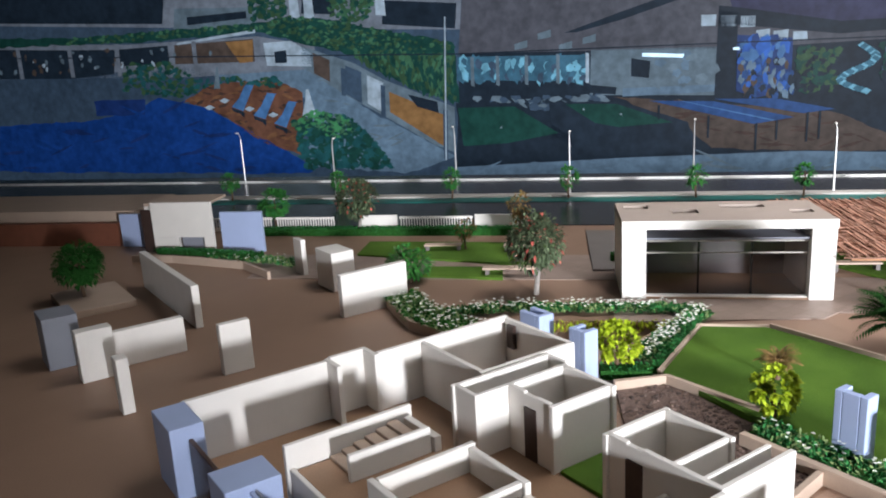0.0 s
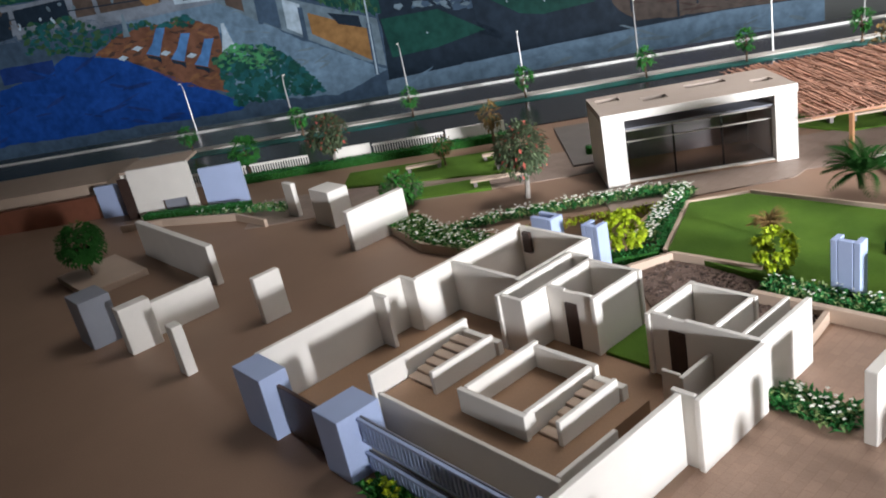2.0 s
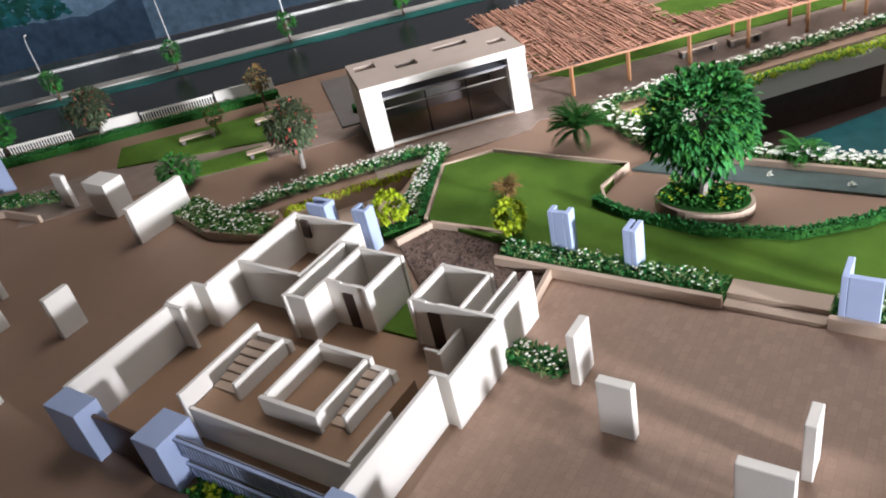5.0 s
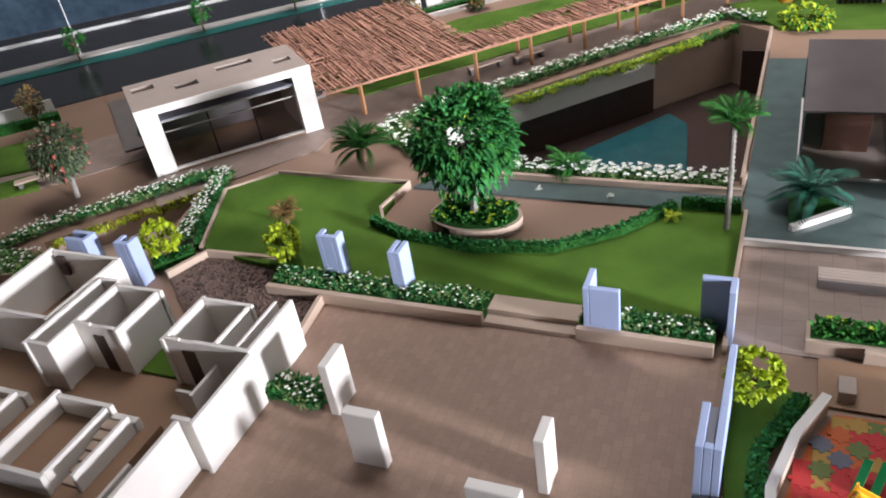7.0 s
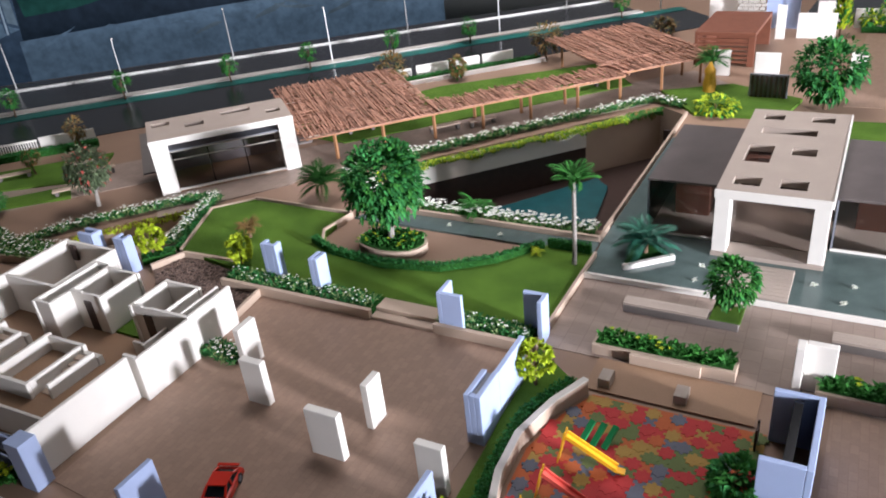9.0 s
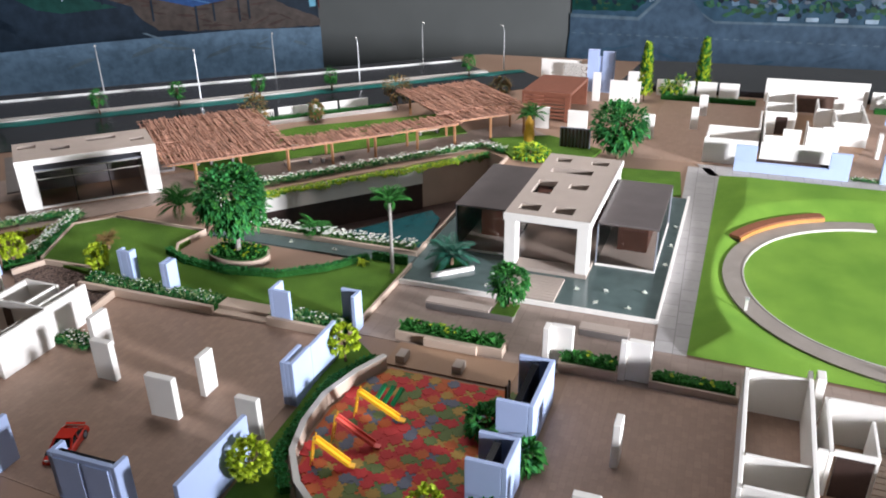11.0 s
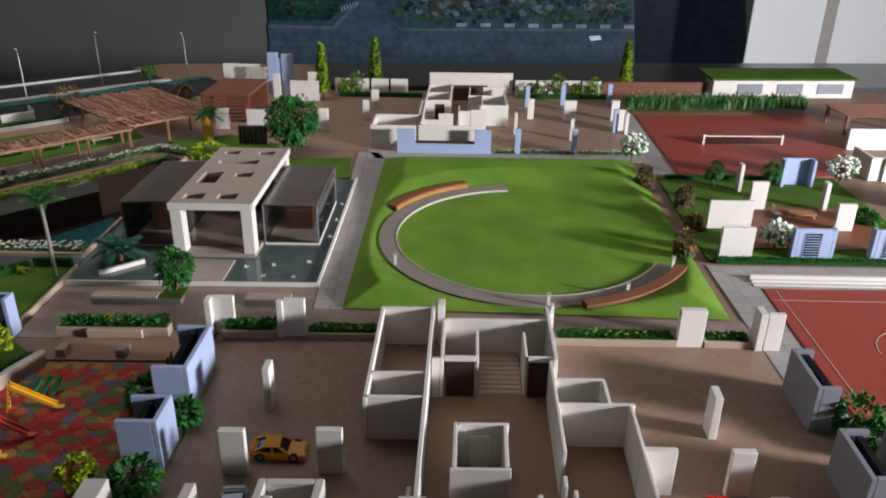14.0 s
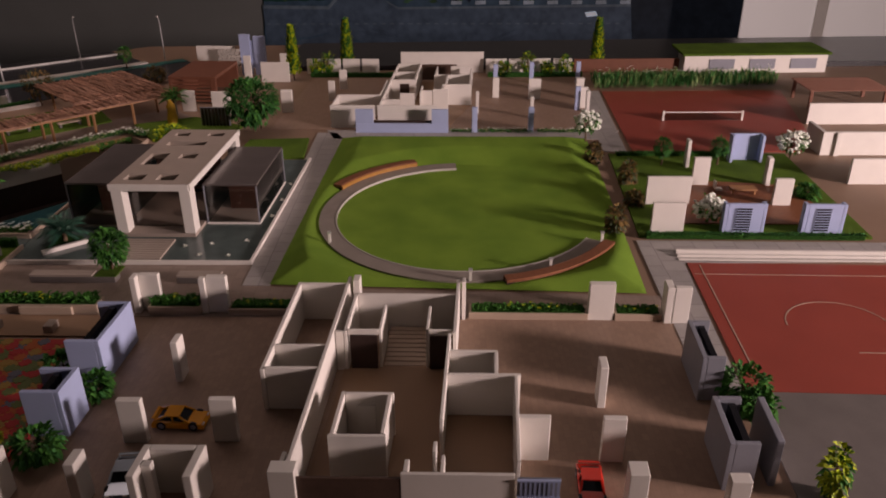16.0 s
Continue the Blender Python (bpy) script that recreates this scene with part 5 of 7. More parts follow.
def hedge(label, line, width, h, z=0.0, n=None):
    """A clipped sponge hedge with leafy skin."""
    ob = thing("hedge", label, "hedge", line[0][0], line[0][1])
    part("core", band(line, width * 0.8, z, z + h * 0.85), M_HEDGE, ob)
    bm = bmesh.new()
    pts = [Vector(p) for p in line]
    for a, b in zip(pts, pts[1:]):
        l = (b - a).length
        d = (b - a) / l
        side = Vector((-d.y, d.x))
        for k in range(int(l * (n or 26))):
            w = rng.uniform(-0.5, 0.5)
            top = rng.random() < 0.5
            q = a + d * rng.uniform(0, l) + side * (w if top else math.copysign(0.42, w)) * width
            leaf(bm, (q.x, q.y, z + (h * 0.85 if top else rng.uniform(0.1, 0.85) * h)), (rng.uniform(-1, 1), rng.uniform(-1, 1), rng.uniform(0, 1.2)), 0.55, 0.4, 0.1)
    part("leaves", bm, M_LEAFB, ob)
    return ob


# trees and shrubs of the first garden
planter = thing("round_planter", "round tan planter with low green plants on the path", "planter", 99, 25)
part("rim", prism(ellipse(99, 25, 5.2, 7.6, 0, 350, 35), 0.1, 2.0), M_KERB, planter)
part("soil", prism(ellipse(99, 25, 4.6, 7.0, 0, 350, 35), 2.0, 2.2), M_HEDGE, planter)
foliage_bed("low_plants", "low bright green plants in the round planter", [(99, 18.8), (99, 31.2)], 7.6, 2.1, 520, 0.8, [M_LEAF, M_LIME], 1.2, 60, 0.5, 1.0, "plants")
tree("tree", "large round tree with glossy green leaves in a round planter", 99, 25.2, 21.5, 8.4, 8.2, 5000, 1.5, [M_LEAFB, M_LEAF], M_PALE_TRUNK, 1.8, r=0.7, share=0.4)
palm(102.2, -12.4, 17.2, 5.6, M_LEAF, "tall green palm with a slim ringed trunk beside the pond", 17, 0.42, 1.0)
palm(111, -23.2, 2.4, 7.2, M_BLUELEAF, "blue green palm in a white edged pond bed", 22, 0.6, 0.6)
palm(114.5, 52.5, 2.6, 7.2, M_HEDGE, "dark spiky palm beside the hall path", 24, 0.6, 1.4)
palm(116.5, 14.5, 1.2, 5.0, M_LEAF, "green palm tuft behind the white flowers", 16, 0.5, 0.8)
palm(91.7, 55.6, 2.2, 3.4, M_BROWNLEAF, "brown dry spiky shrub on the lawn", 26, 0.4, 1.2)
palm(103.5, -4.5, 0.3, 1.9, M_LIME, "small lime rosette plant on the lawn", 12, 0.3, 1.2)
for x, y, h, r in ((81.9, 49.8, 7.4, 3.1), (79.0, 70.6, 8.0, 3.4), (67.2, -18.4, 8.0, 3.2), (33.8, -20.0, 8.0, 3.4), (34.6, -47.0, 6.2, 2.9)):
    shrub_lime(x, y, h, r, 0.6)
tree("tree", "small round leafy tree at the end of a bench", 95.3, -41.0, 10.4, 4.1, 4.1, 1000, 1.15, [M_LEAF, M_LEAFB], z=0.6, r=0.3)
tree("tree", "small tree with dusty red blossom near the fence", 95.3, 168.5, 15, 5.6, 5.2, 1900, 1.15, [M_RUSSET, M_PINK], M_PALE_TRUNK, share=0.06)
tree("tree", "small tree with dusty red blossom near the hall", 95, 104.5, 16.2, 5.6, 5.8, 2000, 1.1, [M_RUSSET, M_PINK], M_PALE_TRUNK, share=0.05)
tree("tree", "small rounded green tree beside the gate house", 82.5, 189, 11.5, 4.4, 4.4, 1500, 1.0, [M_LEAF, M_LEAFB])
tree("tree", "thin russet sapling in front of the road", 118, 135, 13, 2.8, 3.6, 240, 1.2, [M_BROWNLEAF, M_RUSSET])
tree("tree", "small ochre tree on the stepped lawn", 104, 137, 8, 2.2, 2.4, 220, 1.0, [M_BROWNLEAF, M_LEAF])
tree("shrub", "feathery grey green shrub behind a white wall", 82, 126, 7.6, 4.6, 3.2, 900, 1.3, [M_LEAF, M_RUSSET])
tree("tree", "dark bushy tree in a raised bed", 28.8, 157, 12.0, 4.8, 4.6, 1700, 1.15, [M_HEDGE, M_HEDGE], z=1.0)
tree("tree", "broad deep green tree behind the club", 199.8, -46, 19, 9.0, 8.2, 1700, 1.9, [M_LEAFB, M_LEAF], z=0.5, r=0.6)
palm(214, -14.5, 8.0, 6.2, M_LEAF, "green palm beside the statue", 16, 0.4)
for x, y, h, r in ((190.5, 79, 13, 5.6), (206, 64, 8, 2.6), (232, 44, 14, 5.8), (254, 26, 7, 5), (268, 15, 7, 5)):
    tree("tree", "bushy russet brown tree behind the pergola", x, y, h, r, h * 0.42, 520, 1.4, [M_BROWNLEAF, M_RUSSET] if h != 8 else [M_BROWNLEAF, M_LEAF])
for s in (-94, -60, -27, 6, 40, 67, 97, 126, 188):
    x, y = along(s, 228.5)
    tree("tree", "small round green street tree along the road", x, y, 10.5, 3.0, 3.4, 300, 1.2, [M_LEAF, M_LEAFB], group="street trees")
# cypresses and shrubs along the back wall
for x, y, h in ((276, -42, 22), (293, -62, 22), (293, -172, 22)):
    ob = thing("cypress", "tall slim yellow green conifer at the back wall", "tree")
    part("trunk", trunk_mesh(h * 0.8, 0.3, rng, 3, 0.1), M_TRUNK, ob)
    bm = bmesh.new()
    for k in range(620):
        z = rng.uniform(0.06, 1.0) ** 0.8
        rr = 4.6 * (1 - z) ** 0.7 * rng.uniform(0.5, 1.1) + 0.15
        a = rng.uniform(0, 6.283)
        leaf(bm, (math.cos(a) * rr * 0.6, math.sin(a) * rr * 0.6, z * h), (math.cos(a), math.sin(a), 1.3), 2.3, 1.1, -0.1, 1 if rng.random() < 0.55 else 0)
    part("crown", bm, [M_LEAF, M_LIME], ob)
    ob.matrix_basis = pose(x * CM, y * CM, 0)
for y, h in ((-55, 10), (-142, 10), (-158, 9), (-50, 7), (-132, 6), (-150, 6)):
    tree("shrub", "loose green shrub along the back wall", 284, y, h, 3.2, h * 0.4, 240, 1.5, [M_LEAF, M_LIME], share=0.4)
for x, y, h, r in ((189, -155.5, 11.5, 4.6), (124.5, -177.2, 8.6, 4.3), (173.8, -212.3, 10.0, 5.0)):
    ob = thing("flowering_tree", "small tree covered in white blossom", "tree")
    part("trunk", trunk_mesh(h - r * 0.7, 0.28, rng, 6, 0.2), M_TRUNK, ob)
    part("crown", crown_leaves(160, (0, 0, h - r * 0.85), r * 0.9, r * 0.75, 1.2, rng), M_LEAF, ob)
    bm = bmesh.new()
    for k in range(95):
        d = rand_dir(rng, -0.45)
        q = rng.uniform(0.55, 1.0)
        bmesh.ops.create_icosphere(bm, subdivisions=1, radius=rng.uniform(0.4, 0.75), matrix=Matrix.Translation((d.x * r * q, d.y * r * q, h - r * 0.85 + d.z * r * 0.8 * q)))
    part("blossom", bm, M_BLOSSOM, ob, "white blossom balls")
    ob.matrix_basis = pose(x * CM, y * CM, 0)
for x, y, h in ((169, -155.2, 7.0), (152.4, -162.3, 7.6), (137, -161.4, 4.2), (118.8, -154.2, 7.6)):
    tree("shrub", "rust brown shrub at the lawn's edge", x, y, h, 2.5, h * 0.5, 520, 1.2, [M_BROWNLEAF, M_RUSSET])
for x, y in ((167.5, -174.5), (168.1, -190.3)):
    tree("shrub", "clipped green round shrub on a short stem", x, y, 9.4, 2.5, 3.1, 620, 0.9, [M_LEAFB, M_LEAF])
for x, y, h, r in ((51.5, -165.5, 6.5, 4.0), (56.5, -48.8, 4.5, 3.2), (50.5, -57.0, 4.5, 2.6), (34.8, -54.8, 5.0, 3.2), (142, -206, 4, 3), (47, -166.5, 4.5, 3)):
    tree("shrub", "loose green shrub beside a screen wall", x, y, h, r, h * 0.45, 340, 1.5, [M_LEAF, M_LEAFB])
tree("shrub", "tall thin lime green bamboo tuft by the court", 28.5, -172, 9, 1.6, 4.4, 200, 1.5, [M_LIME, M_LEAF])
tree("shrub", "low lime bushes on the lawn corner", 192, -20, 4.5, 6.0, 2.2, 420, 1.4, [M_LIME, M_LEAF])

# flower beds, hedges and creepers
foliage_bed("flower_bed", "white flower border along the pool terrace", [(131.0, 55.5), (165, 27), (198.5, -2.5)], 3.6, 0.3, 3000, 0.55, [M_LEAFB, M_PALELEAF, M_BLOSSOM], 1.7, 420, 0.62, 1.9)
foliage_bed("flower_bed", "white flower border along the pool end", [(198.5, -2.5), (194, -11)], 3.2, 0.3, 360, 0.55, [M_LEAFB, M_PALELEAF, M_BLOSSOM], 1.7, 50, 0.62, 1.9)
foliage_bed("flower_bed", "white flowers between pool and water channel", [(116, 38), (116, -12)], 3.8, 0.6, 2400, 0.5, [M_LEAF, M_PALELEAF, M_BLOSSOM], 1.6, 420, 0.72, 1.9)
foliage_bed("flower_bed", "white flowers at the pool's corner", [(130, 55), (121, 44), (117, 37)], 5.0, 0.4, 900, 0.5, [M_LEAF, M_PALELEAF, M_BLOSSOM], 1.9, 150, 0.7, 2.0)
foliage_bed("flower_bed", "white flower border beside the ramp", [(72, 107), (84, 101.0), (104, 83.5), (107.5, 78.5)], 3.4, 0.3, 2200, 0.5, [M_LEAFB, M_PALELEAF, M_BLOSSOM], 1.6, 330, 0.42, 1.8)
foliage_bed("flower_bed", "white flower border between ramp and lawn", [(107.0, 78.0), (98, 75.8), (84, 71.5)], 3.2, 0.5, 1300, 0.5, [M_LEAFB, M_PALELEAF, M_BLOSSOM], 1.5, 240, 0.42, 1.8)
foliage_bed("flower_bed", "yellow green flower bed at the court's corner", [(74, 117), (70.5, 104), (72.5, 93)], 6.5, 1.2, 1700, 0.6, [M_LEAF, M_PALELEAF, M_BLOSSOM], 1.4, 180, 0.45, 1.5)
solid("planter_wall", band([(71.8, 120), (67.5, 104), (69.5, 92)], 0.6, 0, 1.8), M_KERB, "low tan planter wall at the court", "planter wall", kind="structure")
hedge("clipped dark green hedge along the curved path", [(94.3, 41.0), (91.2, 34), (89.8, 22), (92, 10.5), (98, 2.2), (106.5, -4.6)], 1.5, 1.7, 1.2, 30)
hedge("clipped dark green hedge at the lawn end", [(107, -5.5), (107, -14)], 1.2, 2.2, 1.2)
hedge("dark green hedge strip beside the ramp lawn", [(83, 67.8), (101, 75.0)], 1.4, 1.4, 0.3)
hedge("dark green hedge at the shrub's foot", [(76.5, 71.5), (81.5, 67.2)], 3.0, 1.6, 0.5)
hedge("dark green hedge along the playground", [(69, -23.5), (60, -19.6), (49, -19.8), (39.5, -21), (33, -26)], 1.8, 1.6, 0.7)
creeper("creeper", "yellow green creeper hanging over the pool wall", (132.5, 50.1), (186, 3.0), 0.5, 3.4, 3000, [M_LIME, M_LEAF], (-1.15, -1.3))
creeper("creeper", "dark green creeper in the pool court's corner", (186, 3.0), (194.5, -5), 0.6, 4.2, 700, [M_LEAF, M_BROWNLEAF], (-0.5, -0.57))
creeper("creeper", "yellow green creeper hanging into the ramp", (80.5, 98), (102, 80.5), 0.5, 2.6, 1300, [M_LIME, M_BROWNLEAF], (-0.5, -0.6))
# planter strip in front of the first lawn
for y0, y1 in ((49.2, 15.6), (3.0, -13.6)):
    solid("planter_wall", cuboid(74.6, y1, 0, 75.5, y0, 2.0), M_KERB, "low tan planter wall in front of the lawn", "planter wall", kind="structure")
    solid("planter_soil", cuboid(75.5, y1, 0, 80.1, y0, 1.5, bevel=0), M_HEDGE, "dark green soil of the planter", "soil", kind="structure")
    foliage_bed("flower_bed", "pale green and white plants in the front planter", [(77.8, y0 - 0.3), (77.8, y1 + 0.3)], 3.8, 1.5, int(42 * abs(y0 - y1)), 0.45, [M_LEAFB, M_PALELEAF, M_BLOSSOM], 1.3, int(3.2 * abs(y0 - y1)), 0.34, 1.3)
for k in range(2):
    solid("step", cuboid(74.8 + k * 1.9, 3.1, 0, 80.1, 15.5, 0.75 * (k + 1)), M_KERB, "broad tan step up to the lawn", "step", kind="structure")
foliage_bed("flower_bed", "pale flowering hedge block beside the building", [(57.2, 38.0), (56.6, 29.5)], 3.6, 0.3, 620, 0.5, [M_LEAFB, M_PALELEAF, M_BLOSSOM], 2.0, 60, 0.36, 2.1)
foliage_bed("low_plants", "green and white plants by the gate house", [(58, 170), (66, 158), (70, 150)], 5.0, 0.8, 900, 0.5, [M_LEAFB, M_PALELEAF, M_BLOSSOM], 1.4, 90, 0.4, 1.4, "plants")
foliage_bed("front_plants", "yellow green plants along the front railing", [(22.7, 61.5), (22.7, 41.5)], 2.0, 0.2, 620, 0.6, [M_LEAF, M_LIME], 1.9, 110, 0.6, 1.8, "plants")
# plaza planters
for a, b, c in (((80.5, -23.4), (80.5, -45.0), 1), ((80.0, -55.5), (80.0, -66.2), 1), ((80.2, -71.6), (80.2, -86.4), 0), ((79.4, -119.8), (79.4, -143.0), 0), ((79.4, -148.2), (79.4, -157.2), 0)):
    ob = thing("planter_box", "long low tan planter with green plants", "planter", a[0], a[1])
    part("rim", cuboid(a[0] - 2.2, b[1], 0, a[0] + 1.6, a[1], 2.0 if c else 1.5), M_KERB, ob)
    part("soil", cuboid(a[0] - 1.7, b[1] + 0.5, 1.4, a[0] + 1.1, a[1] - 0.5, 2.1 if c else 1.6, bevel=0), M_HEDGE, ob)
    foliage_bed("planter_plants", "fresh green leafy plants in a long planter", [(a[0] - 0.2, a[1] - 0.8), (b[0] - 0.2, b[1] + 0.8)], 2.4, 1.9 if c else 1.4, int((24 if c else 40) * abs(a[1] - b[1])), 0.75 if c else 0.6, [M_LEAF, M_LIME], 2.1 if c else 1.1, int(0.9 * abs(a[1] - b[1])), 0.6, 1.5 if c else 0.9, "plants")
for y0, y1 in ((-112.5, -120), (-121.5, -139.5), (-141.2, -158)):
    foliage_bed("flower_bed", "low flowering strip in front of the far court", [(201.5, y0), (201.5, y1)], 2.2, 0.2, int(22 * abs(y0 - y1)), 0.6, [M_LEAFB, M_PALELEAF, M_BLOSSOM], 1.3, int(4 * abs(y0 - y1)), 0.45, 1.3)
foliage_bed("tall_grass", "tall seeding grasses behind the tennis court", [(262, -167), (264, -236)], 9.0, 0.0, 3400, 0.45, [M_LEAFB, M_PALELEAF, M_BLOSSOM], 7.5, 150, 0.6, 7.5, "grass")
hedge("clipped green hedge along the garden gates", [(116.6, -161), (116.6, -210)], 1.8, 1.4, 0.2)
hedge("clipped green hedge behind the garden screens", [(176.5, -163), (176.5, -196)], 1.8, 1.6, 0.2)
hedge("dark green planting along the white fence", [along(-70, 187), along(-2, 187)], 3.2, 2.2, 0.0, 40)
hedge("dark green planting along the far fence", [along(60, 193), along(138, 193)], 3.2, 2.2, 0.0, 30)
hedge("green planting by the gate house", [(50, 181), (57, 172), (66, 160)], 2.4, 1.5, 1.0, 40)
solid("planter_wall", band([(44, 181), (51, 174), (61, 158), (61.8, 147)], 0.7, 0, 1.8), M_KERB, "low tan planter wall by the gate house", "planter wall", kind="structure")
hedge("dark green planting along the back wall", [(282, -48), (282, -84)], 2.6, 2.0)
hedge("dark green planting along the back wall", [(282, -125), (282, -165)], 2.6, 2.0)

# gravel bed with stones
solid("gravel_bed", prism([(66, 57), (74.8, 67), (81.2, 64), (81.8, 51.8), (76.5, 49.8), (74.4, 40.4), (65.8, 39.4)], 0.05, 0.5), M_GRAVEL, "dark brown gravel bed behind the building", "gravel", kind="structure")
bm = bmesh.new()
for k in range(900):
    x, y = rng.uniform(66, 81), rng.uniform(40, 65)
    if x > 75 and (y < 50.5 or x + (y - 51) * 0.0 > 81) or (y > 57 and x < 66 + (y - 57) * 0.88):
        continue
    s = rng.uniform(0.18, 0.42)
    bmesh.ops.create_icosphere(bm, subdivisions=1, radius=s, matrix=Matrix.Translation((x, y, 0.5)) @ Matrix.Diagonal((1, rng.uniform(0.6, 1), 0.6, 1)))
solid("gravel_stones", bm, M_GRAVEL, "small dark brown gravel stones", "gravel", kind="stuff")
solid("kerb", band([(75.0, 67.6), (81.6, 64.6), (82.2, 51.6)], 0.7, 0, 1.7), M_KERB, "pale kerb of the gravel bed", "kerb", kind="structure")
solid("kerb", band([(65.8, 38.9), (74.6, 40.0)], 0.6, 0, 1.6), M_KERB, "tan kerb of the gravel bed", "kerb", kind="structure")

# ---------------------------------------------------------------- glazed hall, club house, pergolas
def road_box(s0, n0, z0, s1, n1, z1):
    return prism([along(s0, n0), along(s1, n0), along(s1, n1), along(s0, n1)], z0, z1)


def slab(outer, holes, z0, z1):
    """A flat slab with holes cut through."""
    bm = sheet(outer, holes, z1)
    low = sheet(outer, holes, z0)
    me = bpy.data.meshes.new("low_face")
    low.to_mesh(me)
    low.free()
    bm.from_mesh(me)
    for loop in (outer, *holes):
        a = [bm.verts.new((x, y, z0)) for x, y in loop]
        b = [bm.verts.new((x, y, z1)) for x, y in loop]
        for i in range(len(loop)):
            j = (i + 1) % len(loop)
            bm.faces.new((a[i], a[j], b[j], b[i]))
    bmesh.ops.remove_doubles(bm, verts=bm.verts[:], dist=0.001)
    return bm


HS, HN = 13.0, 138.5


def hall_at(u, v):
    return along(HS + u, HN + v)


def hall_rect(u0, v0, u1, v1):
    return [hall_at(u0, v0), hall_at(u1, v0), hall_at(u1, v1), hall_at(u0, v1)]


hall = thing("glazed_hall", "white portal hall with dark glass front and roof openings", "building model", *hall_at(17, 8))
part("roof", slab(hall_rect(0, 0, 34, 16.4), [hall_rect(1.2, 10.6, 5.6, 13.6), hall_rect(9, 6.4, 13.6, 9.6), hall_rect(18, 10.8, 25.4, 13.4), hall_rect(28.6, 5.8, 32.2, 8.4)], 13.4, 14.8), M_CLUBROOF, hall)
part("wall", prism(hall_rect(0, 0, 4.0, 16.4), 0, 13.38), M_WHITE, hall)
part("wall", prism(hall_rect(30.2, 0, 34, 16.4), 0, 13.38), M_WHITE, hall)
part("fascia", prism(hall_rect(-0.05, -0.35, 34.05, -0.05), 13.3, 14.85), M_WHITE, hall)
part("rear_wall", prism(hall_rect(4.02, 15.2, 30.18, 16.2), 0, 13.38), M_GREY, hall)
part("floor_slab", prism(hall_rect(4.02, 0.2, 30.18, 15.18), 0.05, 0.5), M_INNER, hall)
part("canopy", prism(hall_rect(4.05, 0.6, 30.15, 9.5), 11.2, 11.5), M_GREY, hall, "smoked grey canopy")
win = part("window", prism(hall_rect(4.1, 1.8, 30.1, 1.95), 0.5, 11.15), M_GLASS, hall, "dark glass front")
for z in (8.4, 10.6):
    part("mullion", prism(hall_rect(4.05, 1.5, 30.15, 1.75), z, z + 0.22), M_KERBW, win)
for u in (12.6, 21.2):
    part("mullion", prism(hall_rect(u, 1.5, u + 0.3, 1.75), 0.5, 11.1), M_BLACK, win)
part("sill", prism(hall_rect(4.0, 0.5, 30.2, 1.45), 0.5, 0.8), M_WHITE, hall)
solid("floor_forecourt", prism([hall_at(-2, -12), hall_at(30, -9), hall_at(38, -1), hall_at(36, 0), hall_at(-2, 0)], 0.03, 0.26), M_PLAZA, "grey tan forecourt of the hall", "paving", kind="structure")
solid("dark_terrace", prism([hall_at(-4, 17), hall_at(40, 17), hall_at(40, 50), hall_at(-4, 50)], 0.03, 0.6), M_SLATE, "dark terrace behind the hall", "terrace", kind="structure")


def rect(x0, y0, x1, y1):
    return [(x0, y0), (x1, y0), (x1, y1), (x0, y1)]


club = thing("club_house", "white framed club house with smoked glass wings on a pond", "building model", 134, -44)
part("roof", slab(rect(114.9, -53.3, 158.3, -34.4), [rect(128.6, -41.3, 137.4, -36.6), rect(117.6, -41.3, 121.4, -36.6), rect(133.4, -48.9, 137.2, -44.5), rect(117.6, -49.0, 121.6, -44.4), rect(144, -48.0, 147.4, -37.6), rect(152.2, -41.0, 155.4, -37.0), rect(152.2, -50.6, 155.4, -46.2)], 12.6, 14.1), M_CLUBROOF, club)
for y0, y1 in ((-37.0, -34.4), (-53.3, -50.7)):
    part("pillar", cuboid(114.9, y0, 0.4, 118.4, y1, 12.58), M_WHITE, club)
    part("pillar", cuboid(154.8, y0, 0.4, 158.3, y1, 12.58), M_WHITE, club)
part("fascia", cuboid(114.55, -53.35, 12.55, 114.15, -34.35, 14.15, bevel=0), M_WHITE, club)
part("fascia", cuboid(114.6, -53.7, 12.55, 158.3, -53.38, 14.15, bevel=0), M_WHITE, club)
part("floor_slab", cuboid(114.4, -53.4, 0.4, 158.4, -34.3, 1.3), M_CLUBROOF, club)
part("window", cuboid(119.2, -50.6, 1.35, 119.4, -37.1, 12.5, bevel=0), M_GLASS, club, "smoked glass front")
inner = part("inner_wall", cuboid(142, -52.5, 1.35, 143, -35.2, 13.2), M_CLAD, club, "brown inner wall")
for k in range(7):
    part("shelf", cuboid(141.2, -50, 2.0 + k * 1.4, 141.95, -38, 2.3 + k * 1.4, bevel=0), M_DARK, inner)
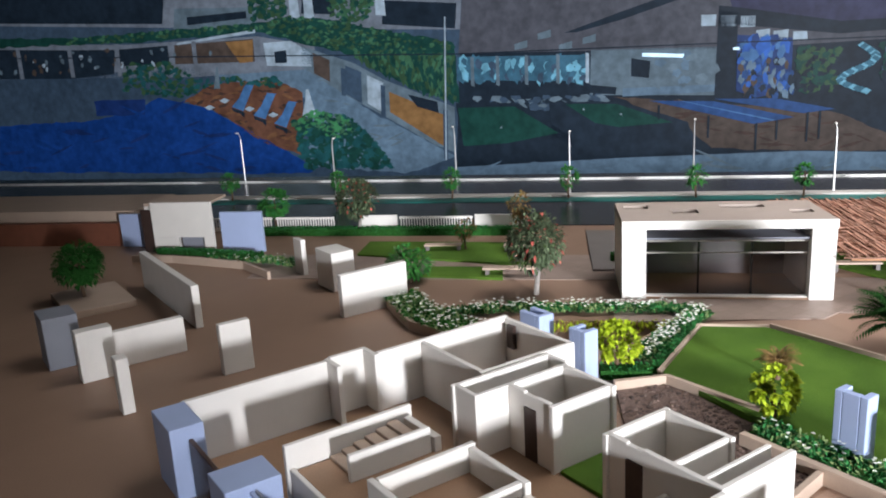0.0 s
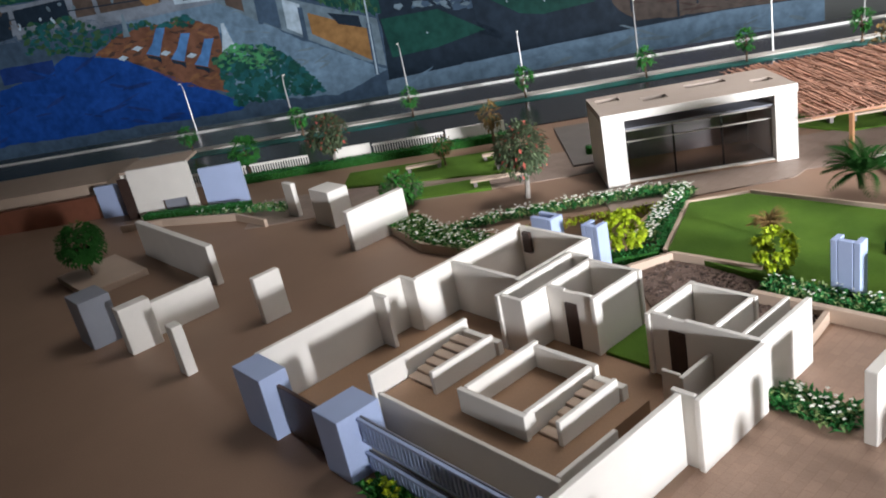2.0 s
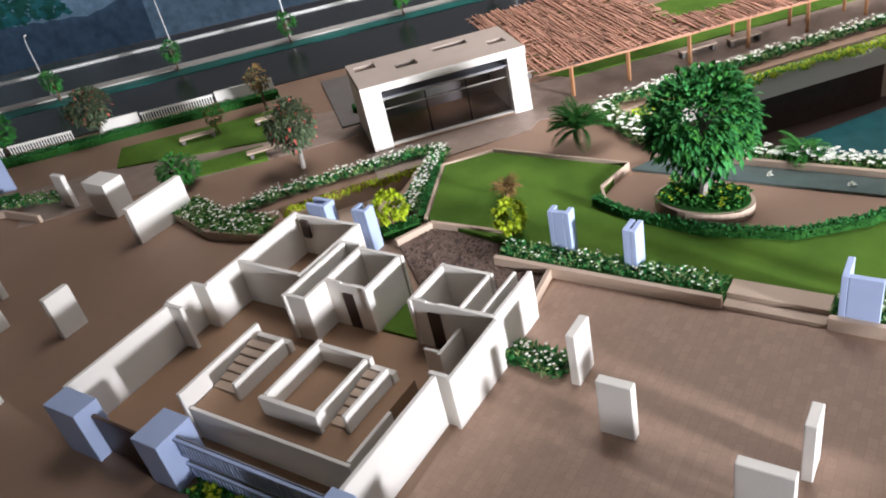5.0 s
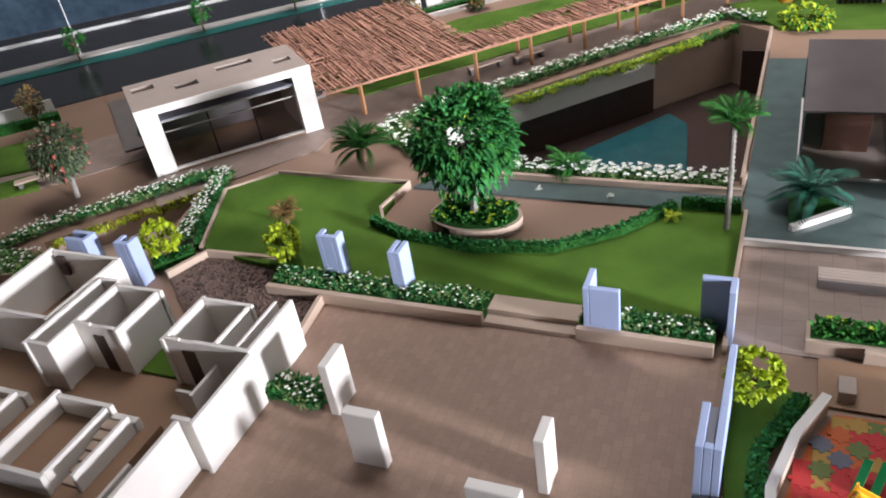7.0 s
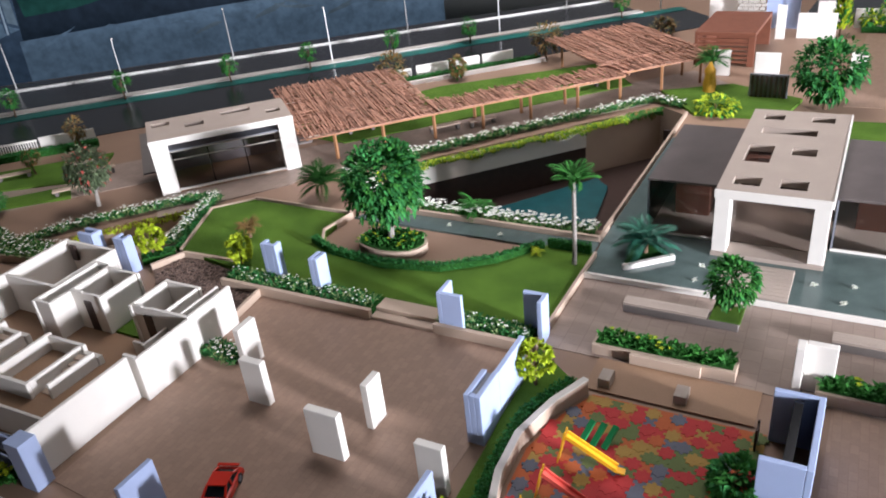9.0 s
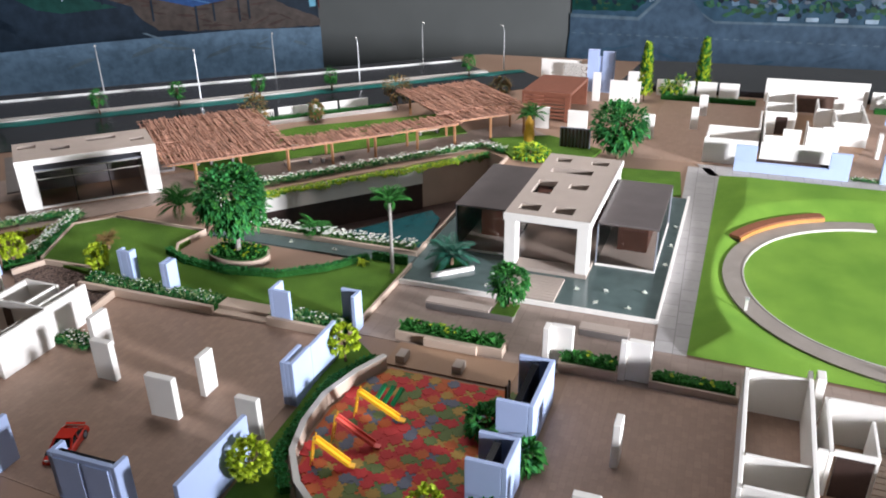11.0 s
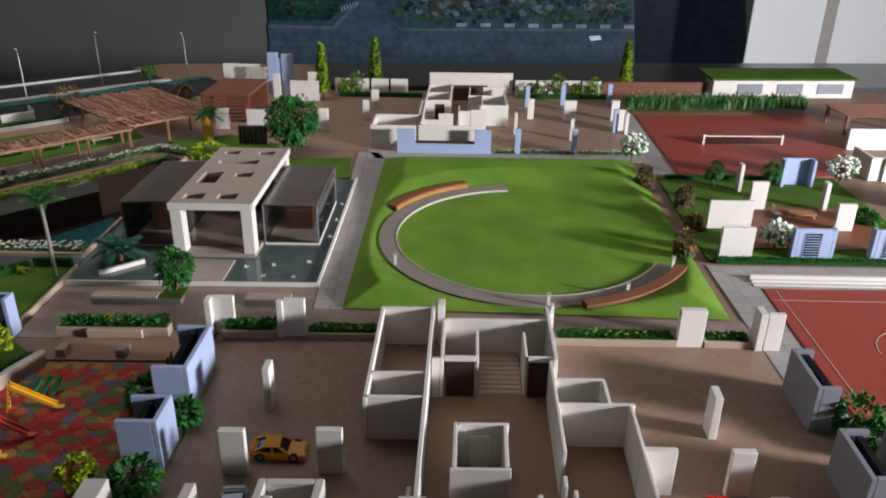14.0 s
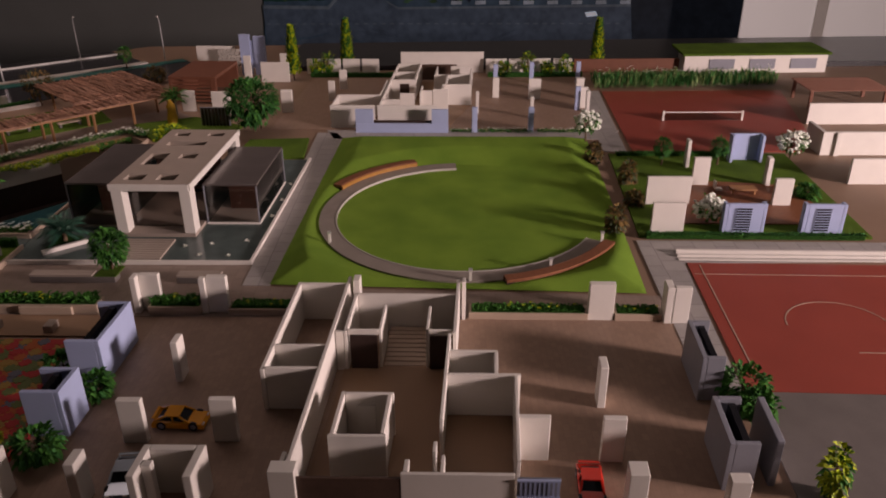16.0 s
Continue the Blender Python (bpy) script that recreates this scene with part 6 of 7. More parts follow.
for x0, y0, x1, y1, h in ((120.0, -34.2, 150.4, -21.0, 12.3), (122.3, -67.2, 151.6, -53.8, 11.3)):
    wing = part("wing_roof", cuboid(x0, y0, h - 0.5, x1, y1, h), M_GREYROOF, club, "smoked grey flat roof")
    for a in ((x0 + 0.3, y0 + 0.2, x0 + 0.5, y1 - 0.2), (x1 - 0.5, y0 + 0.2, x1 - 0.3, y1 - 0.2), (x0 + 0.55, y0 + 0.2, x1 - 0.55, y0 + 0.4), (x0 + 0.55, y1 - 0.4, x1 - 0.55, y1 - 0.2)):
        part("window", cuboid(a[0], a[1], 1.0, a[2], a[3], h - 0.52, bevel=0), M_GLASS, wing)
    for x, y in ((x0 + 0.05, y0 + 0.05), (x0 + 0.05, y1 - 0.35), (x1 - 0.3, y0 + 0.05), (x1 - 0.3, y1 - 0.35)):
        part("corner_post", cuboid(x, y, 0.4, x + 0.25, y + 0.3, h - 0.52, bevel=0), M_GREY, wing)
    part("floor_slab", cuboid(x0, y0, 0.4, x1, y1, 0.98), M_WHITE, wing)
    part("inner_box", cuboid(x0 + 9, y0 + 3, 1.0, x1 - 6, y1 - 3.5, h - 1.5), M_CLAD, wing, "brown inner room")
deck = thing("boardwalk", "grey brown boarded bridge over the pond", "boardwalk", 108, -43)
for k in range(9):
    part("plank", cuboid(101.7 + k * 1.2, -49.2, 0.5, 102.75 + k * 1.2, -37.6, 1.0), M_CLUBROOF, deck)
solid("pond_bed", prism([(105.2, -20.6), (111.0, -27.6), (113.5, -26.4), (114.5, -20.4)], 0.4, 1.0), M_HEDGE, "dark green bed in the pond", "soil", kind="structure")
solid("kerb", band([(104.2, -20.9), (110.9, -28.6)], 0.8, 0.4, 1.5), M_WHITE, "white kerb of the pond bed", "kerb", kind="structure")


def splash(x, y, z=0.5, s=1.0):
    bm = bmesh.new()
    for k in range(26):
        d = rand_dir(rng, 0.1)
        leaf(bm, (0, 0, 0.05), d, s * rng.uniform(0.5, 1.0), s * 0.28, 0.15)
    me = mesh_of("water_jet", bm, M_BLOSSOM)
    ob = tagged(new("water_jet", me), "small white frothy water jet on the pond", "water jet", "water jets")
    ob.matrix_basis = pose(x * CM, y * CM, z * CM)


for x, y in ((109.5, -37.8 + 4), (104.4, -33.6), (104.5, -57.4), (110.2, -58.5), (104.0, -64.2), (112.0, -66.5), (127, -69), (138, -69.2), (110.4, 18), (109.8, 6.0), (110.5, -8), (150, -69), (109, -52.5)):
    splash(x, y)


def pergola(name, label, s0, s1, n0, n1, z, posts, laths, tone, seed):
    """Posts, long beams and loose short laths."""
    r = random.Random(seed)
    c = along((s0 + s1) / 2, (n0 + n1) / 2)
    ob = thing(name, label, "pergola", c[0], c[1])
    for s, n in posts:
        x, y = along(s, n)
        part("post", cuboid(x - 0.35, y - 0.35, 0, x + 0.35, y + 0.35, z - 0.3, bevel=0.05), M_POST, ob)
    k = 0
    n = n0
    while n <= n1 + 0.01:
        bm = bmesh.new()
        bar(bm, (*along(s0, n), z), (*along(s1, n), z + r.uniform(-0.1, 0.1)), 0.42, 0.5)
        part("beam", bm, M_POST if k == 0 else M_WOOD, ob)
        n += 2.6 if n1 - n0 > 12 else (n1 - n0) / 2
        k += 1
    bm = bmesh.new()
    for k in range(int(laths * 1.25)):
        across = k % 2 == 0
        s, n = r.uniform(s0 - 1, s1 + 1), r.uniform(n0 - 1, n1 + 1)
        if across:
            s = round(s / 0.75) * 0.75 + r.uniform(-0.12, 0.12)
        else:
            n = round(n / 1.3) * 1.3 + r.uniform(-0.2, 0.2)
        l = r.uniform(5, 13) if n1 - n0 > 12 else r.uniform(4, 9)
        zz = z + 0.35 + (0.3 if across else 0.0) + r.uniform(0, 0.3)
        t = r.uniform(-0.035, 0.035)
        if across:
            a, b = along(s, max(n - l / 2, n0 - 1.5)), along(s + t * l, min(n + l / 2, n1 + 1.5))
        else:
            a, b = along(max(s - l / 2, s0 - 1.5), n), along(min(s + l / 2, s1 + 1.5), n + t * l)
        bar(bm, (*a, zz), (*b, zz + r.uniform(-0.2, 0.2)), r.uniform(0.26, 0.42), 0.22)
    part("lath_layer", bm, tone, ob, "loose red brown wooden laths", kind="stuff")
    return ob


M_LATH = material("weathered_red_brown_lath", (0.45, 0.235, 0.16), 0.65, amount=0.4, scale=120, bump=0.2, per_island=0.4)
pergola("pergola", "square pergola roof of red brown laths on posts", 49, 84, 137.5, 184, 8.0, [(s, n) for s in (56.6, 69.3, 83.3) for n in (139.5, 182)] + [(50.5, 162)], 640, M_LATH, 3)
pergola("pergola", "long narrow pergola walk with orange posts", 84.6, 140, 138.5, 147.5, 7.6, [(97.1, 139.5), (111.2, 139.5), (125.7, 139.8), (139.5, 140.5), (97.0, 145.5), (111.0, 145.5), (124.6, 145.5)], 330, M_LATH, 4)
pergola("pergola", "square pergola roof of red brown laths near the gate", 137.5, 168, 148.2, 183, 9.0, [(141, 150), (166, 150), (141, 181), (166, 181)], 480, M_LATH, 5)
pergola("pergola", "narrow pergola end beside the statue", 140.6, 168, 139, 147.6, 8.4, [(166, 140.5), (153, 140.5)], 170, M_LATH, 6)


def garden_bench(x, y, turn, l, label, w=2.2, h=1.9):
    ob = thing("garden_bench", label, "bench")
    part("seat", cuboid(-l / 2, -w / 2, h - 0.4, l / 2, w / 2, h), M_KERB, ob)
    for s in (-1, 1):
        part("leg", cuboid(s * l * 0.42 - 0.4, -w / 2 + 0.2, 0, s * l * 0.42 + 0.4, w / 2 - 0.2, h - 0.42), M_SLATE, ob)
    ob.matrix_basis = pose(x * CM, y * CM, 0.2 * CM, 0, 0, turn)
    return ob


for x, y, l in ((148, 76, 9), (155, 68, 8), (162, 45.5, 9), (169, 37.5, 8), (176, 52, 8), (196, 33, 8), (205, 20, 8), (109, 120, 10), (99, 116, 12), (100, 140, 9), (112, 128, 8)):
    garden_bench(x, y, -43, l, "tan slab bench on the garden terrace")
for x, y in ((171, 60), (186, 44), (200, 30), (120, 110)):
    hedge("small clipped green hedge block on the lawn", [(x, y), (x + 4.4, y - 4.1)], 2.2, 1.8, 0.5)
solid("garden_edge", strip(50, 140, 190.2, 190.9, 0, 1.4), M_WHITE, "pale edging wall behind the lawn", "edging", kind="structure")
solid("floor_terrace", strip(40, 172, 132.5, 152, 0.03, 0.2), M_PLAZA, "grey tan terrace under the pergolas", "paving", kind="structure")

# white fence along the first road stretch
for s0, s1, solid_panel in ((-67, -52, 0), (-45, -36, 1), (-35.5, -17.5, 0), (-17, -2.5, 1), (-84, -68, 0), (96, 107, 1), (108, 118, 1), (119, 130, 1), (64, 94, 0)):
    c = along(s0, 190 if s0 < 60 else 196)
    nn = 190 if s0 < 60 else 196
    if solid_panel:
        solid("boundary_wall", road_box(s0, nn, 0, s1, nn + 0.6, 4.6), M_WHITE, "plain white boundary wall panel", "wall panel", "boundary panels")
    else:
        ob = thing("fence", "white fence of upright slats", "fence", c[0], c[1])
        part("rail", road_box(s0, nn, 0.4, s1, nn + 0.3, 0.9), M_WHITE, ob)
        part("rail", road_box(s0, nn, 3.6, s1, nn + 0.3, 4.1), M_WHITE, ob)
        k = s0 + 0.3
        while k < s1:
            part("slat", road_box(k, nn + 0.05, 0.2, k + 0.26, nn + 0.25, 4.3), M_WHITE, ob)
            k += 0.66
solid("garden_path", strip(-60, 20, 150, 168, 0.03, 0.15), M_PLAZA, "grey tan garden path", "path", kind="structure")

# gate house
gh = thing("gate_house", "white and blue gate house with a brown door", "gate house", 57, 181)
part("front_panel", road_box(-89.5, 170, 4.2, -75, 171, 13.3), M_WHITE, gh)
part("front_panel", road_box(-89.5, 170, 0, -83.5, 171, 4.18), M_WHITE, gh)
part("front_panel", road_box(-77.3, 170, 0, -75, 171, 4.18), M_WHITE, gh)
part("recess", road_box(-83.4, 171.6, 0, -77.4, 172.2, 4.1), M_GREY, gh)
part("side_wall", road_box(-91.5, 171.1, 0, -90.6, 180, 12.2), M_WHITE, gh)
part("door", road_box(-92.4, 170.6, 0.2, -89.6, 171.0, 11.4), M_DARK, gh, "dark brown door panel")
part("roof", road_box(-91.5, 171.1, 12.25, -76, 182, 12.9), M_KERB, gh)
part("blue_panel", road_box(-73.4, 171, 0, -63.5, 172, 10.4), M_BLUE, gh, "pale blue wall panel")
part("blue_panel", road_box(-101, 176, 0, -93.5, 177, 9.0), M_BLUE, gh, "pale blue wall panel")
gw = thing("gate_wall", "terracotta boundary wall with a tan coping", "boundary wall", 20, 235)
part("wall", road_box(-190, 176.5, 0, -102, 178, 6.4), M_TERRA, gw)
part("coping", road_box(-190, 182, 0, -100, 204, 8.6), M_KERB, gw, "tan roof block behind the wall")
solid("raised_bed", cuboid(24, 148, 0, 36, 164, 1.4), M_KERB, "tan raised planting bed", "planter wall", kind="structure")


def lamp_post(s, n, turn, h=20.0):
    ob = thing("street_lamp", "silver street lamp with a bent arm along the road", "street lamp", 0, 0, 0, "street lamps")
    bm = bmesh.new()
    tube(bm, [(0, 0, 0), (0, 0, h * 0.5), (0.0, 0, h * 0.85), (0.5, 0, h * 0.95), (1.6, 0, h)], [0.32, 0.26, 0.2, 0.16, 0.14], 7)
    part("pole", bm, M_METAL, ob)
    bm = bmesh.new()
    box(bm, 1.4, -0.35, h - 0.15, 3.2, 0.35, h + 0.25, 0.1)
    part("lamp_head", bm, M_WHITE, ob)
    x, y = along(s, n)
    ob.matrix_basis = pose(x * CM, y * CM, 0.5 * CM, 0, 0, turn)


for s in (-63, 6.5, 76, 140, 208):
    lamp_post(s, 234.5, 45)
for s in (-103, -29.5, 44.5, 112, 180):
    lamp_post(s, 263.5, -135)

# far end: boundary walls, towers, terracotta kiosk, statue
for y0, y1 in ((-45, -52), (-53, -60), (-61, -68.5), (-69.5, -77), (-124, -133), (-134, -143), (-144, -152), (-153, -161)):
    solid("boundary_panel", cuboid(287.6, y1, 0, 288.6, y0, 6.6), M_WHITE, "white boundary wall panel at the back", "wall panel", "boundary panels")
solid("boundary_panel", cuboid(288.8, -206, 0, 289.6, -162, 6.0), M_TERRA, "brown boundary wall panel at the back", "wall panel", "boundary panels")
solid("boundary_strip", cuboid(292, -340, 0, 345.5, -28, 2.4), M_ROAD, "dark strip behind the boundary wall", "boundary strip", kind="structure")
shed = thing("garden_shed", "long white shed with a grass roof and grey windows", "shed", 287, -235)
part("wall", cuboid(284.5, -263, 0, 296, -207, 8.0), M_WHITE, shed)
part("roof", cuboid(283.5, -264, 8.02, 306, -206, 9.0), M_LAWN, shed, "green grass roof")
for y in (-222, -238, -254):
    part("window", cuboid(284.2, y - 5, 2.0, 284.45, y + 5, 6.4, bevel=0), M_GREY, shed)
kiosk = thing("terracotta_kiosk", "red brown clad kiosk with an open front", "kiosk", 250, -12)
part("roof", cuboid(236, -22, 9.6, 264, -4, 10.8), M_TERRA, kiosk)
for a in ((236, -5, 264, -4), (262.8, -22, 264, -5.1), (236, -22, 237.2, -20)):
    part("wall", cuboid(a[0], a[1], 0, a[2], a[3], 9.55), M_TERRA, kiosk)
for k in range(6):
    part("slat", cuboid(236.1, -19.9, 1.0 + k * 1.4, 236.7, -5.1, 1.7 + k * 1.4, bevel=0), M_TERRA, kiosk)
for c in ((288, -13, 289, 4, 12.0), (270, -25.5, 271, -22.5, 11.6), (272, -41, 273, -29, 8.5), (222, -31.4, 223, -24.6, 8.6), (226, -17, 227, -12, 7.8), (288, -41, 289, -33, 9.0), (225.5, -53.4, 226.5, -49.3, 8.6)):
    solid("wall_panel", cuboid(c[0], c[1], 0, c[2], c[3], c[4]), M_WHITE, "plain white wall panel near the gate", "wall panel", "gate panels")
tw = thing("blue_gate_tower", "pale blue tall gate tower of two leaves", "gate tower", 286, -20)
part("leaf", cuboid(285, -21, 0, 287, -16.5, 17.6), M_BLUE, tw)
part("leaf", cuboid(285, -27.5, 0, 287, -22.6, 17.0), M_BLUE, tw)
part("link", cuboid(285.6, -22.55, 3, 286.4, -21.05, 15), M_BLUE, tw)
sc = thing("brick_screen", "pale grey screen of small open blocks", "screen wall", 287, -12)
for i in range(5):
    for j in range(6):
        part("block", cuboid(284, -16 + i * 1.9 - (j % 2) * 0.6, 4 + j * 1.3, 284.8, -14.4 + i * 1.9 - (j % 2) * 0.6, 5.05 + j * 1.3, bevel=0), M_KERBW, sc)
gate = thing("slatted_gate", "dark grey slatted gate behind the club", "gate", 206, -32)
part("panel", cuboid(205.5, -36, 0, 206.2, -26, 7.4), M_GREY, gate)
for k in range(8):
    part("slat", cuboid(205.1, -35.6 + k * 1.2, 0.3, 205.45, -35.0 + k * 1.2, 7.0, bevel=0), M_DARK, gate)
bm = bmesh.new()
tube(bm, [(208, -15, 0), (208, -15, 1.2), (208.1, -15, 3.0), (208, -15.1, 5.2), (208, -15, 7.2), (208, -15, 8.4), (208, -15, 9.4)], [2.0, 1.7, 1.9, 1.5, 1.6, 0.8, 0.3], 10)
solid("statue", bm, M_YELLOW, "ochre yellow draped statue beside the path", "statue", smooth=True)
for x0, y0, x1, y1 in ((210, -262, 211, -229.5), (178, -262, 179, -222), (179.05, -223, 190, -222), (177.2, -227, 177.95, -225.6), (153.5, -262, 154.5, -220.5)):
    solid("wall_panel", cuboid(x0, y0, 0, x1, y1, 7.6), M_WHITE, "white wall panel beside the far court", "wall panel", "court panels")
dk = thing("dark_arbour", "dark brown timber arbour beyond the court", "arbour", 236, -248)
for k in range(9):
    part("lath", cuboid(228 + k * 2.2, -262, 7.0, 228.8 + k * 2.2, -236, 7.6, bevel=0), M_TERRA, dk)
for x, y in ((229, -237), (245, -237), (229, -261), (245, -261)):
    part("post", cuboid(x - 0.5, y - 0.5, 0, x + 0.5, y + 0.5, 6.98, bevel=0), M_TERRA, dk)
net = thing("tennis_net", "pale tennis net between two posts on the red court", "net", 214.5, -197)
part("band", cuboid(214.3, -210.5, 3.2, 214.7, -184.3, 3.5, bevel=0), M_WHITE, net)
part("mesh", cuboid(214.4, -210.5, 0.4, 214.6, -184.3, 2.98, bevel=0), M_CLEAR, net)
for y in (-184.6, -210.4):
    part("post", cuboid(214.2, y - 0.3, 0.3, 214.8, y + 0.3, 3.9, bevel=0), M_WHITE, net)
# terrace of the screened garden
solid("floor_deck", prism([(124, -170), (124, -205), (150, -207), (154, -182), (150, -172)], 0.5, 0.9), M_SEAT, "red brown deck of the screened garden", "deck", kind="structure")
tb = thing("garden_table", "low wooden garden table on the deck", "table", 145, -190)
part("top", cuboid(143.2, -194, 2.0, 146.6, -187.5, 2.4), M_POST, tb)
for x, y in ((143.6, -193.5), (146.2, -193.5), (143.6, -188), (146.2, -188)):
    part("leg", cuboid(x - 0.2, y - 0.2, 0.9, x + 0.2, y + 0.2, 1.98, bevel=0), M_POST, tb)
ch = thing("garden_chair", "small white garden chair on the deck", "chair", 145, -184.6)
part("seat", cuboid(144.2, -185.6, 1.7, 146.2, -183.8, 2.0), M_WHITE, ch)
part("backrest", cuboid(144.2, -183.8, 2.02, 146.2, -183.4, 4.2), M_WHITE, ch)

# ---------------------------------------------------------------- oval lawn furniture
for a0, a1, label in ((194, 241, "brown curved bench at the oval lawn's edge"), (23, 66, "brown curved bench with an orange edge on the mound")):
    ob = thing("curved_bench", label, "bench", OX, OY)
    pts = ellipse(OX, OY, RX + 1.6, RY + 1.6, a0, a1, 24)
    part("seat", band(pts, 2.6, 1.6, 2.3), M_SEAT, ob)
    part("base", band(pts, 2.0, 0.4, 1.58), M_DARK, ob)
    part("edge", band(ellipse(OX, OY, RX + 0.1, RY + 0.1, a0, a1, 24), 0.35, 1.0, 2.0), M_ORANGE if a0 < 100 else M_SEAT, ob)
for a in (183, 222 - 10, 262 - 20, 120):
    x, y = ellipse(OX, OY, RX - 0.5, RY - 0.5, a, a + 1, 1)[0]
    ob = thing("bollard", "slim white bollard light beside the ring path", "bollard", x, y, 0, "bollards")
    part("stem", cuboid(x - 0.3, y - 0.3, 0.9, x + 0.3, y + 0.3, 3.4, bevel=0), M_WHITE, ob)
    part("cap", cuboid(x - 0.42, y - 0.42, 3.42, x + 0.42, y + 0.42, 3.8, bevel=0), M_METAL, ob)

# ---------------------------------------------------------------- plaza seats
for x0, y0, x1, y1 in ((91.4, -43.2, 94.0, -24.6), (91.4, -66.0, 93.8, -56.6)):
    ob = thing("long_bench", "long slatted grey brown bench block on the plaza", "bench", x0, y0)
    part("base", cuboid(x0, y0, 0.1, x1, y1, 1.5), M_SLATE, ob)
    for k in range(4):
        part("slat", cuboid(x0 + 0.05 + k * 0.64, y0 + (5 if y0 > -50 else 0), 1.52, x0 + 0.58 + k * 0.64, y1, 1.95, bevel=0), M_CLUBROOF, ob)
solid("tree_bed", cuboid(91.6, -43.4, 1.4, 96.6, -38.6, 1.7), M_LAWN, "green grass square under the plaza tree", "lawn", kind="structure")
for y in (-27.8, -38.8):
    solid("seat_block", cuboid(70.4, y - 0.9, 0.1, 73.2, y + 0.9, 1.9), M_CLUBROOF, "grey brown seat block on the plaza", "seat block", "seat blocks")
solid("seat_wall", cuboid(77.4, -40.2, 0.1, 78.2, -29.6, 2.0), M_KERB, "tan seat wall between planters", "seat wall")
solid("floor_terrace", prism([(69.5, -25), (77.3, -25), (77.3, -49), (69.5, -49)], 0.16, 0.4), M_INNER, "brown sunken seat terrace", "paving", kind="structure")

# ---------------------------------------------------------------- playground
PLAY_EDGE = [(68.8, -25.7), (62.6, -22.9), (54.6, -20.9), (47, -21.3), (40, -23.2), (34, -27.5), (29, -34), (25, -42)]
pw = thing("playground_wall", "low curved tan wall round the playground", "wall", 54, -21)
part("wall", band(PLAY_EDGE, 0.8, 0, 2.6), M_KERB, pw)
part("coping", band(PLAY_EDGE, 1.0, 2.62, 2.85), M_KERBW, pw)


def in_play(x, y):
    if y < -50.8 or x > 68.6 or x < 22:
        return False
    edge = None
    for (x0, y0), (x1, y1) in zip(PLAY_EDGE, PLAY_EDGE[1:]):
        if min(x0, x1) <= x <= max(x0, x1):
            edge = y0 + (y1 - y0) * (x - x0) / (x1 - x0)
    return (edge is not None and y < edge - 1.0)


def puzzle_outline(a, tabs):
    pts = []
    for k in range(4):
        c, s = math.cos(k * math.pi / 2), math.sin(k * math.pi / 2)
        side = [(-a, -a), (-0.22 * a, -a), (-0.34 * a, -a * 1.3), (0.0, -a * 1.48), (0.34 * a, -a * 1.3), (0.22 * a, -a)] if tabs else [(-a, -a)]
        pts += [(x * c - y * s, x * s + y * c) for x, y in side]
    return pts


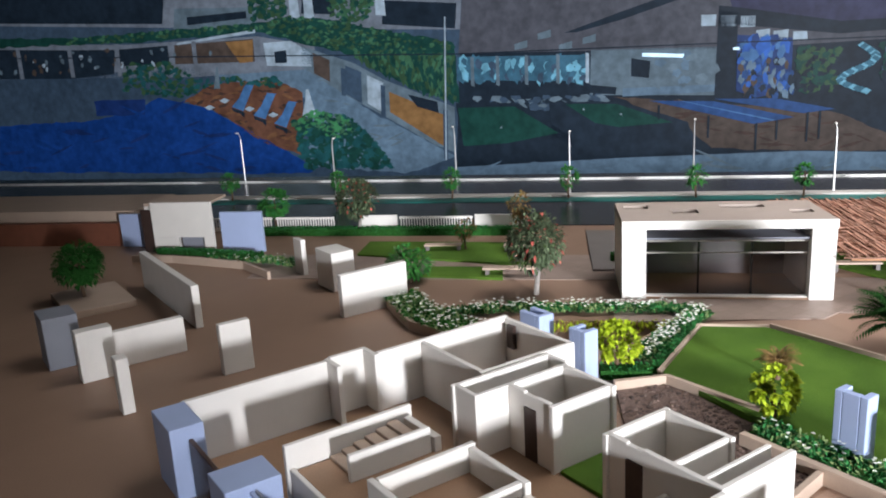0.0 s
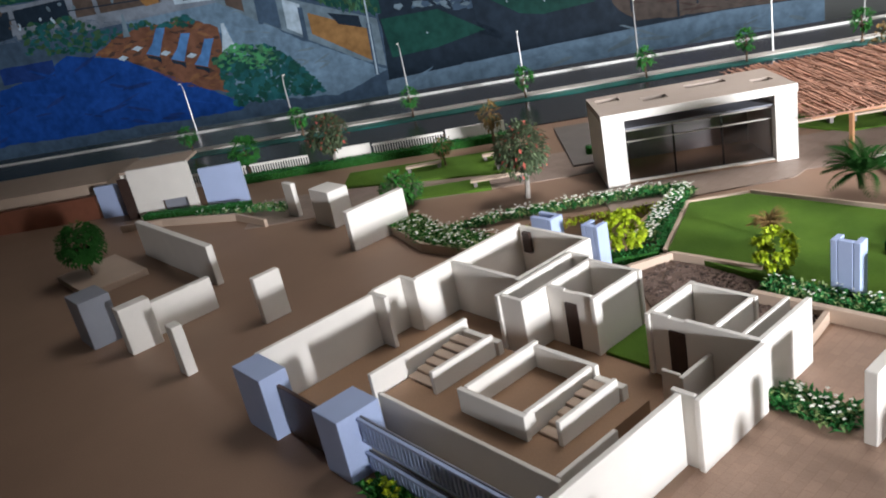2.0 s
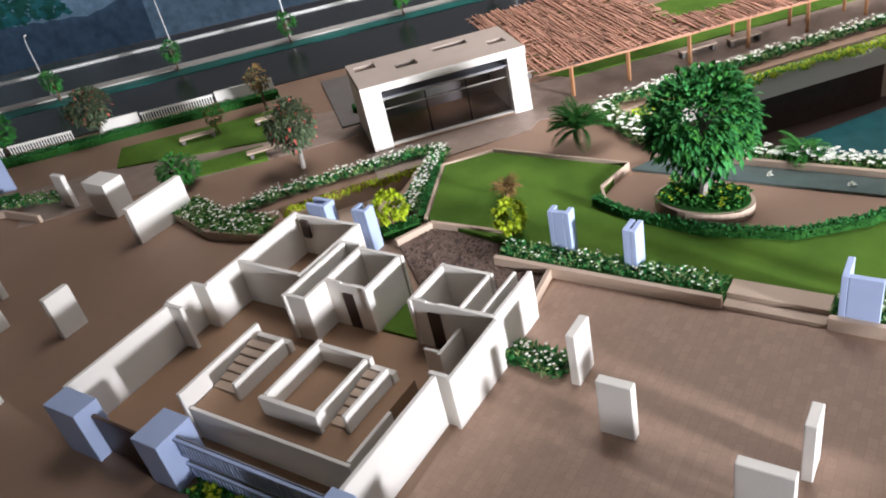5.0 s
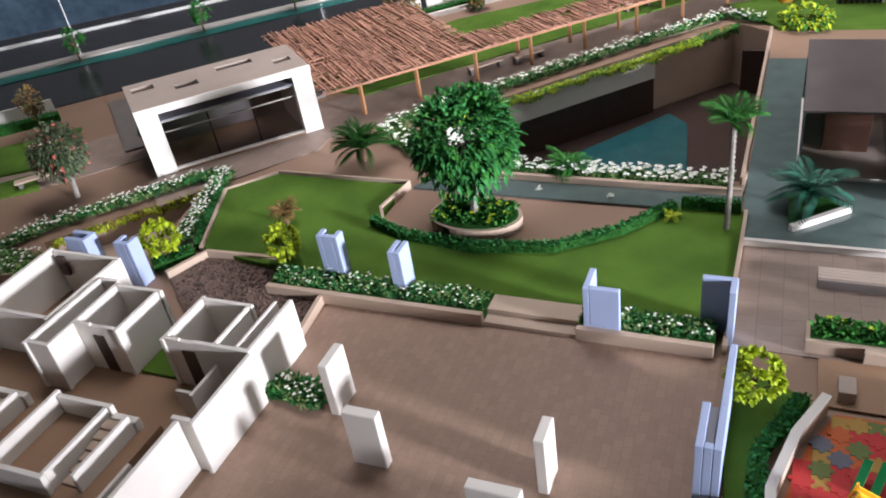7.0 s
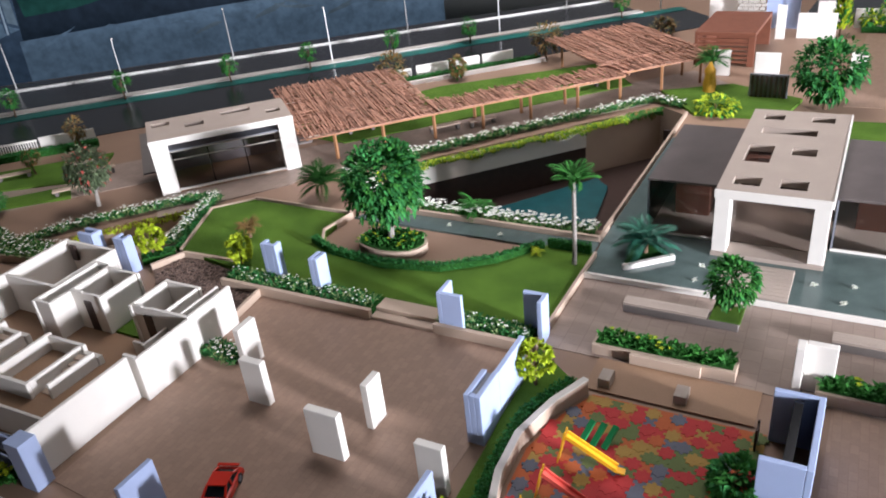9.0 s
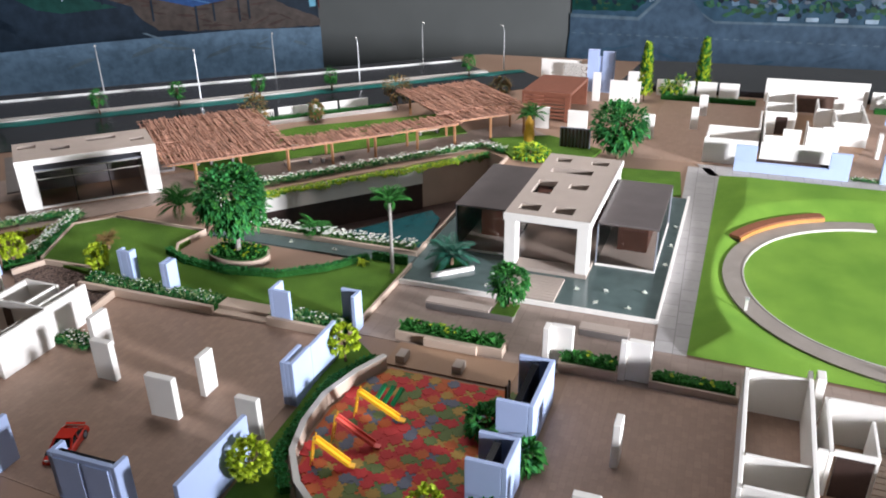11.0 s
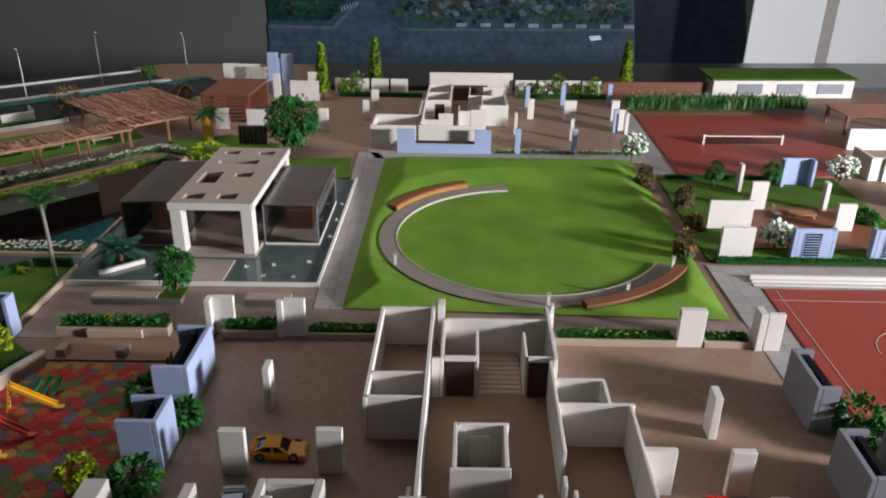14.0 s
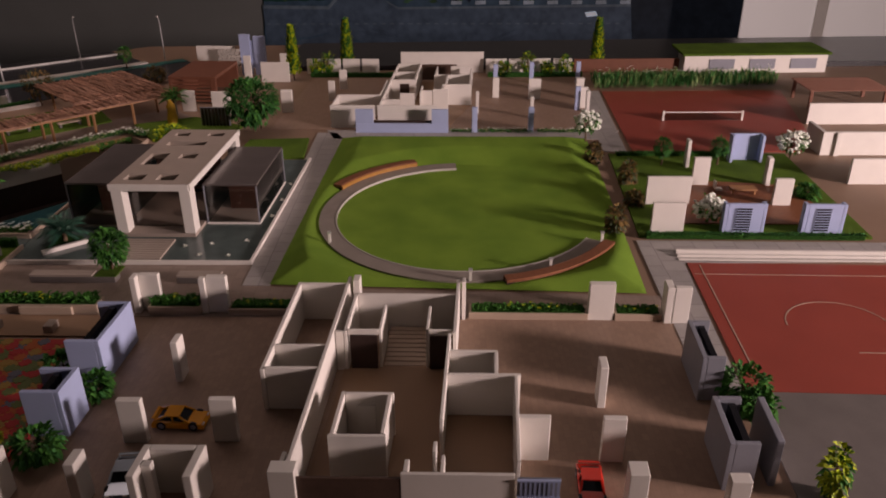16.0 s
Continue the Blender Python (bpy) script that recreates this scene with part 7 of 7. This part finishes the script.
# small things on the court side
def car(x, y, turn, paint, label):
    ob = thing("toy_car", label, "car")
    L, W = 8.4, 3.7
    prof = [(-0.5, 0.35), (-0.5, 0.62), (-0.46, 0.95), (-0.22, 1.12), (0.08, 1.2), (0.3, 1.25), (0.47, 1.2), (0.5, 0.9), (0.5, 0.4)]
    bm = bmesh.new()
    secs = []
    for w, zs in ((-0.5, 0.86), (-0.44, 1.0), (0.44, 1.0), (0.5, 0.86)):
        secs.append([bm.verts.new((px * L, w * W, 0.35 + (pz - 0.35) * zs * 1.45)) for px, pz in prof])
    for a, b in zip(secs, secs[1:]):
        for k in range(len(prof)):
            bm.faces.new((a[k], a[(k + 1) % len(prof)], b[(k + 1) % len(prof)], b[k]))
    bm.faces.new(secs[0][::-1])
    bm.faces.new(secs[-1])
    part("body", bm, paint, ob)
    roof = [(-0.2, 1.4), (-0.02, 2.35), (0.2, 2.4), (0.42, 1.55)]
    bm = bmesh.new()
    secs = [[bm.verts.new((px * L, w * W * (1 if pz < 1.6 else 0.8), pz)) for px, pz in roof] for w in (-0.44, 0.44)]
    for k in range(4):
        bm.faces.new((secs[0][k], secs[0][(k + 1) % 4], secs[1][(k + 1) % 4], secs[1][k]))
    bm.faces.new(secs[0][::-1])
    bm.faces.new(secs[1])
    part("cabin_glass", bm, M_WINDOW, ob, "dark windows")
    part("roof", cuboid(-0.045 * L, -0.38 * W, 2.32, 0.25 * L, 0.38 * W, 2.52, bevel=0.08), paint, ob)
    for sy in (-1, 1):
        bm = bmesh.new()
        for a, b in (((-0.21, 0.445, 1.42), (-0.03, 0.36, 2.38)), ((0.08, 0.445, 1.5), (0.1, 0.365, 2.4)), ((0.45, 0.42, 1.6), (0.22, 0.36, 2.42))):
            bar(bm, (a[0] * L, sy * a[1] * W, a[2]), (b[0] * L, sy * b[1] * W, b[2]), 0.28)
        part("roof_pillars", bm, paint, ob)
    part("spoiler", cuboid(0.43 * L, -0.42 * W, 2.0, 0.49 * L, 0.42 * W, 2.1, bevel=0), paint, ob)
    for sx in (-0.3, 0.31):
        for sy in (-1, 1):
            bm = bmesh.new()
            tube(bm, [(sx * L, sy * 0.4 * W, 0.78), (sx * L, sy * 0.51 * W, 0.78)], [0.78, 0.78], 14)
            wheel = part("wheel", bm, M_TYRE, ob)
            bm = bmesh.new()
            tube(bm, [(sx * L, sy * 0.5 * W, 0.78), (sx * L, sy * 0.52 * W, 0.78)], [0.5, 0.45], 10)
            part("rim", bm, M_GREY, wheel)
    for sy in (-1, 1):
        part("headlight", cuboid(-0.495 * L, sy * 0.33 * W - 0.3, 0.95, -0.47 * L, sy * 0.33 * W + 0.3, 1.2, bevel=0), M_WHITE, ob)
    ob.matrix_basis = pose(x * CM, y * CM, 0.13 * CM, 0, 0, turn)


car(43.4, -74.0, 90, M_CAR_Y, "amber yellow toy sports car on the court")
car(29.5, -70.4, 8, M_CAR_S, "silver blue toy sports car on the court")
car(28.6, -138.6, 0, M_CAR_R, "red toy car on the court")
car(31.5, 12.2, 20, M_CAR_R, "red toy car behind a blue screen")


def slide(x0, y0, x1, y1, z, mat, label):
    ob = thing("slide", label, "slide", x0, y0)
    a, b = Vector((x0, y0, z)), Vector((x1, y1, 0.9))
    run = b + Vector(((x1 - x0) * 0.16, (y1 - y0) * 0.16, -0.1))
    bm = bmesh.new()
    bar(bm, a, b, 1.0, 0.2)
    bar(bm, b, run, 1.0, 0.2)
    part("chute", bm, mat, ob)
    d = (b - a).normalized()
    side = d.cross(Vector((0, 0, 1))).normalized()
    for s in (-0.5, 0.5):
        bm = bmesh.new()
        bar(bm, a + side * s + Vector((0, 0, 0.3)), b + side * s + Vector((0, 0, 0.3)), 0.18, 0.6)
        part("side_rail", bm, mat, ob)
        bm = bmesh.new()
        bar(bm, a + side * s + Vector((0, 0, 1.0)), (a.x - d.x * 1.4 + side.x * s, a.y - d.y * 1.4 + side.y * s, 0.3), 0.2)
        part("ladder_rail", bm, M_SLIDE_Y, ob)
    for k in range(4):
        f = 0.2 + 0.2 * k
        c = a + (Vector((a.x - d.x * 1.4, a.y - d.y * 1.4, 0.3)) - a) * f
        bm = bmesh.new()
        bar(bm, c - side * 0.5, c + side * 0.5, 0.16)
        part("rung", bm, M_SLIDE_Y, ob)


slide(53.9, -28.0, 54.4, -34.6, 5.0, M_SLIDE_Y, "yellow toy slide on the puzzle floor")
slide(46.6, -27.6, 47.0, -33.6, 5.0, M_SLIDE_R, "coral red toy slide on the puzzle floor")
slide(40.8, -27.0, 41.6, -32.0, 5.0, M_SLIDE_Y, "yellow toy slide on the puzzle floor")
ob = thing("climbing_frame", "green toy climbing frame on the puzzle floor", "climbing frame", 59, -31)
for k in range(3):
    bm = bmesh.new()
    bar(bm, (58, -28.5 - k * 1.6, 0.4), (60.6, -29.5 - k * 1.6, 2.6), 0.8, 0.4)
    part("panel", bm, M_SLIDE_G, ob)
bl = thing("playground_ladder", "small brown climbing ladder at the wall", "ladder", 66, -49.6)
for s in (0, 2):
    part("rail", cuboid(64.6 + s, -49.9, 0.3, 64.9 + s, -49.6, 4.0, bevel=0), M_DARK, bl)
for k in range(5):
    part("rung", cuboid(64.95, -49.85, 0.7 + k * 0.7, 66.55, -49.65, 0.9 + k * 0.7, bevel=0), M_DARK, bl)

# foam puzzle floor, tile by tile
floor_play = solid("floor_playground", prism([(68.6, -26.8), (62.6, -24), (54.6, -22), (47, -22.4), (40, -24.2), (34.4, -28.4), (29.6, -34.6), (25.6, -42.4), (24, -50.8), (68.6, -50.8)], 0.03, 0.2), M_PUZZLE[1], "many coloured foam puzzle floor of the playground", "playground floor", kind="structure")
PIT = 1.75
meshes = {(p, c): mesh_of("puzzle_tile", prism(puzzle_outline(PIT / 2 - 0.01, p), 0.21, 0.42 if p else 0.36), M_PUZZLE[c]) for p in (0, 1) for c in range(5)}
trng = random.Random(21)
for i in range(28):
    for j in range(18):
        x, y = 23.5 + i * PIT, -50.0 + j * PIT
        if in_play(x, y) and in_play(x + 0.8, y) and in_play(x - 0.8, y):
            t = new("puzzle_tile", meshes[(i + j) % 2, trng.choice((0, 0, 0, 0, 1, 1, 2, 3, 3, 4))])
            t.parent = floor_play
            t.matrix_basis = pose(x * CM, y * CM, 0)

# ---------------------------------------------------------------- the drawn plan is warped to the later camera solve
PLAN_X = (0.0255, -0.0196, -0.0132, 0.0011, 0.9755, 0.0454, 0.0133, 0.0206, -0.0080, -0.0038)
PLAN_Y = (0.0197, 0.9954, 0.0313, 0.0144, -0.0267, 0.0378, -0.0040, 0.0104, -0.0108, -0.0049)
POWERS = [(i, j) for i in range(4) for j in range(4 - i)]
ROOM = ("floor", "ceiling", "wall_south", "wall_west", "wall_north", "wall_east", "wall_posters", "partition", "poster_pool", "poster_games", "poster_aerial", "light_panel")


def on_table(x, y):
    """From the plan's drawing axes to the table, by a cubic fitted between two camera solves."""
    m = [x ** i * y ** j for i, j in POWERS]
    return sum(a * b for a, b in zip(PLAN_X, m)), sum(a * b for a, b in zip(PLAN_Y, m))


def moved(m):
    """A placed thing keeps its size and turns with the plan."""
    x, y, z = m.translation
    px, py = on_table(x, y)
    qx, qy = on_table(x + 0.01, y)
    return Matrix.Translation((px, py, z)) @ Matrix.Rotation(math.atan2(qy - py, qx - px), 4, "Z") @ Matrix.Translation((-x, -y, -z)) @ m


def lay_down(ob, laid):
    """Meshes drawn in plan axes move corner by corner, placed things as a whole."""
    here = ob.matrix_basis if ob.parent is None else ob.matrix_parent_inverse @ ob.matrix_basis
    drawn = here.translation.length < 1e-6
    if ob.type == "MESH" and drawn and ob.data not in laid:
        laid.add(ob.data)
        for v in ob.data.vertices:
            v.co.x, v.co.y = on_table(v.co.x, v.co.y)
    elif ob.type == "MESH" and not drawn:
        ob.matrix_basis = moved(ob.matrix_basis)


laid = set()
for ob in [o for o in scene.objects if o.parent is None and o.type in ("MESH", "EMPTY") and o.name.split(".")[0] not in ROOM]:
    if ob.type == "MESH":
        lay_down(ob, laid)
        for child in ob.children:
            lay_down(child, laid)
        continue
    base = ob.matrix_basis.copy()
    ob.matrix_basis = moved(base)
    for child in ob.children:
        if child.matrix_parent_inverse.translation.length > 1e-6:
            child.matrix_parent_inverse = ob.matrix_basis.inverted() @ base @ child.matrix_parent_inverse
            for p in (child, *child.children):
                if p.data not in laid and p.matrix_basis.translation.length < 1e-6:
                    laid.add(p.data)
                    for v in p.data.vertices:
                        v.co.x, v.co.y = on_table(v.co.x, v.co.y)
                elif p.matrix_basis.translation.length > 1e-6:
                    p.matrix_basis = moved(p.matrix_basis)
